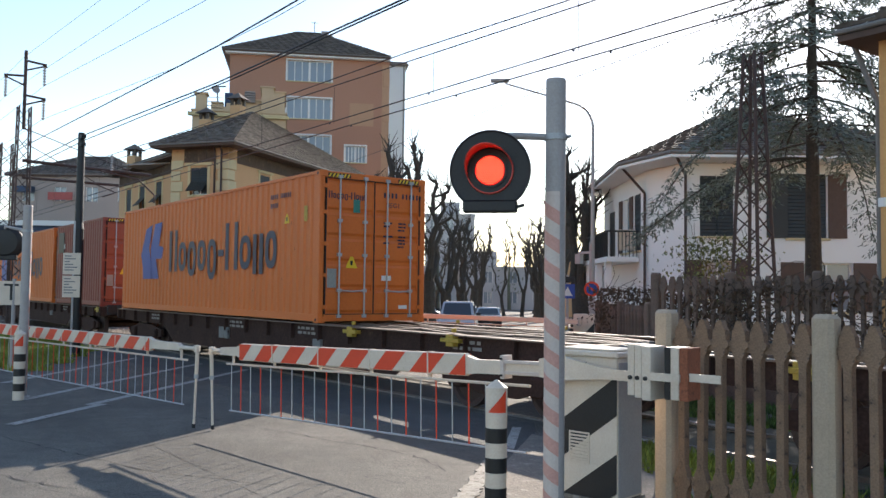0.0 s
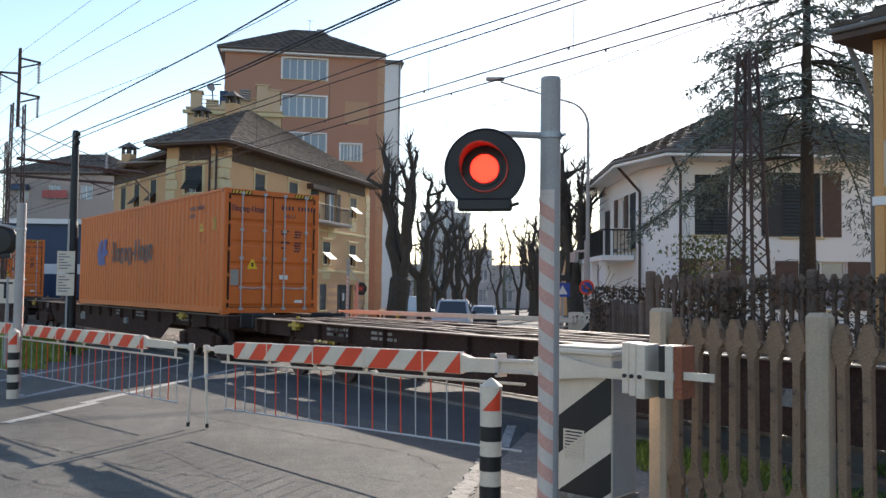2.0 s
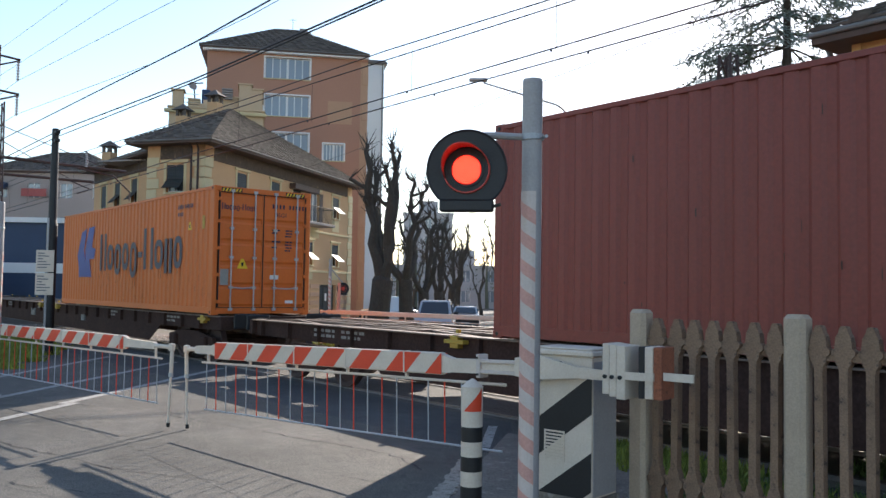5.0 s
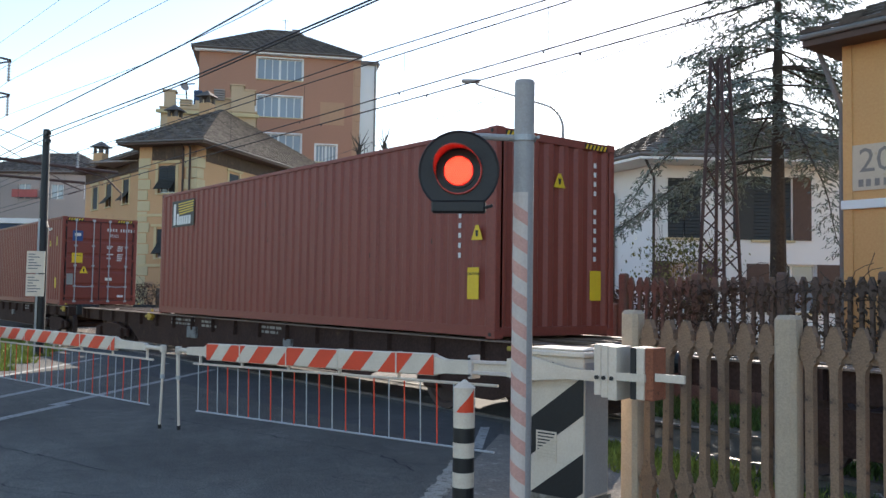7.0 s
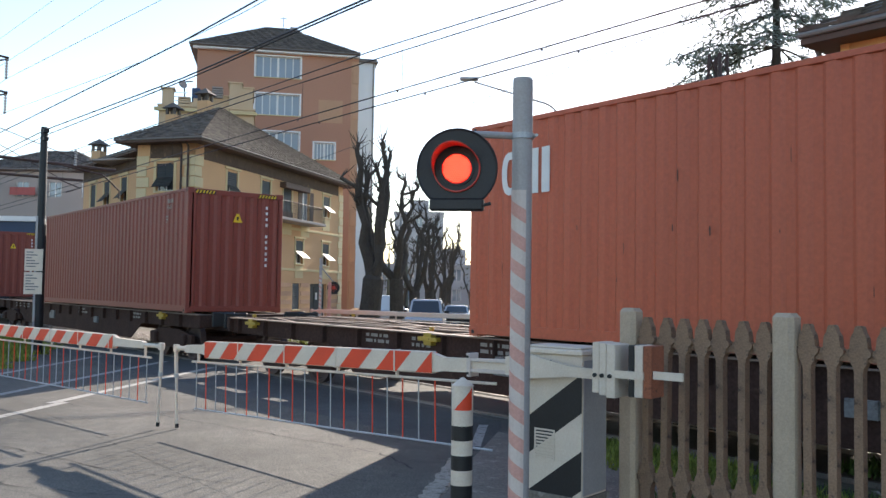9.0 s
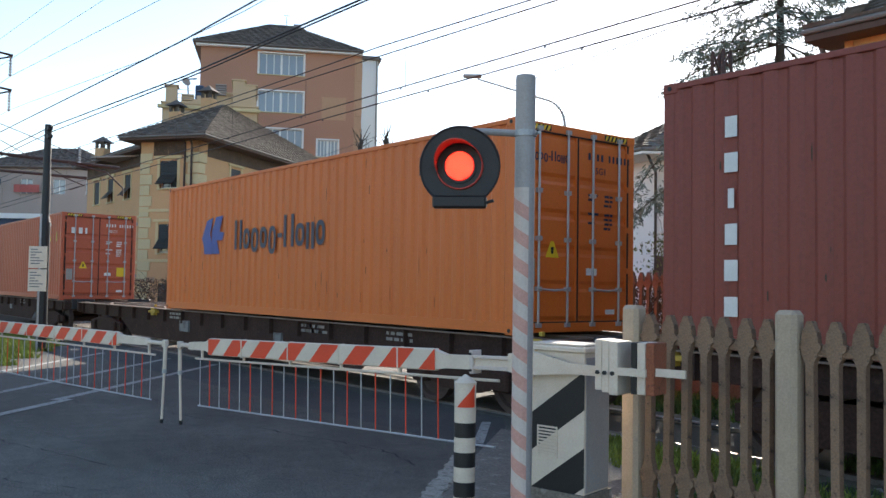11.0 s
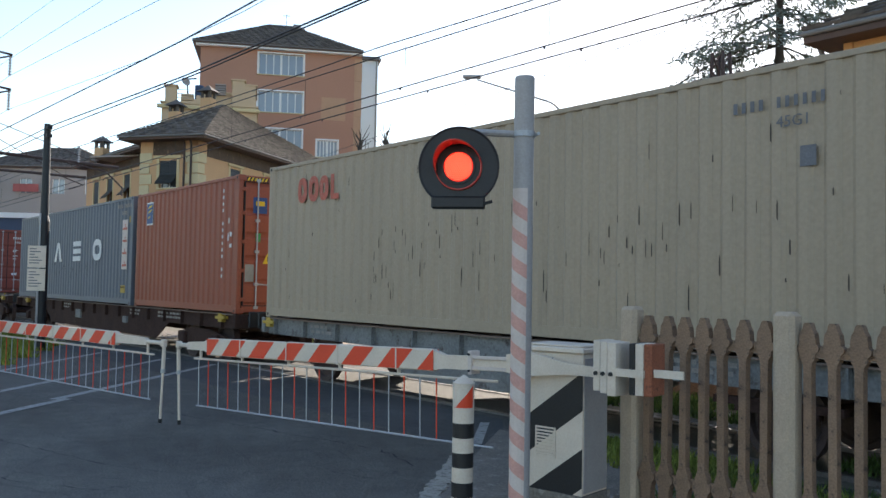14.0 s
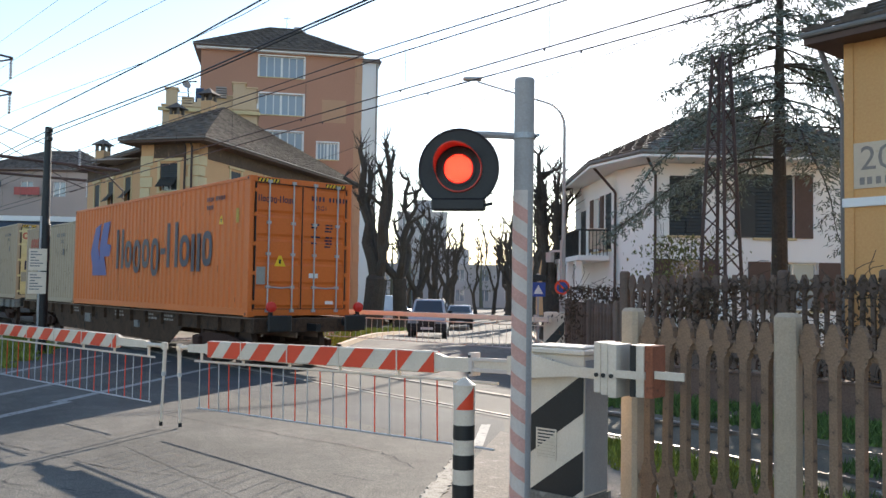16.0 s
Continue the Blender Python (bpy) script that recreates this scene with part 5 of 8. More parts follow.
    for z in (2.95 + B - 0.15, 5.65 + B - 0.2):
        part("string_course", boxes((-0.06, L, -0.07, 0.0, z, z + 0.16), (-0.06, 0.0, 0.0, Wd, z, z + 0.16), bevel=0.015), M["moulding"], h)
        part("string_course", box(bmesh.new(), -0.06, 0.0, 0.0, WL, z, z + 0.14, 0, mW), M["moulding"], h)
    part("frieze", boxes((0.85, L - 0.85, -0.03, 0.0, 8.45 + B, top), (-0.03, 0.0, 0.85, Wd - 0.8, 8.45 + B, top)), M["fresco"], h, "dark painted frieze, worn")
    part("frieze", box(bmesh.new(), -0.03, 0.0, 0.0, WL, 8.45 + B, top, 0, mW), M["fresco"], h)
    # corner stones
    for k in range(17):
        z = 0.1 + k * 0.57
        if z > 8.3 + B:
            break
        w = 0.75 if k % 2 else 0.6
        part("cornerstone", boxes((-0.05, w, -0.05, 0.0, z, z + 0.52), (-0.05, 0.0, 0.0, w, z, z + 0.52), bevel=0.012), M["cornerstone"], h)
        part("cornerstone", boxes((-0.05, 0.0, Wd - w, Wd, z, z + 0.52), bevel=0.012), M["cornerstone"], h)
        part("cornerstone", boxes((L - w, L + 0.05, -0.05, 0.0, z, z + 0.52), bevel=0.012), M["cornerstone"], h)
    z = top + 0.05
    e = (6.8, 2.7, z + 3.2)
    A, B2, C, D2 = (-0.85, -0.85, z), (L + 0.85, -0.85, z), (L + 0.85, 6.0, z), (-0.85, Wd + 0.85, z)
    for p, q in ((A, B2), (B2, C), (C, D2), (D2, A)):
        slope(h, p, q, e, e, M["rooftile"])
        part("gutter", tubes((Vector(p) + Vector((0, 0, -0.06)), Vector(q) + Vector((0, 0, -0.06)), 0.05)), M["guttergrey"], h)
    part("soffit", boxes((-0.8, L + 0.8, -0.8, Wd + 0.8, z - 0.22, z - 0.12)), M["shutterbrown"], h)
    hip_roof(h, 8.2, L - 1, 5.4, 10.3, top - 0.35, 1.6, 0.7, M["rooftile"])
    g = (W(-0.6, -0.8, z), W(WL + 0.8, -0.8, z), W(WL + 0.8, WD + 0.8, z), W(-0.6, WD + 0.8, z), W(3.5, 3.6, z + 1.7), W(8.2, 3.6, z + 1.7))
    for i, j, k, m in ((0, 1, 5, 4), (1, 2, 5, 5), (2, 3, 4, 5), (3, 0, 4, 4)):
        slope(h, g[i], g[j], g[k], g[m], M["rooftile"])
        part("gutter", tubes((g[i] + Vector((0, 0, -0.06)), g[j] + Vector((0, 0, -0.06)), 0.05)), M["guttergrey"], h)
    part("soffit", box(bmesh.new(), -0.78, WD, 0.0, WL + 0.78, z - 0.21, z - 0.11, 0, mW), M["shutterbrown"], h)
    # balcony
    bal = part("balcony", boxes((4.5, 14.0, -1.25, 0.0, 5.82 + B, 6.0 + B), bevel=0.02), M["greywall"], h, "long balcony with thin iron railing")
    rail = ((4.55, 0.0), (4.55, -1.2), (13.95, -1.2), (13.95, 0.0))
    part("railing", pipe(bmesh.new(), [(x, y, 7.0 + B) for x, y in rail], 0.022), M["ironmast"], bal)
    for k in range(55):
        x = 4.6 + k * 0.172
        part("baluster", boxes((x - 0.012, x + 0.012, -1.212, -1.188, 6.0 + B, 7.0 + B)), M["darkmetal"], bal)
    part("planter", boxes((7.6, 9.2, -1.15, -0.9, 6.0 + B, 6.35 + B)), M["shutterbrown"], bal)
    part("awning_box", boxes((9.6, 13.2, -0.45, 0.0, 8.0 + B, 8.35 + B), bevel=0.03), M["shutterbrown"], h)
    # downpipes at the corner
    for y in (0.35, 0.75):
        part("downpipe", tubes((Vector((-0.12, y, 0)), Vector((-0.12, y, 9.0 + B)), 0.055), (Vector((-0.12, y, 9.0 + B)), Vector((-0.75, y - 0.2, top)), 0.055)), M["ironmast"], h)
    c = W(11.4, 0.85, top + 0.35)
    chimney(h, c.x, c.y, c.z, 0.95)
    chimney(h, 9.4, 7.7, top + 1.2, 2.3)
    chimney(h, 7.4, 4.1, top + 1.6, 2.2)
    return h


yellow_house()


def apartment_tower():
    t = thing("apartment_tower", "tall orange-brown apartment block with grey hipped roof", "apartment block", pose(-66.35, 28.13, -0.6, 0, 0, math.degrees(math.atan2(11.27, 5.91))))
    L, Dp, H = 12.6, 12.0, 21.9
    wins = []
    for k in range(7):
        z = 19.65 - 3.13 * k
        if z < 0:
            break
        wins.append((4.1, 7.75, z, z + 1.75, "wide"))
        if k >= 2:
            wins.append((9.0, 10.7, z - 0.4, z + 1.0, "wide"))
    part("wall", wall_bm(L, 0, H, 0.4, [w[:4] for w in wins]), M["towerwall"], t)
    part("wall", boxes((-0.55, 0.0, 0.0, Dp, 0, H)), M["towerwall"], t)
    for w in wins:
        window(t, Matrix.Identity(4), *w)
        part("window_trim", boxes((w[0] - 0.12, w[0], -0.03, 0.1, w[2], w[3]), (w[1], w[1] + 0.12, -0.03, 0.1, w[2], w[3]), (w[0] - 0.12, w[1] + 0.12, -0.03, 0.1, w[3], w[3] + 0.12)), M["whitewall"], t)
    part("closed_shutter", boxes((9.3, 11.3, -0.04, 0.0, 16.1, 18.0)), M["pinkband"], t)
    part("wall", boxes((0, 0.4, 0.4, Dp, 0, H), (0.4, L - 0.4, Dp - 0.4, Dp, 0, H)), M["towerwall"], t)
    part("wall", boxes((L - 0.4, L, 0.4, Dp, 0, H)), M["whitewall"], t)
    part("side_wing", boxes((L, L + 1.75, 3.4, Dp, 0, H + 0.35)), M["whitewall"], t, "pale grey rendered side wing")
    part("wing_cap", boxes((L - 0.1, L + 2.0, 3.1, Dp + 0.2, H + 0.35, H + 0.55), (L + 0.1, L + 1.9, 3.4, Dp, H + 0.55, H + 0.75), bevel=0.04), M["rooftile"], t)
    part("rain_pipe", tubes((Vector((L + 1.6, 3.3, 0)), Vector((L + 1.6, 3.3, H + 0.3)), 0.05)), M["guttergrey"], t)
    for k in range(7):
        part("corner_block", boxes((L - 0.5, L + 0.02, -0.08, 0.0, 1.5 + k * 3.0, 3.0 + k * 3.0), bevel=0.02), M["pinkband"], t)
    part("corner_strip", boxes((L - 0.6, L, -0.03, 0.0, 0, H - 0.5)), M["pinkband"], t)
    part("core", boxes((0.6, L - 0.6, 1.2, Dp - 0.6, 0, H - 0.3)), M["greywall"], t)
    hip_roof(t, -0.55, L - 0.55, 0, Dp, H + 0.1, 3.6, 0.6, M["rooftile"], ridge_in=5.4)
    part("eave_band", boxes((-0.9, L + 0.05, -0.5, 0.0, H - 0.25, H - 0.13)), M["whitewall"], t)
    part("roof_chimney", boxes((6.9, 7.6, 5.4, 6.1, H + 2.6, H + 3.7), (7.6, 7.95, 5.4, 6.1, H + 2.6, H + 3.35)), M["greywall"], t)
    part("aerial", tubes((Vector((6.3, 6, H + 3.5)), Vector((6.3, 6, H + 4.7)), 0.03), (Vector((6.0, 6, H + 4.6)), Vector((6.6, 6, H + 4.6)), 0.02)), M["darkmetal"], t)
    return t


apartment_tower()


M["creamwall"] = mat("cream_render", (0.6, 0.44, 0.28), 0.9, vary=0.1, scale=0.5, fine=20, bump=0.1, stain=(0.46, 0.34, 0.22), stain_at=0.62)


def cream_terraces():
    c = thing("cream_terraced_block", "cream rendered block with stepped roof terraces", "apartment block", pose(-59.3, 20.94, -0.6, 0, 0, 64.0))
    for x0, x1, y0, y1, z0, z1 in ((0.9, 7.4, 0, 8, 0, 14.9), (1.1, 1.85, 0, 0.8, 15.0, 16.1), (4.0, 5.6, 0.6, 6, 15.0, 15.9), (5.65, 6.5, 0.1, 3, 15.0, 16.8), (6.5, 7.3, 0.2, 5, 15.0, 16.5)):
        part("wall", boxes((x0, x1, y0, y1, z0, z1)), M["creamwall"], c)
        part("coping", boxes((x0 - 0.1, x1 + 0.1, y0 - 0.1, y1 + 0.1, z1, z1 + 0.1)), M["creamwall"], c)
    part("cornice", boxes((0.6, 7.6, -0.3, 0.0, 14.5, 14.75), bevel=0.04), M["moulding"], c)
    for k in range(4):
        part("stair_parapet", boxes((2.9 + k * 0.3, 3.2 + k * 0.3, 0.2, 0.6, 15.0, 15.3 + k * 0.28)), M["creamwall"], c)
    for k in range(4):
        part("louvre", boxes((2.15, 3.0, 0.1 + k * 0.02, 0.8, 15.02 + k * 0.17, 15.13 + k * 0.17)), M["creamwall"], c)
    for k in range(5):
        part("louvre", boxes((4.45, 5.2, 0.3, 1.0, 15.75 + k * 0.17, 15.86 + k * 0.17)), M["greywall"], c)
    part("terrace_rail", tubes(*[(Vector((1.85, 0.3, z)), Vector((2.9, 0.3, z)), 0.025) for z in (15.35, 15.65, 15.95)]), M["whitewall"], c)
    part("dish_mast", tubes((Vector((2.6, 1.2, 15)), Vector((2.45, 1.2, 17.0)), 0.05), (Vector((2.2, 1.2, 16.9)), Vector((3.1, 1.2, 17.0)), 0.05)), M["darkmetal"], c)
    part("blue_cover", boxes((3.0, 3.6, 1.4, 2.0, 15.0, 16.6), bevel=0.06), M["bluewall"], c)
    bm = bmesh.new()
    lathe(bm, [(0.02, -0.09), (0.2, -0.05), (0.32, 0.0), (0.3, 0.01), (0.18, -0.03), (0.02, -0.07)], 18, pose(2.4, 1.0, 16.7, 70, 0, 30))
    part("satellite_dish", bm, M["greywall"], c)
    return c


cream_terraces()


def villa():
    v = thing("white_villa", "white two-storey villa with dark hipped roof and side balcony", "house", pose(-19.8, 23.65, -0.5, 0, 0, 53.1))
    B = 0.5
    H = 6.35 + B
    L, Dp = 9.6, 9.5
    X0 = 1.35   # the front begins here; a short cut corner leads to the flank
    wins = [(1.87, 3.06, 3.78 + B, 5.9 + B, "shutters"), (1.95, 3.1, 1.6 + B, 2.95 + B, "open"), (4.95, 6.3, 3.75 + B, 6.0 + B, "shutters"), (5.5, 7.2, 1.2 + B, 2.9 + B, "open")]
    mF = Matrix.Translation((X0, 0, 0))
    bm = wall_bm(L - X0, 0, H, 0.35, [(w[0] - X0, w[1] - X0, w[2], w[3]) for w in wins])
    bmesh.ops.transform(bm, matrix=mF, verts=bm.verts)
    part("wall", bm, M["whitewall"], v)
    I = Matrix.Identity(4)
    for w in wins:
        window(v, I, *w)
    part("shutter", boxes((4.2, 4.93, -0.06, -0.02, 3.75 + B, 6.0 + B)), M["shutter"], v)
    part("shutter", boxes((6.35, 7.0, -0.06, -0.02, 3.75 + B, 6.0 + B)), M["shutterbrown"], v)
    C1, C2 = Vector((0.48, 2.18, 0)), Vector((0.28, Dp, 0))

    def side_wall(p, q, ws):
        """A wall seen from outside with p at its far end and q at its near end."""
        d = q - p
        m = pose(p.x, p.y, 0, 0, 0, math.degrees(math.atan2(d.y, d.x)))
        bm = wall_bm(d.length, 0, H, 0.35, [w[:4] for w in ws])
        bmesh.ops.transform(bm, matrix=m, verts=bm.verts)
        part("wall", bm, M["whitewall"], v)
        for w in ws:
            window(v, m, *w)
    side_wall(C1, Vector((X0, 0, 0)), [])
    FL = (C2 - C1).length
    side_wall(C2, C1, [(FL - 1.7, FL - 0.7, 3.4 + B, 5.6 + B, "shutters"), (FL - 3.6, FL - 2.4, 3.4 + B, 5.6 + B, "open"), (FL - 6.2, FL - 5.1, 3.2 + B, 5.3 + B, "shutters")])
    part("wall", boxes((L - 0.35, L, 0.35, Dp, 0, H), (0.7, L - 0.35, Dp - 0.35, Dp, 0, H)), M["whitewall"], v)
    part("floor_slab", boxes((1.9, L - 0.4, 0.4, Dp - 0.4, H - 0.3, H - 0.2), (1.9, L - 0.4, 0.4, Dp - 0.4, 3.1, 3.3)), M["greywall"], v)
    bal = part("balcony", boxes((-0.85, 0.4, 2.9, 8.2, 2.95 + B, 3.15 + B), bevel=0.02), M["whitewall"], v)
    for k in range(30):
        y = 2.95 + k * 0.177
        part("baluster", boxes((-0.82, -0.79, y - 0.012, y + 0.012, 3.15 + B, 4.1 + B)), M["darkmetal"], bal)
    for k in range(9):
        x = -0.8 + k * 0.14
        part("baluster", boxes((x - 0.012, x + 0.012, 2.92, 2.95, 3.15 + B, 4.1 + B)), M["darkmetal"], bal)
    part("balcony_rail", boxes((-0.85, -0.77, 2.9, 8.2, 4.1 + B, 4.16 + B), (-0.77, 0.38, 2.9, 2.96, 4.1 + B, 4.16 + B)), M["darkmetal"], bal)
    part("air_conditioner", boxes((-0.35, 0.3, 2.98, 3.3, 3.4 + B, 4.2 + B), bevel=0.02), M["whitepaint"], bal)
    for y in (3.4, 5.4, 7.8):
        part("pillar", boxes((-0.8, -0.55, y, y + 0.25, 0, 2.95 + B)), M["whitewall"], v)
    # roof over the cut corner: eave points, ridge from the front to the back
    z = H + 0.25
    E = [Vector(q) for q in ((L + 1.25, -1.25, z), (L + 1.25, Dp + 1.25, z), (-0.3, Dp + 1.6, z), (-0.62, 1.75, z), (0.55, -1.25, z))]
    r0, r1 = Vector((4.7, 4.4, z + 2.7)), Vector((4.9, 5.4, z + 2.7))
    for p, q, e, f in ((E[4], E[0], r0, r0), (E[0], E[1], r1, r0), (E[1], E[2], r1, r1), (E[2], E[3], r0, r1), (E[3], E[4], r0, r0)):
        slope(v, p, q, e, f, M["rooftile"])
        part("gutter", tubes((p + Vector((0, 0, -0.06)), q + Vector((0, 0, -0.06)), 0.06)), M["guttergrey"], v)
    bm = bmesh.new()
    lo = [bm.verts.new((p.x, p.y, H + 0.02)) for p in E]
    hi = [bm.verts.new((p.x, p.y, H + 0.11)) for p in E]
    bm.faces.new(lo)
    bm.faces.new(hi[::-1])
    for k in range(5):
        bm.faces.new((lo[k], lo[(k + 1) % 5], hi[(k + 1) % 5], hi[k]))
    bmesh.ops.recalc_face_normals(bm, faces=bm.faces[:])
    part("eave_soffit", bm, M["whitewall"], v)
    for x in (1.35,):
        part("downpipe", tubes((Vector((x, -0.08, 0)), Vector((x, -0.08, 5.9 + B)), 0.05), (Vector((x, -0.08, 5.9 + B)), Vector((x - 0.6, -1.1, H + 0.1)), 0.05)), M["ironmast"], v)
    part("downpipe", tubes((Vector((0.42, 2.05, 0)), Vector((0.42, 2.05, 5.5 + B)), 0.05), (Vector((0.42, 2.05, 5.5 + B)), Vector((-0.5, 1.85, H + 0.1)), 0.05)), M["ironmast"], v)
    return v


villa()


def station_house():
    s = thing("station_house", "orange rendered railway house with white string course", "house", pose(-6.88, 14.06, 0.0))
    L, Dp, H = 12.0, 7.0, 5.95
    part("wall", wall_bm(L, 0, H, 0.4, [(3.2, 4.3, 3.9, 5.6), (7.2, 8.3, 3.9, 5.6), (3.2, 4.3, 0.9, 2.5)]), M["stationwall"], s)
    for w in ((3.2, 4.3, 3.9, 5.6), (7.2, 8.3, 3.9, 5.6), (3.2, 4.3, 0.9, 2.5)):
        window(s, Matrix.Identity(4), *w, "shutters")
    part("wall", boxes((0, 0.4, 0.4, Dp, 0, H), (L - 0.4, L, 0.4, Dp, 0, H), (0.4, L - 0.4, Dp - 0.4, Dp, 0, H)), M["stationwall"], s)
    part("string_course", boxes((-0.06, L, -0.06, 0.0, 3.2, 3.35), (-0.06, 0.0, 0.0, Dp, 3.2, 3.35), bevel=0.01), M["whitewall"], s)
    part("corner_strip", boxes((-0.03, 0.12, -0.03, 0.0, 0, H), (-0.03, 0.0, 0.0, 0.12, 0, H)), M["stationwall"], s)
    hip_roof(s, 0, L, 0, Dp, H + 0.2, 2.2, 0.5, M["rooftile"])
    part("downpipe", tubes((Vector((-0.1, 0.1, 0)), Vector((-0.1, 0.1, 4.9)), 0.06), (Vector((-0.1, 0.1, 4.9)), Vector((-0.55, 0.1, 6.1)), 0.05)), M["guttergrey"], s)
    b = part("number_board", boxes((0.05, 1.4, -0.02, 0.0, 3.5, 4.25)), M["boardpaint"], s, "white painted distance board with grey figures")
    words("20", 0.56, M["fadedfigure"], b, pose(0.5, -0.024, 3.97, 90, 0, 0), label="grey figures")
    part("print_line", boxes((0.22, 0.3, -0.023, -0.0205, 3.56, 3.68), (0.34, 0.42, -0.023, -0.0205, 3.56, 3.68), (0.48, 0.56, -0.023, -0.0205, 3.56, 3.68), (0.62, 0.7, -0.023, -0.0205, 3.56, 3.68)), M["fadedfigure"], b)
    return s


M["stationwall"] = mat("orange_ochre_render", (0.66, 0.37, 0.15), 0.9, vary=0.1, scale=0.6, fine=25, bump=0.15, stain=(0.5, 0.27, 0.1), stain_at=0.66)
M["boardpaint"] = mat("faded_board_paint", (0.6, 0.5, 0.38), 0.9, vary=0.12, scale=3, bump=0.1, stain=(0.5, 0.36, 0.22), stain_at=0.6)
M["fadedfigure"] = mat("faded_figure_paint", (0.26, 0.23, 0.21), 0.9, vary=0.2, scale=6)
M["greyprint"] = mat("grey_figure_paint", (0.16, 0.16, 0.17), 0.8, vary=0.2, scale=6)
station_house()


def plain_block(name, label, x, y, turn, L, Dp, H, wall, floors, cols, roof="flat", awning=None, win=(1.3, 1.5), base=-0.7, category="apartment block"):
    b = thing(name, label, category, pose(x, y, base, 0, 0, turn))
    holes = []
    fh = H / floors
    for f in range(floors):
        for c in range(cols):
            cx = L * (c + 0.5) / cols
            holes.append((cx - win[0] / 2, cx + win[0] / 2, f * fh + 0.9, f * fh + 0.9 + win[1]))
    part("wall", wall_bm(L, 0, H, 0.35, holes), M[wall], b)
    for hh in holes:
        w = part("window", boxes((hh[0], hh[1], 0.15, 0.2, hh[2], hh[3])), M["paleglass"], b)
        part("window_frame", boxes((hh[0], hh[0] + 0.07, 0.1, 0.15, hh[2], hh[3]), (hh[1] - 0.07, hh[1], 0.1, 0.15, hh[2], hh[3]), ((hh[0] + hh[1]) / 2 - 0.04, (hh[0] + hh[1]) / 2 + 0.04, 0.1, 0.15, hh[2], hh[3])), M["woodframe"], w)
    part("wall", boxes((0, 0.35, 0.35, Dp, 0, H), (L - 0.35, L, 0.35, Dp, 0, H), (0.35, L - 0.35, Dp - 0.35, Dp, 0, H)), M[wall], b)
    part("core", boxes((0.5, L - 0.5, 1.0, Dp - 0.5, 0, H - 0.2)), M["greywall"], b)
    if roof == "hip":
        hip_roof(b, 0, L, 0, Dp, H + 0.25, H * 0.12 + 1, 0.6, M["rooftile"])
    else:
        part("parapet", boxes((-0.2, L + 0.2, -0.2, Dp + 0.2, H, H + 0.35)), M[wall], b)
        part("stair_head", boxes((L * 0.3, L * 0.7, Dp * 0.3, Dp * 0.7, H + 0.35, H + 2.6)), M[wall], b)
    return b


M["farwall"] = mat("distant_render", (0.42, 0.42, 0.43), 0.9, vary=0.08, scale=0.3, bump=0.0)
a = plain_block("grey_apartment_block", "beige-grey apartment block with small balconies and awnings", -99.5, 17.6, 52.0, 13.5, 10, 14.0, "greywall", 4, 4, roof="hip")
M["dullawning"] = mat("sun_bleached_awning", (0.36, 0.1, 0.09), 0.9, vary=0.2, scale=2, bump=0.1)
part("sun_awning", prism(bmesh.new(), [(4.0, 11.5), (6.6, 11.5), (6.6, 12.3), (4.0, 12.3)], 0.06, Matrix.Translation((0, -0.5, 0))), M["dullawning"], a, "pink-red sun awning")
part("sun_awning", boxes((0.4, 2.4, -0.8, 0.0, 12.3, 12.9)), M["bluewall"], a, "blue sun awning")
bl = thing("blue_hall", "low dark blue metal-clad hall with white band", "hall", pose(-76.0, 13.2, -0.6, 0, 0, 55.0))
part("wall", boxes((-8, 16, 0, 14, 0, 3.2), (-8, 16, 0.02, 14, 4.0, 7.2)), M["bluewall"], bl)
part("band", boxes((-8.1, 16.1, -0.1, 14.1, 3.2, 4.0)), M["whitewall"], bl)
part("roof", boxes((-8.3, 16.3, -0.3, 14.3, 7.2, 7.6)), M["whitewall"], bl)
plain_block("far_tower_block", "pale grey tower block far down the street", -121.0, 86.5, 53.0, 8.5, 8, 15.5, "farwall", 5, 3)
plain_block("far_low_block", "low pale building at the end of the street", -101.0, 64.0, 53.0, 24.0, 10, 5.6, "farwall", 2, 7)
plain_block("far_ochre_house", "small ochre house beside the street", -62.0, 62.0, 53.0, 9.0, 8, 5.6, "ochre", 2, 3, roof="hip", category="house")
plain_block("far_pale_house", "pale house behind the villa", -40.5, 45.0, 53.0, 12.0, 9, 4.4, "farwall", 1, 3, roof="hip", category="house")


# ---------- road marks, kerbs, slabs ----------
def mark(name, pts, width, label, material="road_paint", lift=0.006):
    (x0, y0), (x1, y1) = pts
    d = Vector((x1 - x0, y1 - y0, 0)).normalized()
    n = Vector((-d.y, d.x, 0)) * width / 2
    bm = bmesh.new()
    steps_n = 14
    rows = []
    for k in range(steps_n + 1):
        p = Vector((x0, y0, 0)).lerp(Vector((x1, y1, 0)), k / steps_n)
        rows.append([bm.verts.new((q.x, q.y, fall(q.x, q.y) + lift)) for q in (p - n, p + n)])
    for a, b in zip(rows, rows[1:]):
        bm.faces.new((a[0], b[0], b[1], a[1]))
    bmesh.ops.recalc_face_normals(bm, faces=bm.faces[:])
    return tagged(part(name, bm, M[material]), label, "road marking", kind="structure")


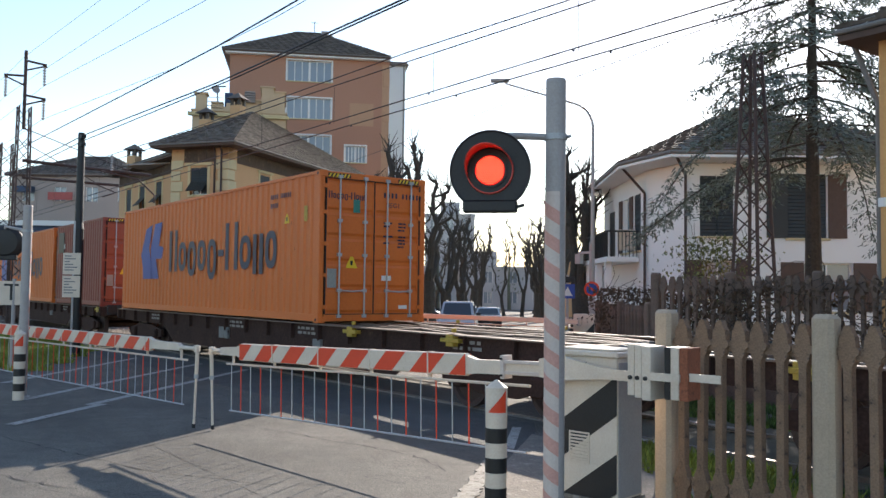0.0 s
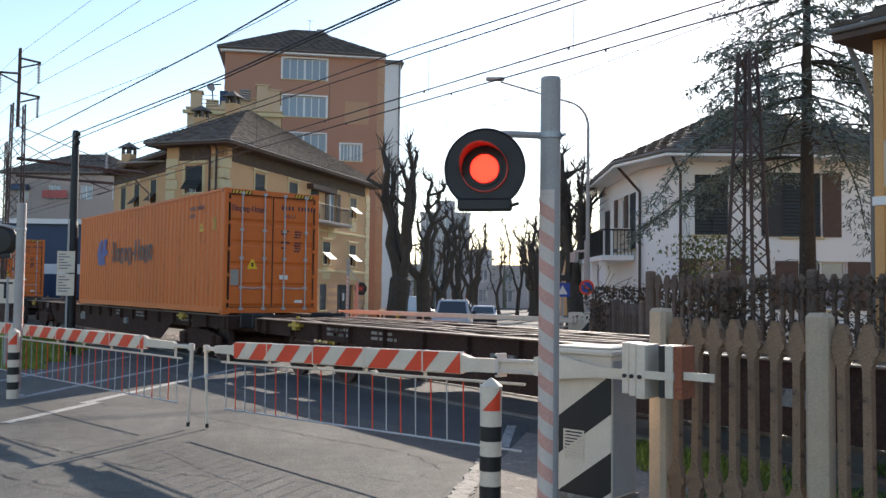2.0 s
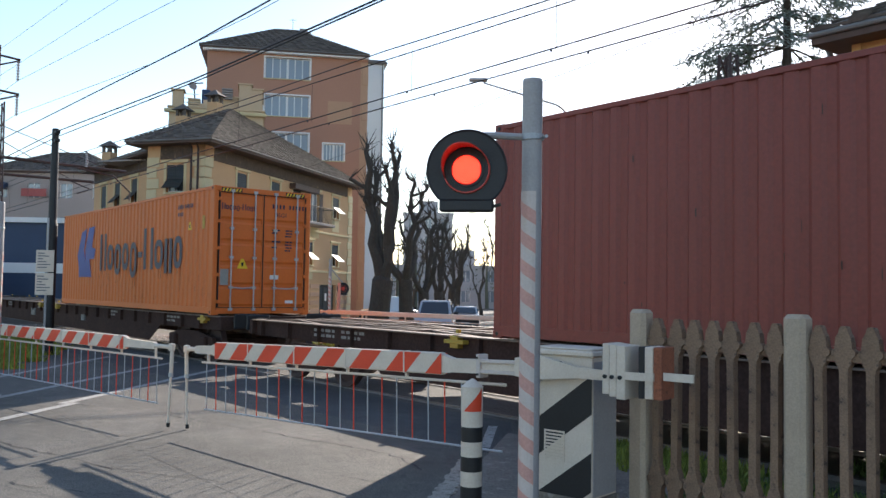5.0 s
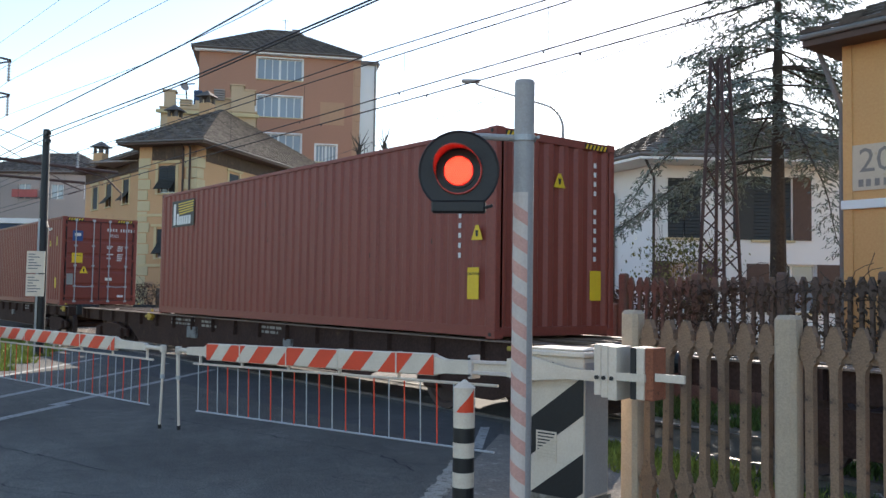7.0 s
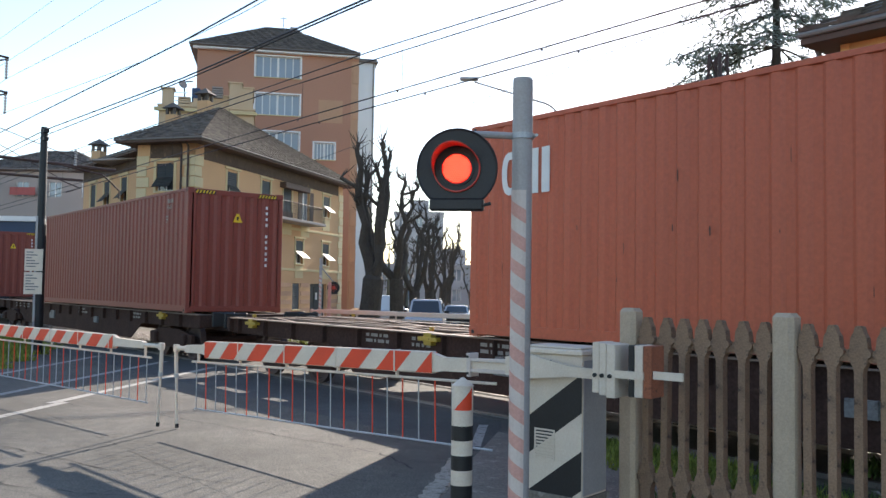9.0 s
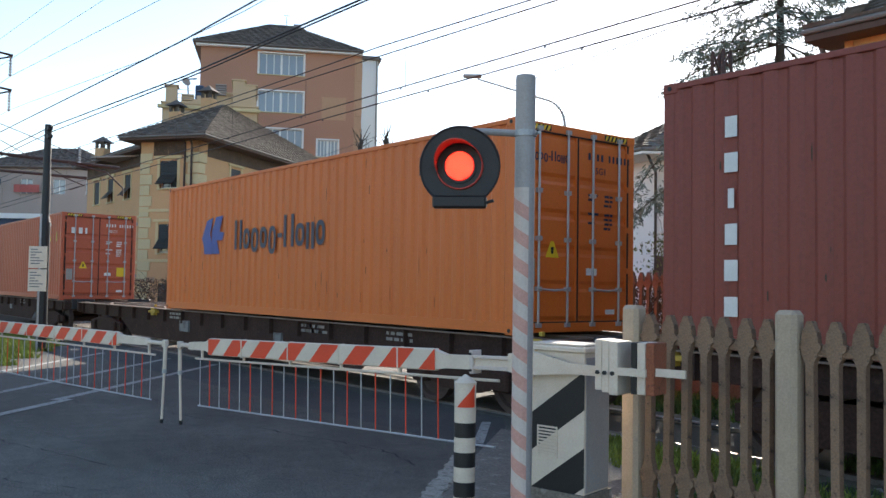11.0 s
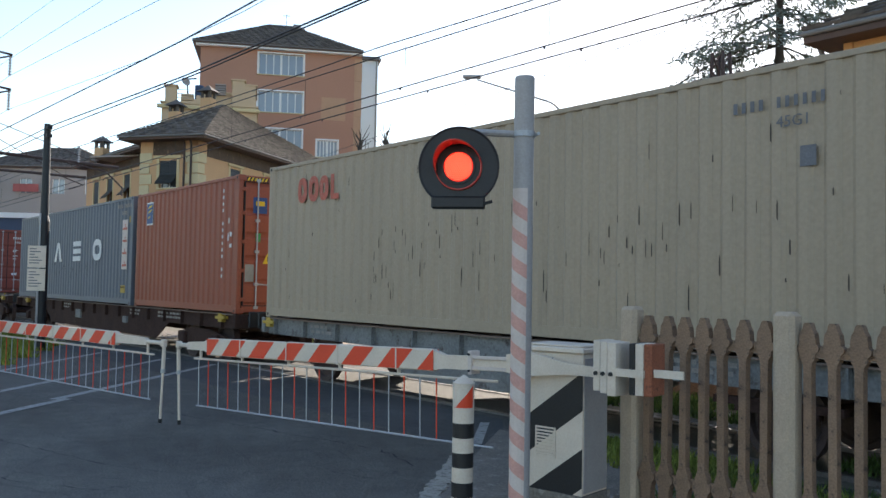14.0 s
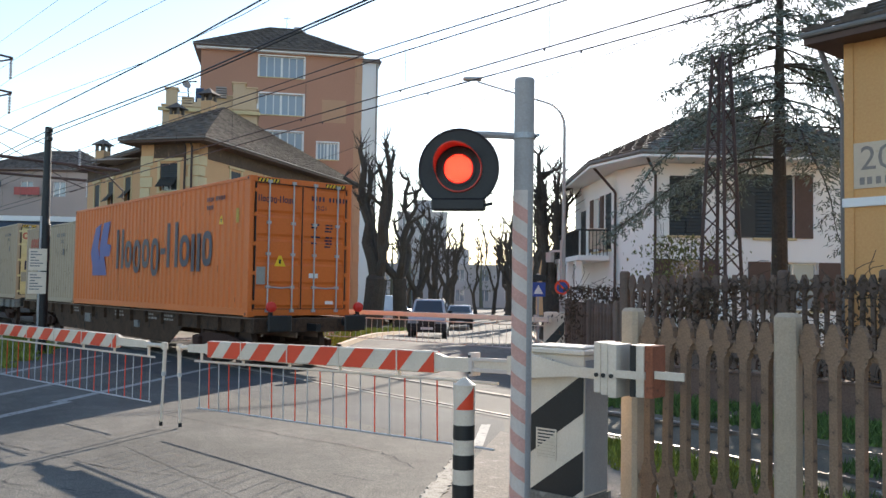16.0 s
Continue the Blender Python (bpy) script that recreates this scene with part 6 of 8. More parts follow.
for pts in (((-12.0, 2.2), (-13.4, 3.7)), ((-14.5, 2.8), (-19.4, 7.5)), ((-13.4, 3.5), (-17.5, 7.8)), ((-17.2, 3.0), (-21.6, 6.7))):
    mark("road_line", pts, 0.16, "worn white painted road line")
mark("road_line", ((-7.3, 6.4), (-8.4, 7.5)), 0.12, "worn white painted road line")
mark("road_line", ((-28.0, 18.4), (-24.0, 18.6)), 0.3, "white stop line beyond the track")
mark("road_line", ((-27.3, 18.8), (-60.0, 48.0)), 0.14, "white centre line of the far street")
ribbon("pavement", M["roughstone"], (((-4.6, 3.2), (-7.9, 7.3)), ((-1.6, 3.2), (-3.6, 7.3))), 0.005, "rough broken concrete apron round the machine box", "pavement", n=8)


def broken_kerb(x0, y0, x1, y1, width, label):
    """A flush kerb of worn concrete with ragged edges."""
    rnd = random.Random(31)
    d = Vector((x1 - x0, y1 - y0, 0))
    n = Vector((-d.y, d.x, 0)).normalized()
    bm = bmesh.new()
    prev = None
    for k in range(41):
        p = Vector((x0, y0, 0)) + d * k / 40
        a, b = p - n * width * rnd.uniform(0.3, 0.55), p + n * width * rnd.uniform(0.3, 0.55)
        row = [bm.verts.new((q.x, q.y, z)) for q, z in ((a, 0.001), (a, 0.014), (b, 0.014), (b, 0.001))]
        if prev:
            for i in range(3):
                bm.faces.new((prev[i], row[i], row[i + 1], prev[i + 1]))
        prev = row
    bmesh.ops.recalc_face_normals(bm, faces=bm.faces[:])
    tagged(part("kerb", bm, M["palekerb"]), label, "kerb", kind="structure")


M["palekerb"] = mat("worn_pale_concrete", (0.36, 0.33, 0.28), 0.95, vary=0.35, scale=6, fine=60, bump=0.8, stain=(0.15, 0.135, 0.11), stain_at=0.52)
broken_kerb(-5.3, 4.05, -6.9, 5.85, 0.2, "worn pale kerb with broken edges by the bollard")
for side in (-1, 1):
    y = TRACK_Y + side * (0.7525 - 0.036 - 0.035)
    mark("flangeway", ((-26.0, y), (-6.2, y)), 0.065, "dark groove beside the rail in the crossing", "rubber", 0.0075)
    y = TRACK_Y + side * (0.7525 + 0.036 + 0.07)
    mark("rail_edge", ((-25.0, y), (-6.6, y)), 0.12, "pale worn concrete edge along the rail", "palekerb", 0.0085)
for side, edge, out in (("kerb_left", left_edge, -0.25), ("kerb_right", right_edge, 0.25)):
    bm = bmesh.new()
    prev = None
    for k in range(41):
        y = 13.2 + k * 1.6
        x = edge(y)
        z = fall(x, y)
        row = [bm.verts.new(p) for p in ((x, y, z - 0.05), (x, y, z + 0.13), (x + out, y, z + 0.13), (x + out, y, z - 0.05))]
        if prev:
            for i in range(3):
                bm.faces.new((prev[i], row[i], row[i + 1], prev[i + 1]))
        prev = row
    bmesh.ops.recalc_face_normals(bm, faces=bm.faces[:])
    tagged(part(side, bm, M["palepost"]), "grey stone kerb along the street", "kerb", kind="structure")


def crack(pts, label="thin dark crack in the asphalt", w=0.012, seed=1):
    rnd = random.Random(seed)
    bm = bmesh.new()
    line = []
    for a, b in zip(pts, pts[1:]):
        n = max(2, int(math.dist(a, b) / 0.12))
        for k in range(n):
            u = k / n
            line.append((a[0] + (b[0] - a[0]) * u + rnd.uniform(-0.03, 0.03), a[1] + (b[1] - a[1]) * u + rnd.uniform(-0.03, 0.03)))
    prev = None
    for k, (x, y) in enumerate(line):
        ww = w * rnd.uniform(0.3, 1.2)
        row = [bm.verts.new((x - ww * 0.6, y - ww, 0.0045)), bm.verts.new((x + ww * 0.6, y + ww, 0.0045))]
        if prev:
            bm.faces.new((prev[0], row[0], row[1], prev[1]))
        prev = row
    bmesh.ops.recalc_face_normals(bm, faces=bm.faces[:])
    tagged(part("road_crack", bm, M["rubber"]), label, "crack", kind="structure")


for i, pts in enumerate((((-12.2, 1.6), (-10.2, 2.2), (-8.4, 2.7), (-7.2, 3.4), (-6.7, 4.1)), ((-8.4, 2.7), (-7.9, 3.6)), ((-7.0, 4.3), (-6.4, 4.5)), ((-11.4, 4.4), (-9.3, 4.9), (-7.6, 5.3), (-6.6, 5.1)),
                         ((-13.6, 3.6), (-12.8, 3.8)), ((-9.8, 1.2), (-8.0, 1.9), (-7.1, 2.6)))):
    crack(pts, seed=i)
# a smoother resurfaced strip along the rails
M["darkearth"] = mat("damp_dark_earth", (0.04, 0.034, 0.024), 0.95, vary=0.4, scale=2, fine=25, bump=0.8)
# strip between fence and track, much darker than the soil around
ribbon("trackside_earth", M["darkearth"], (((-4.5, 5.95), (16.0, 5.95)), ((-4.0, 7.75), (16.0, 7.75))), 0.012, "very dark earth between fence and track", "ground", n=8)
ribbon("crossing_panel", M["patch"] if "patch" in M else M["asphalt"], (((-24.0, 6.2), (-6.6, 6.2)), ((-26.5, 7.9), (-8.5, 7.9))), 0.004, "darker smooth asphalt strip beside the rails", "road", n=6)


# ---------- grass and low growth ----------
def tufts(name, label, regions, n, tall, seed, material="grass"):
    rnd = random.Random(seed)
    bm = bmesh.new()
    total = sum((r[1] - r[0]) * (r[3] - r[2]) for r in regions)
    for x0, x1, y0, y1 in regions:
        for _ in range(int(n * (x1 - x0) * (y1 - y0) / total)):
            x, y = rnd.uniform(x0, x1), rnd.uniform(y0, y1)
            if noise.noise(Vector((x * 0.9, y * 0.9, seed))) < -0.25:
                continue
            z = fall(x, y) - 0.03
            h = tall * rnd.uniform(0.35, 1.0)
            a = rnd.uniform(0, math.tau)
            dx, dy = math.cos(a) * 0.02, math.sin(a) * 0.02
            lx, ly = rnd.uniform(-0.6, 0.6) * h, rnd.uniform(-0.6, 0.6) * h
            bm.faces.new([bm.verts.new(p) for p in ((x - dx, y - dy, z), (x + dx, y + dy, z), (x + lx, y + ly, z + h))])
    return tagged(part(name, bm, M[material]), label, "grass", kind="stuff")


# fresh grass in a brighter copy of the grass colour, sunlight included
M["sunlitgrass"] = mat("spring_grass", (0.2, 0.24, 0.035), 0.8, vary=0.4, scale=1.2, fine=20, bump=0.0, island=0.4)
tufts("grass", "spring grass beside the track, coloured brighter for the sun on it", [(-32, -19.2, 3.5, 4.3), (-34, -20.8, 4.3, 5.1), (-35, -22.6, 5.1, 5.9), (-36, -24.4, 5.9, 6.6)], 19000, 0.22, 3, "sunlitgrass")
tufts("grass", "spring grass and weeds along the track", [(-4.6, 6, 6.0, 7.6), (-9.5, 6, 10.4, 12.3), (-4.4, 5, 8.6, 9.4)], 30000, 0.14, 4, "grass")
tufts("grass", "fresh grass beside the machine box, coloured brighter for the sun on it", [(-6.7, -4.7, 6.7, 7.9), (-4.7, -2.8, 6.0, 7.3)], 5200, 0.15, 14, "sunlitgrass")


def verge_left():
    rnd = random.Random(9)
    bm = bmesh.new()
    for _ in range(9000):
        y = rnd.uniform(13.0, 34.0)
        x = left_edge(y) - 0.3 - abs(rnd.gauss(0, 1.0))
        z = fall(x, y)
        h = 0.3 * rnd.uniform(0.3, 1.0)
        a = rnd.uniform(0, math.tau)
        bm.faces.new([bm.verts.new(p) for p in ((x - 0.03 * math.cos(a), y - 0.03 * math.sin(a), z), (x + 0.03 * math.cos(a), y + 0.03 * math.sin(a), z), (x + rnd.uniform(-0.15, 0.15), y + rnd.uniform(-0.15, 0.15), z + h))])
    tagged(part("grass_verge", bm, M["sunlitgrass"]), "green grass verge under the trees", "grass", kind="stuff")


verge_left()

M["gravel"] = mat("pale_gravel", (0.36, 0.33, 0.3), 0.9, vary=0.2, scale=6, island=0.4)


def gravel(name, label, regions, n, size, seed):
    rnd = random.Random(seed)
    bm = bmesh.new()
    for x0, x1, y0, y1, z0 in regions:
        for _ in range(n):
            x, y, s = rnd.uniform(x0, x1), rnd.uniform(y0, y1), size * rnd.uniform(0.5, 1.3)
            p = [Vector((rnd.uniform(-1, 1), rnd.uniform(-1, 1), rnd.uniform(-0.3, 1))) * s for _ in range(4)]
            v = [bm.verts.new((x + q.x, y + q.y, z0 + q.z * 0.7)) for q in p]
            for q in ((0, 1, 2), (0, 2, 3), (0, 3, 1), (1, 3, 2)):
                bm.faces.new([v[i] for i in q])
    tagged(part(name, bm, M["gravel"]), label, "gravel", kind="stuff")


gravel("ballast_stones", "loose grey ballast stones by the rails", [(-3.6, 7, 7.2, 10.8, 0.0), (-40, -26, 7.0, 11.0, 0.0)], 2600, 0.045, 12)
gravel("loose_stones", "pale broken stones at the fence foot", [(-5.0, -2.2, 5.4, 6.2, 0.0)], 260, 0.05, 13)


def creeper(name, label, x0, y0, x1, y1, z0, z1, n, seed, material="hedge", spread=0.3):
    rnd = random.Random(seed)
    t = thing(name, label, "creeper", pose(0, 0, 0))
    bm = bmesh.new()
    for _ in range(n // 12):
        u = rnd.random()
        p = Vector((x0 + (x1 - x0) * u, y0 + (y1 - y0) * u, z0 + (z1 - z0) * rnd.random() ** 0.6))
        pts = [p]
        d = Vector((rnd.uniform(-1, 1), rnd.uniform(-0.5, 0.5), rnd.uniform(-0.4, 0.8)))
        for k in range(4):
            d = (d + Vector((rnd.uniform(-1, 1), rnd.uniform(-0.6, 0.6), rnd.uniform(-0.9, 0.6))) * 0.6).normalized()
            pts.append(pts[-1] + d * rnd.uniform(0.08, 0.2))
        pipe(bm, pts, 0.006, seg=3)
    tagged(part("twig_tangle", bm, M["bark"], t), kind="stuff")
    bm = bmesh.new()
    for _ in range(n):
        u = rnd.random()
        p = Vector((x0 + (x1 - x0) * u + rnd.gauss(0, spread * 0.5), y0 + (y1 - y0) * u + rnd.gauss(0, spread * 0.4), z0 + (z1 - z0) * rnd.random() ** 0.7))
        q = Euler((rnd.uniform(0, 6), rnd.uniform(0, 6), rnd.uniform(0, 6))).to_matrix()
        s = rnd.uniform(0.03, 0.07)
        bm.faces.new([bm.verts.new(p + q @ Vector(w)) for w in ((-s, 0, 0), (0, -s * 0.5, 0), (s, 0, 0), (0, s * 0.5, 0))])
    tagged(part("dry_foliage", bm, M[material], t), kind="stuff")
    return t


creeper("creeper", "dry brown creeper over the dark fence", -13.4, 14.35, -8.2, 12.4, 0.3, 1.85, 2600, 21)
creeper("creeper", "dry brown creeper tangled on the far fence", -9.2, 12.3, -3.0, 12.5, 0.5, 2.0, 1800, 22)
creeper("hedge", "dense dark brown hedge behind the far fence", -8.6, 12.95, 2.0, 13.2, 0.1, 1.3, 4200, 25, spread=0.5)
creeper("hedge", "dark shrub with small pale flowers by the yellow house", -40.5, 13.5, -37.0, 14.8, -0.2, 1.9, 2200, 23, spread=1.0)
creeper("shrub", "light green shrub before the white villa", -13.0, 17.0, -12.0, 17.8, 0.2, 3.1, 1800, 24, material="olive", spread=0.9) if "olive" in M else None


# ---------- trees ----------
def pollard(x, y, height, seed, girth=0.45, limbs=5, spread=1.0, label="bare pollarded plane tree with knuckled limbs and short shoots"):
    rnd = random.Random(seed)
    t = thing("street_tree", label, "tree", pose(x, y, fall(x, y) - 0.03), "pollarded street trees")
    bm = bmesh.new()
    fork = height * rnd.uniform(0.24, 0.32)
    lean = Vector((rnd.uniform(-0.3, 0.3), rnd.uniform(-0.3, 0.3), fork))
    pipe(bm, [(0, 0, 0), (0.05, 0, 0.4), lean * 0.6, lean, lean + Vector((0, 0, 0.3))], [girth * 1.35, girth * 1.02, girth * 0.92, girth * 0.95, girth * 0.6], 12)
    part("trunk", bm, M["bark"], t)
    shoots = bmesh.new()
    for i in range(limbs):
        a = math.tau * i / limbs + rnd.uniform(-0.5, 0.5)
        out = rnd.uniform(0.5, 1.25) * spread
        top = height * rnd.uniform(0.72, 0.95)
        p = lean + Vector((0, 0, -0.1))
        pts, rs = [p], [girth * 0.62]
        n = 7
        for k in range(1, n + 1):
            u = k / n
            p = Vector((lean.x + math.cos(a) * out * 1.5 * u ** 0.55 + rnd.uniform(-0.16, 0.16), lean.y + math.sin(a) * out * 1.5 * u ** 0.55 + rnd.uniform(-0.16, 0.16), fork + (top - fork) * u))
            pts.append(p)
            rs.append(girth * (0.5 - 0.3 * u) * rnd.uniform(0.85, 1.3))
        limbs_bm = bmesh.new()
        pipe(limbs_bm, pts, rs, 8)
        # side stubs with shoots
        heads = [pts[-1]] + [pts[k] for k in (4, 5, 6)]
        for h in list(heads):
            if rnd.random() < 0.8:
                d = Vector((rnd.uniform(-1, 1), rnd.uniform(-1, 1), rnd.uniform(0.3, 1.2))).normalized() * rnd.uniform(0.4, 1.1)
                pipe(limbs_bm, [h, h + d * 0.5 + Vector((0, 0, -0.05)), h + d], [girth * 0.22, girth * 0.15, girth * 0.2], 6)
                heads.append(h + d)
        part("limb", limbs_bm, M["bark"], t)
        for h in heads:
            for _ in range(rnd.randint(5, 9)):
                d = Vector((rnd.gauss(0, 0.5), rnd.gauss(0, 0.5), rnd.uniform(0.4, 1.2))).normalized() * rnd.uniform(0.35, 1.1)
                mid = h + d * 0.5 + Vector((rnd.uniform(-0.06, 0.06), rnd.uniform(-0.06, 0.06), 0))
                pipe(shoots, [h, mid, h + d], [0.03, 0.02, 0.008], 4)
    tagged(part("shoot_growth", shoots, M["bark"], t), kind="stuff")
    return t


pollard(-34.8, 23.4, 10.4, 1, 0.55, 4)
pollard(-39.6, 28.6, 9.4, 2, 0.42, 3)
pollard(-45.6, 34.4, 8.6, 3, 0.38, 3)
pollard(-52.0, 40.8, 8.6, 4, 0.36, 3)
pollard(-60.5, 48.5, 8.6, 5, 0.36, 3)
pollard(-70.0, 57.0, 8.8, 6, 0.36, 3)
pollard(-26.6, 27.5, 9.0, 7, 0.4, 5, 0.55)
pollard(-29.6, 30.2, 8.4, 17, 0.38, 4, 0.6)
pollard(-42.5, 41.6, 8.6, 8, 0.45, 6)
pollard(-52.0, 49.5, 8.4, 9, 0.42, 5)
pollard(-62.0, 58.0, 8.4, 10, 0.42, 5)
pollard(-74.0, 69.0, 8.6, 11, 0.42, 5)


for k, (x, y, h) in enumerate(((-62.6, 49.8, 7.0), (-68.1, 55.7, 7.6), (-63.6, 54.9, 8.0), (-52.0, 46.8, 8.4), (-62.9, 46.1, 8.0))):
    pollard(x, y, h, 30 + k, 0.17, 3, 0.7, "slim bare pollarded tree far down the street")


def far_woods():
    """Bare and budding trees far down the street."""
    rnd = random.Random(77)
    bm = bmesh.new()
    for i in range(46):
        x = rnd.uniform(-150, -88)
        y = -x * 0.62 + rnd.uniform(-4, 34)
        h = rnd.uniform(5, 9)
        base = -0.7
        pipe(bm, [(x, y, base), (x + rnd.uniform(-0.3, 0.3), y, base + h * 0.5), (x, y, base + h)], [0.3, 0.2, 0.05], 5)
        for _ in range(130):
            u = rnd.uniform(0.3, 1.0)
            r = h * 0.3 * math.sqrt(max(0.05, 1 - (u - 0.5) ** 2 * 3))
            p = Vector((x + rnd.gauss(0, r * 0.6), y + rnd.gauss(0, r * 0.6), base + h * u))
            q = Euler((rnd.uniform(0, 6), rnd.uniform(0, 6), rnd.uniform(0, 6))).to_matrix()
            s = rnd.uniform(0.12, 0.35)
            bm.faces.new([bm.verts.new(p + q @ Vector(w)) for w in ((-s, 0, 0), (0, -s * 0.35, 0), (s, 0, 0), (0, s * 0.35, 0))])
    tagged(part("far_trees", bm, M["farleaf"]), "hazy grey-green trees at the end of the street", "trees", kind="stuff")


# leaf colour greyed to carry the distance haze
M["farleaf"] = mat("hazy_foliage", (0.13, 0.14, 0.1), 0.9, vary=0.3, scale=0.5, bump=0.0, island=0.3)
far_woods()


def cedar(x, y, base, height, seed=5):
    rnd = random.Random(seed)
    t = thing("cedar_tree", "tall dark blue-green cedar with level drooping branches", "tree", pose(x, y, base))
    bm = bmesh.new()
    pipe(bm, [(0, 0, 0), (0.03, 0, 2), (0, 0.05, 5), (0.05, 0, 9), (0, 0, height)], [0.24, 0.21, 0.16, 0.09, 0.02], 12)
    part("trunk", bm, M["bark"], t)
    wood, leaf = bmesh.new(), bmesh.new()

    def spray(p, d, n, size):
        for _ in range(n):
            q = p + Vector((rnd.gauss(0, 0.08), rnd.gauss(0, 0.08), rnd.gauss(-0.03, 0.06)))
            w = (d + Vector((rnd.uniform(-1, 1), rnd.uniform(-1, 1), rnd.uniform(-0.7, 0.5)))).normalized() * size * rnd.uniform(0.6, 1.3)
            s = w.orthogonal().normalized() * 0.012
            leaf.faces.new([leaf.verts.new(v) for v in (q - s, q + w * 0.5 - s * 1.5, q + w, q + w * 0.5 + s * 1.5, q + s)])
    z = 5.2
    while z < height - 0.5:
        for k in range(6 if z > 6.6 else 3):
            a = rnd.uniform(0, math.tau)
            length = (2.2 + 0.95 * min(3.0, max(0.0, 9.2 - z))) * rnd.uniform(0.55, 1.05) * (1.0 if z < height - 2 else 0.6)
            p, d = Vector((0, 0, z)), Vector((math.cos(a), math.sin(a), rnd.uniform(-0.2, 0.25)))
            n = max(4, int(length / 0.35))
            pts = [p]
            for i in range(n):
                u = i / n
                d = (d + Vector((rnd.uniform(-0.18, 0.18), rnd.uniform(-0.18, 0.18), -0.11 + 0.1 * u))).normalized()
                p = p + d * (length / n)
                pts.append(p)
                if u > 0.12:
                    side = Vector((-d.y, d.x, 0)).normalized()
                    for s in (-1, 1):
                        ln = rnd.uniform(0.3, 0.95) * (1 - u * 0.5)
                        e = p + (side * s + d * 0.7 + Vector((0, 0, rnd.uniform(-0.35, 0.05)))).normalized() * ln
                        pipe(wood, [p, (p + e) / 2, e], [0.008, 0.006, 0.003], 3)
                        m = max(2, int(ln / 0.13))
                        for j in range(1, m + 1):
                            spray(p.lerp(e, j / m), (e - p).normalized(), 8, 0.15)
                    spray(p, d, 4, 0.16)
            pipe(wood, pts, [0.024 * (1 - 0.8 * i / len(pts)) + 0.006 for i in range(len(pts))], 5)
        z += rnd.uniform(0.34, 0.52)
    tagged(part("branchwork", wood, M["bark"], t), kind="stuff")
    tagged(part("needle_mass", leaf, M["needles"], t), kind="stuff")
    return t


cedar(-11.4, 19.75, -0.1, 13.0)


# ---------- masts, wires, street furniture ----------
def lattice(parent, x, y, z0, z1, w0, w1, n, r=0.022, name="lattice"):
    legs = []
    for sx, sy in ((-1, -1), (1, -1), (1, 1), (-1, 1)):
        a, b = Vector((x + sx * w0 / 2, y + sy * w0 / 2, z0)), Vector((x + sx * w1 / 2, y + sy * w1 / 2, z1))
        legs.append((a, b))
        part("leg", tubes((a, b, r * 1.5), seg=6), M["ironmast"], parent)
    for k in range(n):
        for i in range(4):
            a, b = legs[i], legs[(i + 1) % 4]
            u, v = k / n, (k + 1) / n
            p, q = (a[0].lerp(a[1], u), b[0].lerp(b[1], v)) if k % 2 else (b[0].lerp(b[1], u), a[0].lerp(a[1], v))
            part("brace", tubes((p, q, r * 0.7), seg=4), M["ironmast"], parent)


def insulator(parent, p, q, seg=6):
    p, q = Vector(p), Vector(q)
    bm = bmesh.new()
    d = q - p
    for k in range(7):
        a = p + d * (k + 0.2) / 7
        tube(bm, a, a + d * 0.6 / 7, 0.065, 0.03, 10)
    tube(bm, p, q, 0.015, seg=6)
    return part("insulator", bm, M["insul"], parent, "ribbed pale insulator")


M["insul"] = mat("glazed_insulator", (0.4, 0.38, 0.36), 0.25, vary=0.1, scale=8, bump=0.0)


def line_mast(x, y, z1, w0, w1, label, top=True):
    m = thing("lattice_mast", label, "mast", pose(0, 0, 0), "railway masts")
    lattice(m, x, y, -0.05, z1, w0, w1, 16)
    if top:
        part("top_pole", tubes((Vector((x, y, z1 - 0.8)), Vector((x, y, z1 + 2.0)), 0.06)), M["ironmast"], m)
        for z, s in ((z1 + 1.65, 1), (z1 + 1.1, -1), (z1 + 0.42, 1)):
            part("cross_arm", tubes((Vector((x, y, z)), Vector((x, y + s * 0.68, z - 0.06)), 0.04), (Vector((x, y, z - 0.35)), Vector((x, y + s * 0.68, z - 0.09)), 0.03)), M["ironmast"], m)
            insulator(m, (x, y + s * 0.62, z - 0.12), (x, y + s * 0.62, z - 0.83))
        # long track cantilevers
        arm = part("cantilever", tubes((Vector((x, y, 6.15)), Vector((x + 0.6, 10.4, 5.95)), 0.06), (Vector((x, y, 5.55)), Vector((x + 0.4, 9.3, 5.5)), 0.05)), M["ironmast"], m, "horizontal wire support arms")
        insulator(m, (x + 0.5, 9.0, 6.0), (x + 0.5, 9.0, 6.6))
        part("register_arm", pipe(bmesh.new(), [(x + 0.6, 8.6, 5.95), (x + 0.7, 9.9, 5.75), (x + 0.75, 10.5, 5.2), (x + 0.75, 10.5, 4.9)], 0.03), M["ironmast"], m)
        part("register_arm", pipe(bmesh.new(), [(x + 0.4, 8.4, 5.5), (x + 0.5, 9.2, 5.2), (x + 0.5, 8.7, 5.02)], 0.025), M["ironmast"], m)
        part("stay", tubes((Vector((x, y, 7.3)), Vector((x + 0.6, 9.6, 6.05)), 0.015), (Vector((x, y, 6.8)), Vector((x + 0.5, 8.4, 5.55)), 0.015)), M["ironmast"], m)
    return m


line_mast(-32.9, 6.1, 8.05, 0.55, 0.38, "dark iron lattice mast with cross arms and insulators")
line_mast(-37.7, 6.4, 7.4, 0.5, 0.4, "dark iron lattice mast beside the track", top=False)
py = thing("lattice_pylon", "dark iron lattice pylon behind the fence", "mast", pose(0, 0, 0), "railway masts")
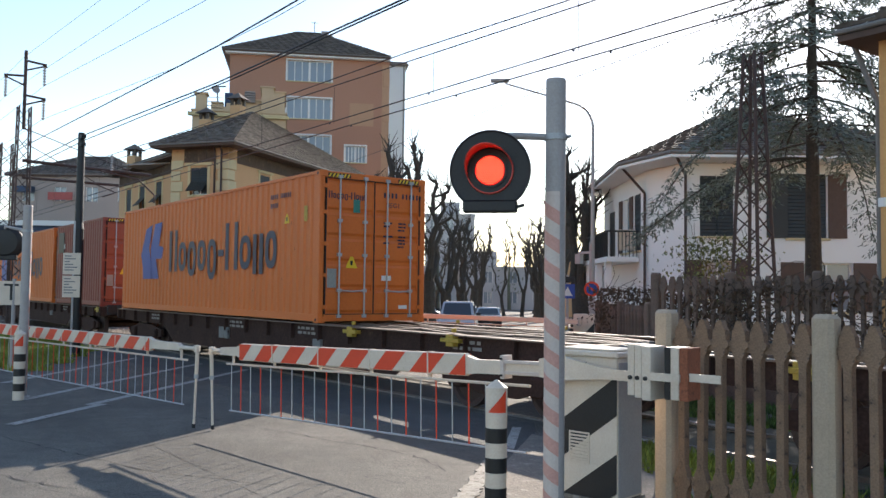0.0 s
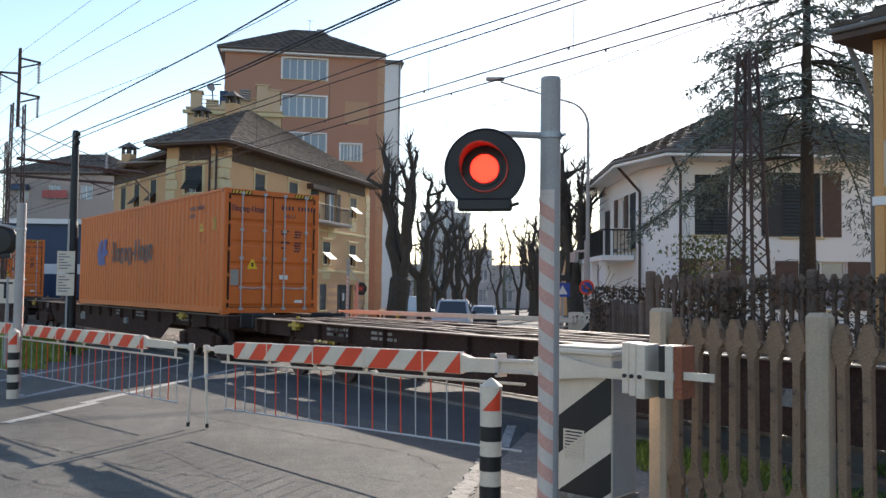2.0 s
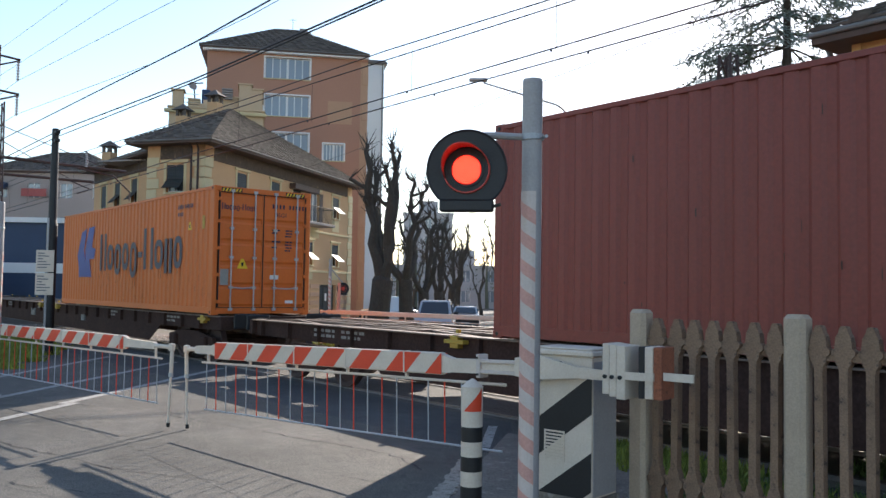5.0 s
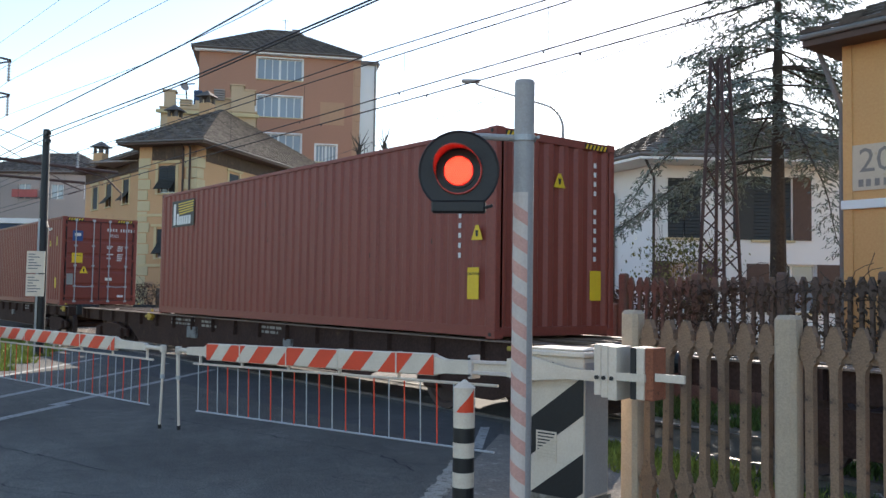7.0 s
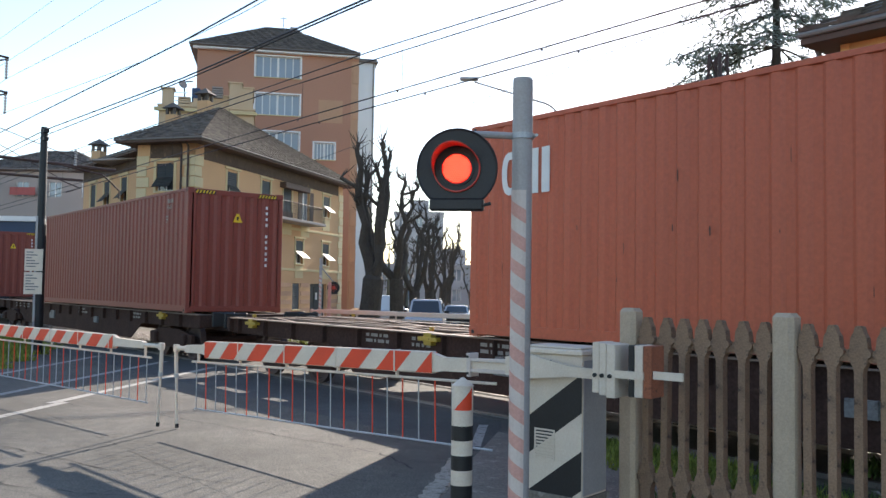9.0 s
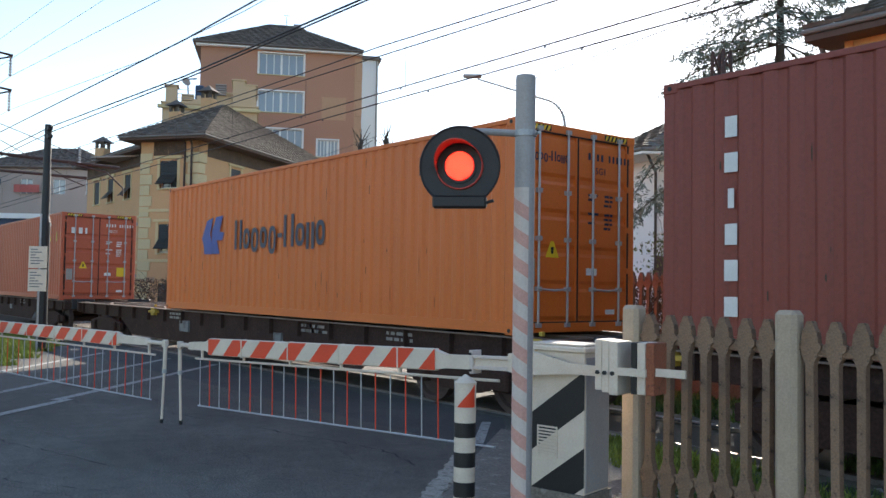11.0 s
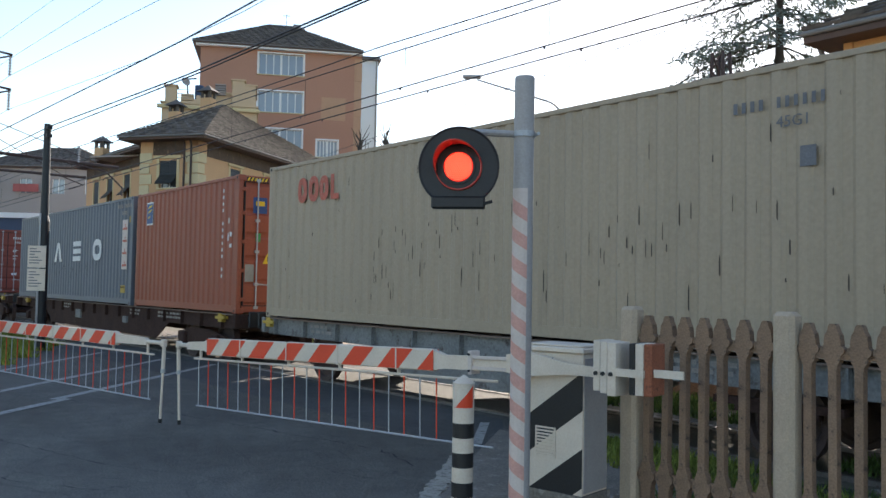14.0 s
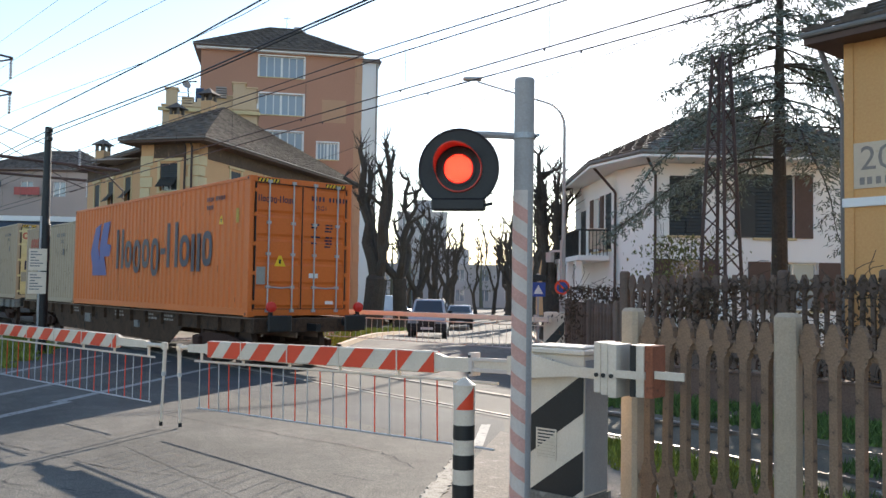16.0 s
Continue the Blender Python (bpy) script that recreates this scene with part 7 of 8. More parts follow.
lattice(py, -9.98, 15.15, 0.0, 6.6, 0.72, 0.24, 18, r=0.024)

tm = thing("tubular_mast", "slim dark green-black steel mast with two notice plates", "mast", pose(-22.9, 5.6, 0), "railway masts")
bm = bmesh.new()
lathe(bm, [(0.13, 0), (0.13, 3.2), (0.1, 3.35), (0.085, 5.6), (0.08, 5.65)], 16)
part("pole", bm, M["darkmetal"], tm)
part("cable_strip", boxes((0.09, 0.12, -0.14, -0.1, 0, 3.4)), M["galv"], tm)
part("wire_clamp", boxes((-0.05, 0.2, -0.06, 0.06, 5.3, 5.38), (-0.05, 0.2, -0.06, 0.06, 5.5, 5.58)), M["darkmetal"], tm)
for z in (1.75, 2.32):
    pl = part("notice_plate", boxes((-0.21, 0.21, -0.012, 0.0, z - 0.27, z + 0.27)), M["whitepaint"], tm, "white notice plate with small print", at=pose(0.1, -0.16, 0, 0, 0, 62))
    for k, w in enumerate((0.16, 0.26, 0.12, 0.2, 0.3, 0.22)):
        part("print_line", boxes((-0.17, -0.17 + w, -0.0135, -0.0122, z + 0.18 - k * 0.07, z + 0.205 - k * 0.07)), M["greyprint"], pl)


def wire(y, z, label, x0=-300.0, x1=60.0, r=0.012, sag=0.0):
    w = thing("overhead_wire", label, "overhead wire", pose(0, 0, 0), "overhead wires")
    pts = []
    for k in range(73):
        x = x0 + (x1 - x0) * k / 72
        u = ((x + 32.9) % 50.0) / 50.0
        pts.append((x, y, z - sag * 4 * u * (1 - u)))
    part("strand", pipe(bmesh.new(), pts, r, 5), M["wire"], w)
    return w


def slung(pts, r, label="dark overhead line along the track"):
    """A line through its supports, straight on beyond the last ones."""
    w = thing("overhead_wire", label, "overhead wire", pose(0, 0, 0), "overhead wires")
    part("strand", pipe(bmesh.new(), pts, r, 5), M["wire"], w)


for y, z, r in ((8.9, 5.3, 0.012), (9.12, 5.2, 0.012)):
    wire(y, z, "dark contact wire over the track", r=r)
slung([(-300, 9.0, 6.7), (-33, 9.0, 6.62), (-26.1, 9.0, 6.43), (-18.2, 9.0, 6.29), (-13.2, 9.0, 6.23), (-8.6, 9.0, 6.08), (10, 9.0, 6.3), (60, 9.0, 6.4)], 0.012, "dark messenger wire over the track")
slung([(-300, 9.1, 6.5), (-33, 9.1, 6.42), (-26.1, 9.1, 6.3), (-18.4, 9.1, 6.2), (-13.0, 9.1, 6.09), (-8.6, 9.1, 6.0), (10, 9.1, 6.2), (60, 9.1, 6.3)], 0.012, "dark messenger wire over the track")
slung([(-300, 5.6, 5.9), (-22.8, 5.6, 5.57), (-14.1, 5.6, 5.27), (-8.4, 5.6, 5.2), (0, 5.6, 5.25), (60, 5.6, 5.5)], 0.014, "thick dark feeder cable on the slim mast")
slung([(-300, 5.6, 5.78), (-22.8, 5.6, 5.43), (-13.6, 5.6, 5.21), (-8.4, 5.6, 5.16), (0, 5.6, 5.22), (60, 5.6, 5.45)], 0.012, "thick dark feeder cable on the slim mast")
slung([(-300, 5.6, 6.5), (-30, 5.6, 6.22), (-14.1, 5.6, 5.91), (-11.2, 5.6, 5.92), (0, 5.6, 6.0), (60, 5.6, 6.3)], 0.014, "thick dark overhead cable along the track")
slung([(-300, 7.5, 14.0), (-40.5, 7.5, 11.75), (-29.3, 7.5, 11.12), (0, 7.5, 9.6), (60, 7.5, 9.0)], 0.007, "thin high line on the lattice mast")
slung([(-300, 5.48, 9.6), (-32.9, 5.48, 8.33), (-29.9, 5.48, 8.22), (-17.6, 5.48, 7.6), (0, 5.48, 7.1), (60, 5.48, 7.3)], 0.005, "thin high line on the lattice mast")
slung([(-300, 6.7, 10.5), (-32.9, 6.7, 8.87), (-17.75, 6.7, 7.89), (0, 6.7, 7.3), (60, 6.7, 7.6)], 0.007, "thin high line on the lattice mast")
slung([(-300, 6.7, 9.0), (-32.9, 6.7, 7.68), (-19.4, 6.7, 6.79), (-14.2, 6.7, 6.65), (0, 6.7, 6.75), (60, 6.7, 7.2)], 0.007, "thin high line on the lattice mast")
for k in range(22):
    x = -70 + k * 3.6
    dr = thing("wire_dropper", "short dropper hanging between overhead wires", "dropper", pose(x, 9.0, 0), "wire droppers")
    part("strand", tubes((Vector((0, 0, 5.28)), Vector((0, 0, 6.08)), 0.005), seg=4), M["wire"], dr)
    part("clip", boxes((-0.012, 0.012, -0.112, -0.088, 5.26, 5.305)), M["darkmetal"], dr)
    part("clip", boxes((0.508, 0.532, 0.108, 0.132, 5.16, 5.2)), M["darkmetal"], dr)
# feeder from the houses across the street
sp = thing("span_wire", "thin cable across the street between houses", "cable", pose(0, 0, 0))
part("strand", pipe(bmesh.new(), [(-54.3, 28.4, 9.6), (-38.96, 23.0, 8.5), (-23.6, 17.6, 7.4), (-8.38, 12.18, 6.32), (7, 6.7, 5.3)], 0.009, 5), M["wire"], sp)


def street_lamp(x, y, h, tx, ty):
    s = thing("street_lamp", "tall grey steel street lamp with curved arm", "street lamp", pose(x, y, fall(x, y)), "street lamps")
    d = Vector((tx, ty, 0)).normalized()
    bm = bmesh.new()
    line = [Vector((0, 0, 0)), Vector((0, 0, h * 0.5)), Vector((0, 0, h - 0.3))]
    for k in range(1, 8):
        a = radians(73) * k / 7
        line.append(d * 0.85 * (1 - math.cos(a)) + Vector((0, 0, h - 0.3 + 0.95 * math.sin(a))))
    line.append(d * 3.3 + Vector((0, 0, h + 1.4)))
    pipe(bm, line, [0.09, 0.075, 0.055] + [0.05 - 0.002 * k for k in range(7)] + [0.03], 10)
    part("pole", bm, M["polegrey"], s)
    m = Matrix.Translation(d * 3.5 + Vector((0, 0, h + 1.5))) @ d.to_track_quat("X", "Z").to_matrix().to_4x4()
    part("lamp_head", box(bmesh.new(), -0.35, 0.35, -0.12, 0.12, -0.06, 0.07, 0.04, m), M["polegrey"], s)
    return s


street_lamp(-22.3, 23.6, 8.6, -0.66, -0.8)
street_lamp(-46.0, 45.5, 8.2, -0.66, -0.8)
street_lamp(-58.0, 45.0, 7.8, 0.6, 0.8)


def round_sign():
    s = thing("no_parking_sign", "round red-edged blue no-parking sign on a post", "road sign", pose(-18.1, 19.1, fall(-18.1, 19.1)))
    part("post", tubes((Vector((0, 0, 0)), Vector((0, 0, 3.4)), 0.06)), M["polegrey"], s)
    m = Matrix.Translation((0.08, -0.06, 1.98)) @ Vector((0.8, -0.6, 0)).to_track_quat("Z", "Y").to_matrix().to_4x4()
    for r, z, mm, n in ((0.23, 0.0, "redpaint", "rim"), (0.165, 0.006, "blue", "face")):
        bm = bmesh.new()
        lathe(bm, [(r, z), (r, z + 0.005)], 28, m)
        part(n, bm, M[mm], s)
    part("slash", box(bmesh.new(), -0.022, 0.022, -0.165, 0.165, 0.012, 0.015, 0, m @ pose(0, 0, 0, 0, 0, 45)), M["redpaint"], s)
    part("camera_arm", boxes((-0.5, 0.05, -0.05, 0.05, 3.05, 3.12), (-0.6, -0.4, -0.08, 0.08, 2.75, 3.05)), M["polegrey"], s)
    p = thing("crossing_sign", "blue square pedestrian crossing sign", "road sign", pose(-19.0, 19.0, fall(-19.0, 19.0)))
    part("post", tubes((Vector((0, 0, 0)), Vector((0, 0, 2.4)), 0.04)), M["polegrey"], p)
    m = Matrix.Translation((0.06, -0.05, 1.9)) @ Vector((0.8, -0.6, 0)).to_track_quat("Z", "Y").to_matrix().to_4x4()
    f = part("face", box(bmesh.new(), -0.22, 0.22, -0.22, 0.22, 0, 0.01, 0, m), M["blue"], p)
    bm = bmesh.new()
    v = [bm.verts.new(m @ Vector(q)) for q in ((-0.15, -0.14, 0.012), (0.15, -0.14, 0.012), (0, 0.14, 0.012))]
    bm.faces.new(v)
    part("triangle", bm, M["whiteprint"], f)
    part("warning_lamp", box(bmesh.new(), -0.22, 0.22, 0.27, 0.45, -0.02, 0.06, 0.02, m), M["black"], p)


round_sign()

ts = thing("letter_board", "white board with black letter T on a post", "railway sign", pose(-19.8, 3.55, 0))
part("post", tubes((Vector((0, 0.05, 0)), Vector((0, 0.05, 1.9)), 0.04)), M["polegrey"], ts)
tb = part("board", boxes((-0.24, 0.24, -0.012, 0.012, 1.35, 1.85)), M["whitepaint"], ts, at=pose(0, 0, 0, 0, 0, 68))
words("T", 0.5, M["black"], tb, pose(0, -0.015, 1.6, 90, 0, 0))

# far barrier
barrier_boom((-21.2, 12.9), (-14.9, 14.3), 1.08, "white barrier boom lowered beyond the track with grille", 0.68, 0.9, striped=False, h=0.06, joints=(1.0, 2.6, 4.2, 5.8), bar_paint="whitepaint")
fm = thing("barrier_machine", "striped machine box of the far barrier", "barrier machine", pose(-14.4, 14.6, 0, 0, 0, 30), "crossing barriers")
part("housing", boxes((0, 0.5, 0, 0.5, 0, 1.25), bevel=0.01), M["whitepaint"], fm)
part("black_stripe", prism(bmesh.new(), [(0, 0.2), (0.5, 0.75), (0.5, 1.05), (0, 0.5)], 0.004, Matrix.Translation((0, -0.005, 0))), M["black"], fm)
part("counterweight", boxes((0.6, 0.95, -0.1, 0.3, 0.85, 1.25), bevel=0.01), M["whitepaint"], fm)
mk = thing("marker_post", "slim red and white marker post on the verge", "marker post", pose(-25.6, 15.6, 0), "")
part("post", tubes((Vector((0, 0, -0.1)), Vector((0.05, 0, 1.95)), 0.09, 0.05)), M["fadedred"], mk)


def car(x, y, turn, paint, label, L=3.9, W=1.66, H=1.6):
    c = thing("car", label, "car", pose(x, y, fall(x, y), 0, 0, turn), "cars")
    bm = bmesh.new()
    w = W / 2
    prof = [(-L / 2, 0.35), (-L / 2, 0.75), (-L / 2 + 0.1, 0.92), (-L / 2 + 1.0, 1.0), (L / 2 - 0.2, 1.0), (L / 2, 0.85), (L / 2, 0.35)]
    prism(bm, prof, W, Matrix.Translation((0, -w, 0)))
    bmesh.ops.bevel(bm, geom=bm.edges[:], offset=0.05, segments=2, affect="EDGES")
    part("body", bm, M[paint], c)
    bm = bmesh.new()
    v = [bm.verts.new(p) for p in ((-L / 2 + 0.95, -w + 0.06, 0.98), (L / 2 - 0.3, -w + 0.06, 0.98), (L / 2 - 0.3, w - 0.06, 0.98), (-L / 2 + 0.95, w - 0.06, 0.98),
                                   (-L / 2 + 1.5, -w + 0.18, H), (L / 2 - 0.5, -w + 0.18, H), (L / 2 - 0.5, w - 0.18, H), (-L / 2 + 1.5, w - 0.18, H))]
    for q in ((4, 5, 6, 7), (0, 1, 5, 4), (1, 2, 6, 5), (2, 3, 7, 6), (3, 0, 4, 7)):
        bm.faces.new([v[i] for i in q])
    bmesh.ops.bevel(bm, geom=bm.edges[:], offset=0.04, segments=2, affect="EDGES")
    part("cabin", bm, M[paint], c)
    bm = bmesh.new()
    v = [bm.verts.new(p) for p in ((-L / 2 + 0.97, -w + 0.18, 1.03), (-L / 2 + 0.97, w - 0.18, 1.03), (-L / 2 + 1.42, w - 0.27, H - 0.08), (-L / 2 + 1.42, -w + 0.27, H - 0.08))]
    bm.faces.new(v)
    bmesh.ops.translate(bm, verts=bm.verts, vec=(-0.02, 0, 0.02))
    part("windscreen", bm, M["glass"], c)
    for s in (-1, 1):
        part("side_window", boxes((-L / 2 + 1.6, L / 2 - 0.7, min(s * (w - 0.07), s * (w - 0.13)), max(s * (w - 0.07), s * (w - 0.13)), 1.08, H - 0.15)), M["glass"], c)
        part("mirror", boxes((-L / 2 + 1.2, -L / 2 + 1.3, min(s * w, s * (w + 0.2)), max(s * w, s * (w + 0.2)), 1.02, 1.2), bevel=0.02), M["rubber"], c)
        part("headlight", boxes((-L / 2 - 0.01, -L / 2 + 0.04, min(s * (w - 0.1), s * (w - 0.42)), max(s * (w - 0.1), s * (w - 0.42)), 0.66, 0.82), bevel=0.01), M["paleglass"], c)
        for xw in (-L / 2 + 0.75, L / 2 - 0.75):
            wh = part("wheel", tubes((Vector((xw, s * (w - 0.2), 0.33)), Vector((xw, s * (w + 0.01), 0.33)), 0.33), seg=20), M["rubber"], c)
            part("rim", tubes((Vector((xw, s * (w + 0.005), 0.33)), Vector((xw, s * (w + 0.02), 0.33)), 0.19), seg=14), M["galv"], wh)
    part("grille", boxes((-L / 2 - 0.012, -L / 2 + 0.02, -w + 0.45, w - 0.45, 0.6, 0.8)), M["black"], c)
    part("lower_cladding", boxes((-L / 2 - 0.03, -L / 2 + 0.25, -w - 0.01, w + 0.01, 0.3, 0.68), bevel=0.03), M["rubber"], c)
    part("bumper", boxes((-L / 2 - 0.06, -L / 2 + 0.1, -w + 0.05, w - 0.05, 0.35, 0.55), bevel=0.03), M["rubber"], c)
    part("number_plate", boxes((-L / 2 - 0.07, -L / 2 - 0.055, -0.26, 0.26, 0.42, 0.52)), M["whiteprint"], c)
    part("roof_rack", boxes((-L / 2 + 1.6, L / 2 - 0.6, -w + 0.25, -w + 0.29, H + 0.01, H + 0.06), (-L / 2 + 1.6, L / 2 - 0.6, w - 0.29, w - 0.25, H + 0.01, H + 0.06)), M["rubber"], c)
    return c


car(-29.9, 23.2, 139, "carwhite", "pale silver off-road car with black bumper at the barrier", 3.7, 1.62, 1.66)
car(-42.0, 35.0, 139, "carwhite", "silver car waiting behind in the street", 4.0, 1.7, 1.45)
car(-50.0, 35.5, -41, "carwhite", "white van parked under the trees", 4.6, 1.9, 1.95)
car(-53.5, 37.0, 20, "carwhite", "pale car parked under the trees", 4.2, 1.7, 1.5)


# ---------- prints and stickers on the containers ----------
M["greensticker"] = mat("green_sticker", (0.05, 0.3, 0.1), 0.6, vary=0.1, bump=0.0)


def swan_logo(c, u, z, w, h, material="blue"):
    """Two slanting blue wedges with a notch, as plain shapes: u is the left end, z the middle."""
    left = [(0.0, -0.05), (0.22, 0.42), (0.5, 0.5), (0.36, 0.05), (0.45, -0.15), (0.55, -0.5), (0.12, -0.5), (0.1, -0.3)]
    right = [(0.44, 0.06), (0.62, 0.5), (0.93, 0.52), (0.8, 0.1), (1.0, 0.06), (0.93, -0.14), (0.68, -0.14), (0.82, -0.5), (0.5, -0.5)]
    for pts in (left, right):
        decal(c, [(x * w, y * h) for x, y in pts], u, z, M[material], "logo_shape")


def ring_decal(c, u, z, w, h, t, material, name="name_ring", face="side"):
    """A flat oval ring, t wide, with its lower left corner at u, z."""
    L = c["span"]
    m = pose(u + w / 2, -HW - 0.003, z + h / 2) if face == "side" else pose(L - 0.0155, u + w / 2, z + h / 2, 0, 0, 90)
    bm = bmesh.new()
    rows = []
    for k in range(16):
        a = math.tau * (k + 0.5) / 16
        rows.append([bm.verts.new(m @ Vector((r * math.copysign(abs(math.cos(a)) ** 0.8, math.cos(a)), 0, q * math.copysign(abs(math.sin(a)) ** 0.8, math.sin(a))))) for r, q in ((w / 2, h / 2), (w / 2 - t, h / 2 - t))])
    for k in range(16):
        p, q = rows[k], rows[(k + 1) % 16]
        bm.faces.new((p[0], p[1], q[1], q[0]))
    bmesh.ops.recalc_face_normals(bm, faces=bm.faces[:])
    return part(name, bm, M[material], c)


def name_blocks(c, u, z, h, material="navy", face="side"):
    """A long maker's name as plain bars and rings, tall and low, some hanging."""
    x = u
    t = 0.15 * h
    rows = (("bars", 0.0, 1.0, 0.55), ("ring", 0.0, 0.7, 0.5), ("ring", -0.12, 0.7, 0.52), ("ring", 0.0, 0.7, 0.5), ("ring", -0.2, 0.7, 0.52), ("bar", 0.3, 0.44, 0.3),
            ("bar", 0.0, 1.0, 0.17), ("gap", 0, 0, 0.1), ("bar", 0.0, 1.0, 0.17), ("ring", 0.0, 0.7, 0.56), ("bars", -0.1, 0.7, 0.46), ("ring", 0.0, 0.74, 0.52))
    for shape, lo, hi, w in rows:
        w *= h
        z0, z1 = z + lo * h, z + hi * h
        bar = lambda x0, x1: decal(c, [(0, 0), (x1 - x0, 0), (x1 - x0, z1 - z0), (0, z1 - z0)], x0, z0, M[material], "name_bar", face)
        if shape == "bar":
            bar(x, x + w)
        elif shape == "bars":
            bar(x, x + t * 1.1)
            bar(x + w - t * 1.1, x + w)
        elif shape == "ring":
            ring_decal(c, x, z0, w, z1 - z0, t, material, face=face)
        x += w + 0.1 * h
    return x


def side_codes(c, material, u=None, triangle=True):
    L = c["span"]
    H = c["tallness"]
    u = L - 2.1 if u is None else u
    printed_bars(c, "side", u, H - 0.42, [[0.045, 0.045, 0.045, 0.045, -0.05, 0.04, 0.04, 0.04, 0.04, 0.04, 0.04], [0.045, 0.045, 0.045, 0.045]], M[material], h=0.095)
    if triangle:
        triangle_sticker(c, "side", L - 1.35, H - 0.95, 0.22)
        plate(c, "side", L - 0.55, H - 0.8, 0.13, 0.3, M["dullyellow"])
        printed_bars(c, "side", L - 0.6, H - 0.74, [[0.09], [0.09]], M["black"], h=0.05)


def door_prints(c, material, code="45G1", logo=None, brand=None):
    H = c["tallness"]
    L = c["span"]
    words(code, 0.14, M[material], c, pose(L - 0.0155, 0.45, H - 0.58, 90, 0, 90))
    printed_bars(c, "door", 0.22, H - 0.43, [[0.045, 0.045, 0.045, 0.045, -0.03, 0.04, 0.04, 0.04, 0.04, 0.04, 0.04]], M[material], h=0.1)
    printed_bars(c, "door", 0.22, H - 0.95, [[0.2, -0.12, 0.1, 0.06], [0.14, -0.18, 0.1, 0.06], [-0.32, 0.1, 0.05], [], [0.22, -0.1, 0.1, 0.06], [-0.32, 0.1, 0.06], [0.14, -0.18, 0.1, 0.05], [-0.32, 0.08, 0.05]], M[material], h=0.035)
    triangle_sticker(c, "door", -0.5, 1.05, 0.26)
    plate(c, "door", -0.95, 0.85, 0.24, 0.36, M["greyplate"], "data_plate", "grey metal data plate")
    plate(c, "door", 0.3, 0.62 + 0.25, 0.22, 0.1, M["whiteprint"])
    plate(c, "door", 0.7, 0.3, 0.2, 0.07, M["whiteprint"])
    if brand:
        name_blocks(c, -1.02, H - 0.52, 0.14, brand, "door")
    if logo:
        plate(c, "door", -0.72, H - 0.62, 0.32, 0.34, M[logo[0]], "badge")
        plate(c, "door", -0.72, H - 0.58, 0.2, 0.1, M[logo[1]], "badge_mark", lift=0.003)


M["greyplate"] = mat("dull_plate", (0.3, 0.32, 0.3), 0.5, 0.3, vary=0.2, scale=6)
M["teal"] = mat("green_badge", (0.03, 0.2, 0.16), 0.5, bump=0.0)
for c in (CA, CC, CN):
    swan_logo(c, 1.7, 1.62, 1.85, 1.5)
    name_blocks(c, 4.02, 1.05, 1.07)
    side_codes(c, "navy", triangle=True)
    door_prints(c, "navy", brand="navy")
name_blocks(Z2, 4.27, 1.05, 1.03)
swan_logo(Z2, 1.7, 1.62, 1.85, 1.5)
door_prints(Z2, "navy", brand="navy")
plate(CA, "door", -0.4, 2.25, 0.15, 0.25, M["teal"], "badge")
for c in (CB, CH):
    swan_logo(c, 2.05, 1.66, 1.15, 0.8)
    name_blocks(c, 3.72, 1.33, 0.61)
    side_codes(c, "navy")
    door_prints(c, "navy", brand="navy")
# short maroon one at the front
plate(Z1, "side", 0.7, 2.25, 0.8, 0.75, M["black"], "badge")
printed_bars(Z1, "side", 0.4, 2.0, [[0.1, 0.1, 0.1, 0.1, 0.1]], M["whiteprint"], h=0.18)
door_prints(Z1, "whiteprint")
# red with yellow door stickers
side_codes(CD, "whiteprint")
plate(CD, "side", CD["span"] - 0.6, 0.72, 0.16, 0.34, M["yellow"])
door_prints(CD, "whiteprint", logo=("bluebadge", "whiteprint"))
plate(CD, "door", -0.72, 1.55, 0.34, 0.32, M["yellow"], "caution_sticker")
words("CAUTION", 0.06, M["black"], CD, pose(CD["span"] - 0.012, -0.72, 1.62, 90, 0, 90))
# badge container, closed end to the rear
badge = plate(CE, "side", 1.35, 2.36, 1.3, 0.62, M["black"], "badge", "black badge with yellow rays and white shape")
for k in range(5):
    m = pose(1.35, -HW - 0.0055, 2.36)
    part("badge_ray", prism(bmesh.new(), [(-0.3 + 0.02 * k, 0.24 - k * 0.06), (0.6, 0.27 - k * 0.055), (0.6, 0.245 - k * 0.055), (-0.3 + 0.02 * k, 0.215 - k * 0.06)], 0.002, m), M["yellow"], badge)
for x0, w, h0 in ((-0.56, 0.14, 0.5), (-0.36, 0.13, 0.26), (-0.21, 0.11, 0.2), (-0.08, 0.11, 0.2), (0.05, 0.11, 0.2), (0.18, 0.12, 0.2), (0.33, 0.13, 0.2)):
    part("badge_shape", boxes((1.35 + x0, 1.35 + x0 + w, -HW - 0.0075, -HW - 0.0055, 2.1, 2.1 + h0)), M["whiteprint"], badge)


def upright_code(c, face, u, z, n, material, h=0.1):
    """A code written downwards, one short bar under another."""
    L = c["span"]
    for k in range(n):
        if k in (4, 11):
            continue
        plate(c, face, u, z - k * h * 1.4, 0.055, h * 0.72, M[material], "print_mark")


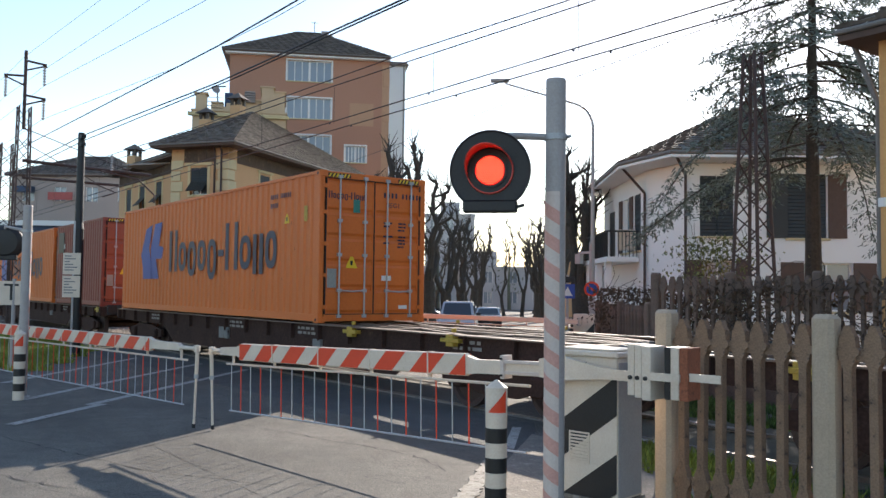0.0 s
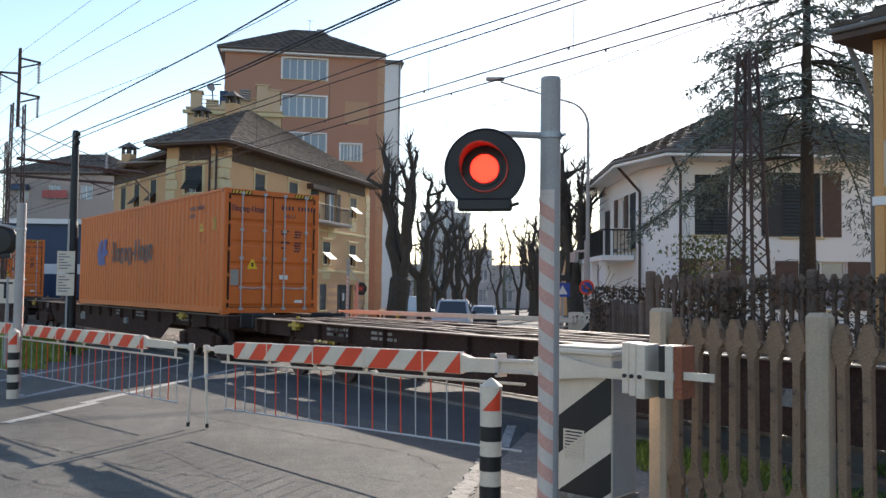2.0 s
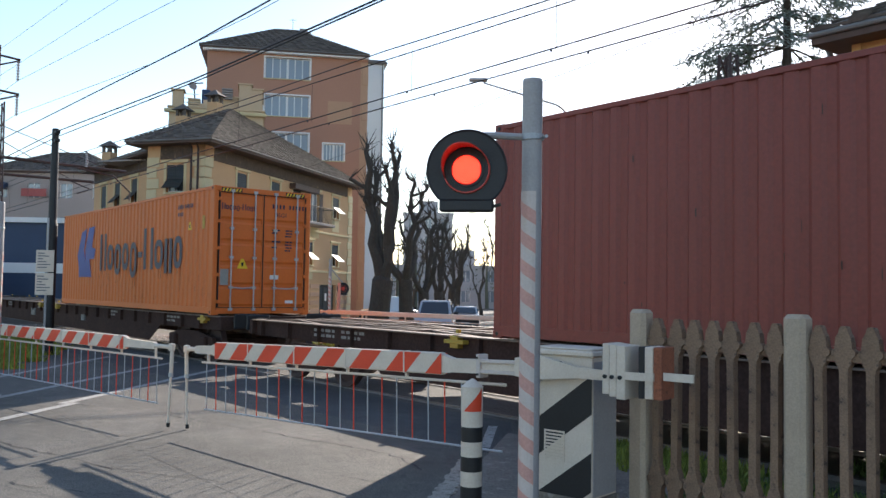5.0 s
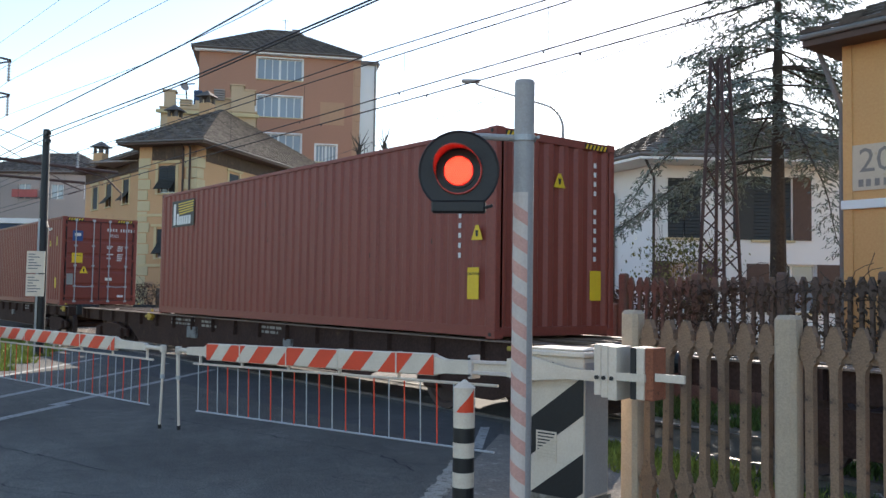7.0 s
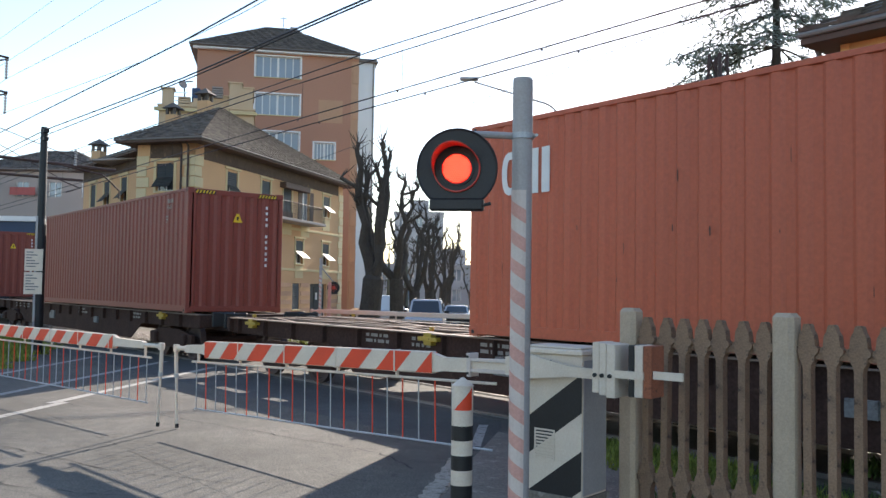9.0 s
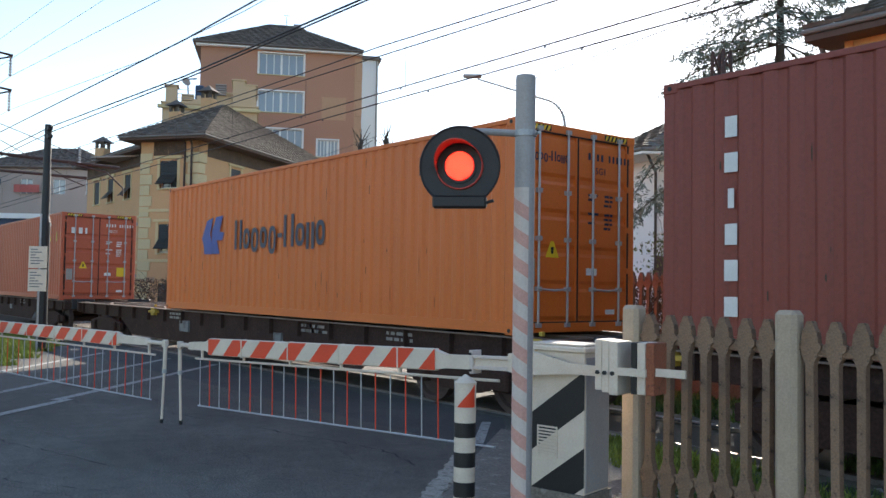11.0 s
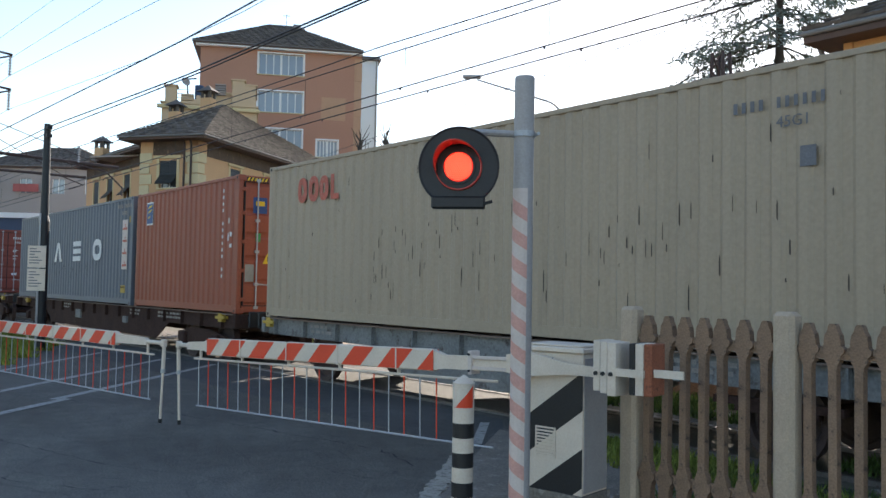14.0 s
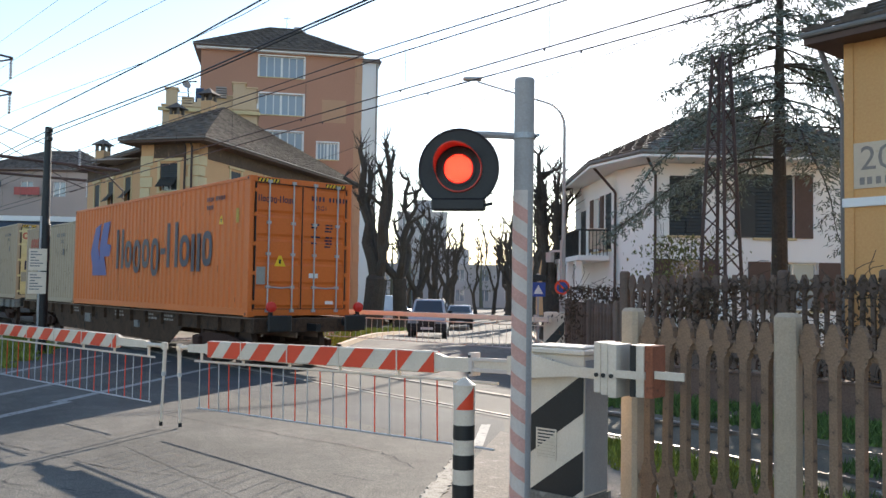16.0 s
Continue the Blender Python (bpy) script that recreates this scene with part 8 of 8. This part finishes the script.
for c in (CE, CF):
    L = c["span"]
    upright_code(c, "rear", 0.78, c["tallness"] - 0.35, 12, "whiteprint")
    triangle_sticker(c, "rear", 0.02, 2.15, 0.24)
plate(CE, "rear", 0.8, 0.75, 0.24, 0.44, M["yellow"], "caution_sticker")
plate(CE, "side", CE["span"] - 0.45, 0.75, 0.24, 0.44, M["yellow"], "caution_sticker")
words("CAUTION", 0.055, M["black"], CE, pose(CE["span"] - 0.45, -HW - 0.0055, 0.88, 90, 0, 0))
upright_code(CE, "side", CE["span"] - 0.75, CE["tallness"] - 0.35, 12, "whiteprint")
triangle_sticker(CE, "side", CE["span"] - 0.38, 1.35, 0.24)
printed_bars(CF, "side", CF["span"] - 1.24, 2.6, [[0.05, 0.05, 0.05, 0.05]], M["dimprint"], h=0.1)
words("45G1", 0.14, M["dimprint"], CF, pose(CF["span"] - 1.09, -HW - 0.0045, 2.5, 90, 0, 0))
printed_bars(CF, "side", CF["span"] - 1.3, 2.26, [[0.03, 0.07], [0.1], [0.05]], M["dimprint"], h=0.035)
# faded red one with three white letter blocks
ring_decal(CG, 0.64, 1.88, 0.34, 0.58, 0.1, "whiteprint")
decal(CG, [(0, 0), (0.3, 0), (0.3, 0.58), (0.16, 0.58)], 1.02, 1.88, M["whiteprint"], "name_wedge")
decal(CG, [(0, 0), (0.14, 0), (0.14, 0.58), (0, 0.58)], 1.38, 1.88, M["whiteprint"], "name_bar")
side_codes(CG, "whiteprint")
door_prints(CG, "whiteprint")
plate(CG, "door", 0.75, 0.95, 0.3, 0.3, M["yellow"], "caution_sticker")
printed_bars(CG, "door", -0.9, 2.2, [[0.14, 0.12, 0.06]], M["whiteprint"], h=0.2)
# upright white print on the brown-red one
for k, (w, h0) in enumerate(((0.2, 0.3), (0.22, 0.28), (0.1, 0.28), (0.2, 0.3), (0.22, 0.3), (0.22, 0.28))):
    plate(CI, "side", 0.85, 2.32 - k * 0.37, w * 0.7, h0 * 0.72, M["whiteprint"], "name_block")
upright_code(CI, "side", CI["span"] - 0.5, CI["tallness"] - 0.3, 13, "whiteprint")
upright_code(CI, "side", CI["span"] - 0.25, CI["tallness"] - 0.3, 6, "whiteprint")
triangle_sticker(CI, "side", CI["span"] - 0.36, 1.3, 0.26)
plate(CI, "side", CI["span"] - 0.38, 0.72, 0.2, 0.3, M["yellow"], "caution_sticker")
door_prints(CI, "whiteprint", logo=("whiteprint", "redprint"))
# slate grey one with four big white letter blocks
for x0 in (2.72, 3.26):
    decal(CJ, [(0, 0), (0.2, 0), (0.2, 0.62), (0, 0.62)], x0, 1.23, M["whiteprint"], "name_bar")
decal(CJ, [(0, 0), (0.26, 0), (0.44, 0.5), (0.64, 0), (0.9, 0), (0.58, 0.62), (0.32, 0.62)], 4.69, 1.23, M["whiteprint"], "name_wedge")
for z0 in (1.23, 1.46, 1.69):
    decal(CJ, [(0, 0), (0.8, 0), (0.8, 0.15), (0, 0.15)], 6.82, z0, M["whiteprint"], "name_bar")
ring_decal(CJ, 8.82, 1.22, 0.82, 0.63, 0.18, "whiteprint")
panel = plate(CJ, "side", 11.61, 1.62, 0.42, 1.34, M["paleband"], "white_panel", "white panel with red flourishes")
for k in range(4):
    part("panel_mark", boxes((11.45, 11.78, -HW - 0.0065, -HW - 0.0045, 2.02 - k * 0.33, 2.08 - k * 0.33), (11.62, 11.66, -HW - 0.0065, -HW - 0.0045, 2.08 - k * 0.33, 2.17 - k * 0.33)), M["fadedprint"], panel)
plate(CJ, "side", 11.55, 0.42, 0.36, 0.2, M["dullyellow"], "caution_sticker")
words("CAUTION", 0.07, M["black"], CJ, pose(11.55, -HW - 0.0055, 0.47, 90, 0, 0))
printed_bars(CJ, "side", 11.0, 2.62, [[0.06, 0.06, 0.06, 0.06, -0.06, 0.05, 0.05, 0.05, 0.05, 0.05, 0.05], [-0.3, 0.06, 0.06, 0.06, 0.06]], M["dimprint"], h=0.1)
plate(CJ, "side", 11.98, 2.28, 0.08, 0.16, M["dullyellow"])
# short red-brown one
sq = plate(CK, "side", 0.95, 2.35, 0.4, 0.5, M["bluebadge"], "badge", "dark blue badge with yellow stripe") if "bluebadge" in M else None
upright_code(CK, "side", 5.32, 2.6, 14, "whiteprint")
part("badge_frame", boxes((0.735, 1.165, -HW - 0.0024, -HW - 0.0004, 2.06, 2.64)), M["whiteprint"], sq)
for z0, w in ((2.22, 0.12), (2.36, 0.2), (2.48, 0.24)):
    part("badge_stripe", prism(bmesh.new(), [(0, 0), (w, 0.04), (w + 0.05, 0.1), (0.05, 0.05)], 0.002, pose(0.82, -HW - 0.0075, z0)), M["yellow"], sq)
for u, z, w, h0, k in ((5.62, 1.95, 0.07, 0.14, "palefabric"), (5.72, 1.66, 0.12, 0.12, "whiteprint"), (5.6, 1.6, 0.06, 0.2, "whiteprint"), (5.72, 1.42, 0.13, 0.1, "whiteprint")):
    plate(CK, "side", u, z, w * 0.8, h0 * 0.8, M[k])
plate(CK, "door", -0.75, 1.6, 0.11, 0.18, M["greensticker"], "green_sticker")
door_prints(CK, "whiteprint", code="22G1", logo=("bluebadge", "yellow"))
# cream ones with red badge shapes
for c, uu, zz, s in ((CL, 1.15, 2.12, 1.1), (CM, 0.66, 1.85, 0.85)):
    for k, (w, h0) in enumerate(((0.3, 0.42), (0.32, 0.42), (0.28, 0.4), (0.24, 0.4))):
        if k < 3:
            ring_decal(c, uu + k * 0.35 * s, zz, w * s, h0 * s, 0.11 * s, "fadedprint")
        else:
            decal(c, [(0, 0), (w * s, 0), (w * s, 0.1), (0.1, 0.1), (0.1, h0 * s), (0, h0 * s)], uu + k * 0.35 * s, zz, M["fadedprint"], "name_bar")
    printed_bars(c, "side", c["span"] - 2.0, c["tallness"] - 0.45, [[0.045, 0.045, 0.045, 0.045, -0.05, 0.04, 0.04, 0.04, 0.04, 0.04, 0.04]], M["greyprint"], h=0.11)
    plate(c, "side", c["span"] - 1.2, c["tallness"] - 0.95, 0.16, 0.2, M["greyprint"])
words("22G1", 0.16, M["greyprint"], CM, pose(CM["span"] - 1.35, -HW - 0.0045, 1.98, 90, 0, 0))
words("45G1", 0.16, M["greyprint"], CL, pose(CL["span"] - 1.35, -HW - 0.0045, 2.3, 90, 0, 0))
door_prints(CL, "greyprint")
plate(CL, "door", 0.35, 1.75, 0.34, 0.34, M["yellow"], "caution_sticker")
plate(CL, "door", -0.75, 1.3, 0.34, 0.34, M["navy"], "dark_patch")
for k in range(3):
    ring_decal(CL, -1.02 + k * 0.26, 2.3, 0.22, 0.26, 0.06, "fadedprint", face="door")


def tail_lamp(y):
    L = 19.6
    bm = bmesh.new()
    lathe(bm, [(0.02, -0.06), (0.09, -0.06), (0.11, 0.0), (0.1, 0.05), (0.02, 0.07)], 18, pose(L - 0.3, y, DECK + 0.22, 0, 90, 0))
    t = part("tail_lamp", bm, M["tailred"], last_wagon, "red round tail lamp")
    part("lamp_bracket", boxes((L - 0.36, L - 0.28, y - 0.03, y + 0.03, DECK - 0.02, DECK + 0.14)), M["darkmetal"], t)


M["tailred"] = mat("tail_lamp_red", (0.6, 0.03, 0.02), 0.35, vary=0.05, bump=0.0)
tail_lamp(-0.95)
tail_lamp(1.1)


def scuffs(c, material, n, seed, x0, x1, z0, z1, tall=0.3):
    """Short upright scrapes and rust runs along the pressings."""
    rnd = random.Random(seed)
    bm = bmesh.new()
    for _ in range(n):
        x = x0 + (x1 - x0) * rnd.random()
        z = z0 + (z1 - z0) * rnd.random()
        w, h = rnd.uniform(0.005, 0.018), tall * rnd.uniform(0.12, 0.8)
        m = pose(x, -HW - 0.0005, z)
        prism(bm, [(0, 0), (w, -h * 0.1), (w * 0.9, h * 0.8), (w * 0.4, h), (-w * 0.1, h * 0.7)], 0.002, m)
    tagged(part("scuff", bm, M[material], c), kind="stuff")


M["scuffdark"] = mat("old_scrape", (0.06, 0.045, 0.035), 0.9, vary=0.3, scale=8)
M["scufforange"] = mat("rusty_scrape", (0.2, 0.06, 0.02), 0.9, vary=0.3, scale=8)
scuffs(CL, "scuffdark", 60, 1, 3.5, 10.5, 0.4, 1.6, 0.35)
scuffs(CL, "scuffdark", 30, 2, 0.5, 11.8, 0.3, 2.6, 0.25)
scuffs(CM, "scuffdark", 30, 3, 1.5, 5.8, 0.3, 1.7, 0.28)
scuffs(CB, "scufforange", 70, 4, 1.0, 11.8, 0.3, 2.7, 0.3)
scuffs(CA, "scufforange", 25, 5, 1.0, 11.8, 0.3, 2.0, 0.25)
scuffs(CC, "scufforange", 40, 6, 4.0, 11.8, 0.2, 1.1, 0.3)
scuffs(CN, "scufforange", 25, 7, 3.0, 11.8, 0.2, 2.5, 0.3)
scuffs(CJ, "scuffdark", 50, 8, 2.0, 9.5, 0.7, 1.2, 0.3)
scuffs(CH, "scufforange", 40, 9, 1.0, 11.8, 0.2, 2.7, 0.3)
for c, k in ((CD, 10), (CE, 11), (CF, 12), (CG, 13), (CI, 14)):
    scuffs(c, "scuffdark", 22, k, 0.5, 11.8, 0.2, 2.6, 0.2)


motions()
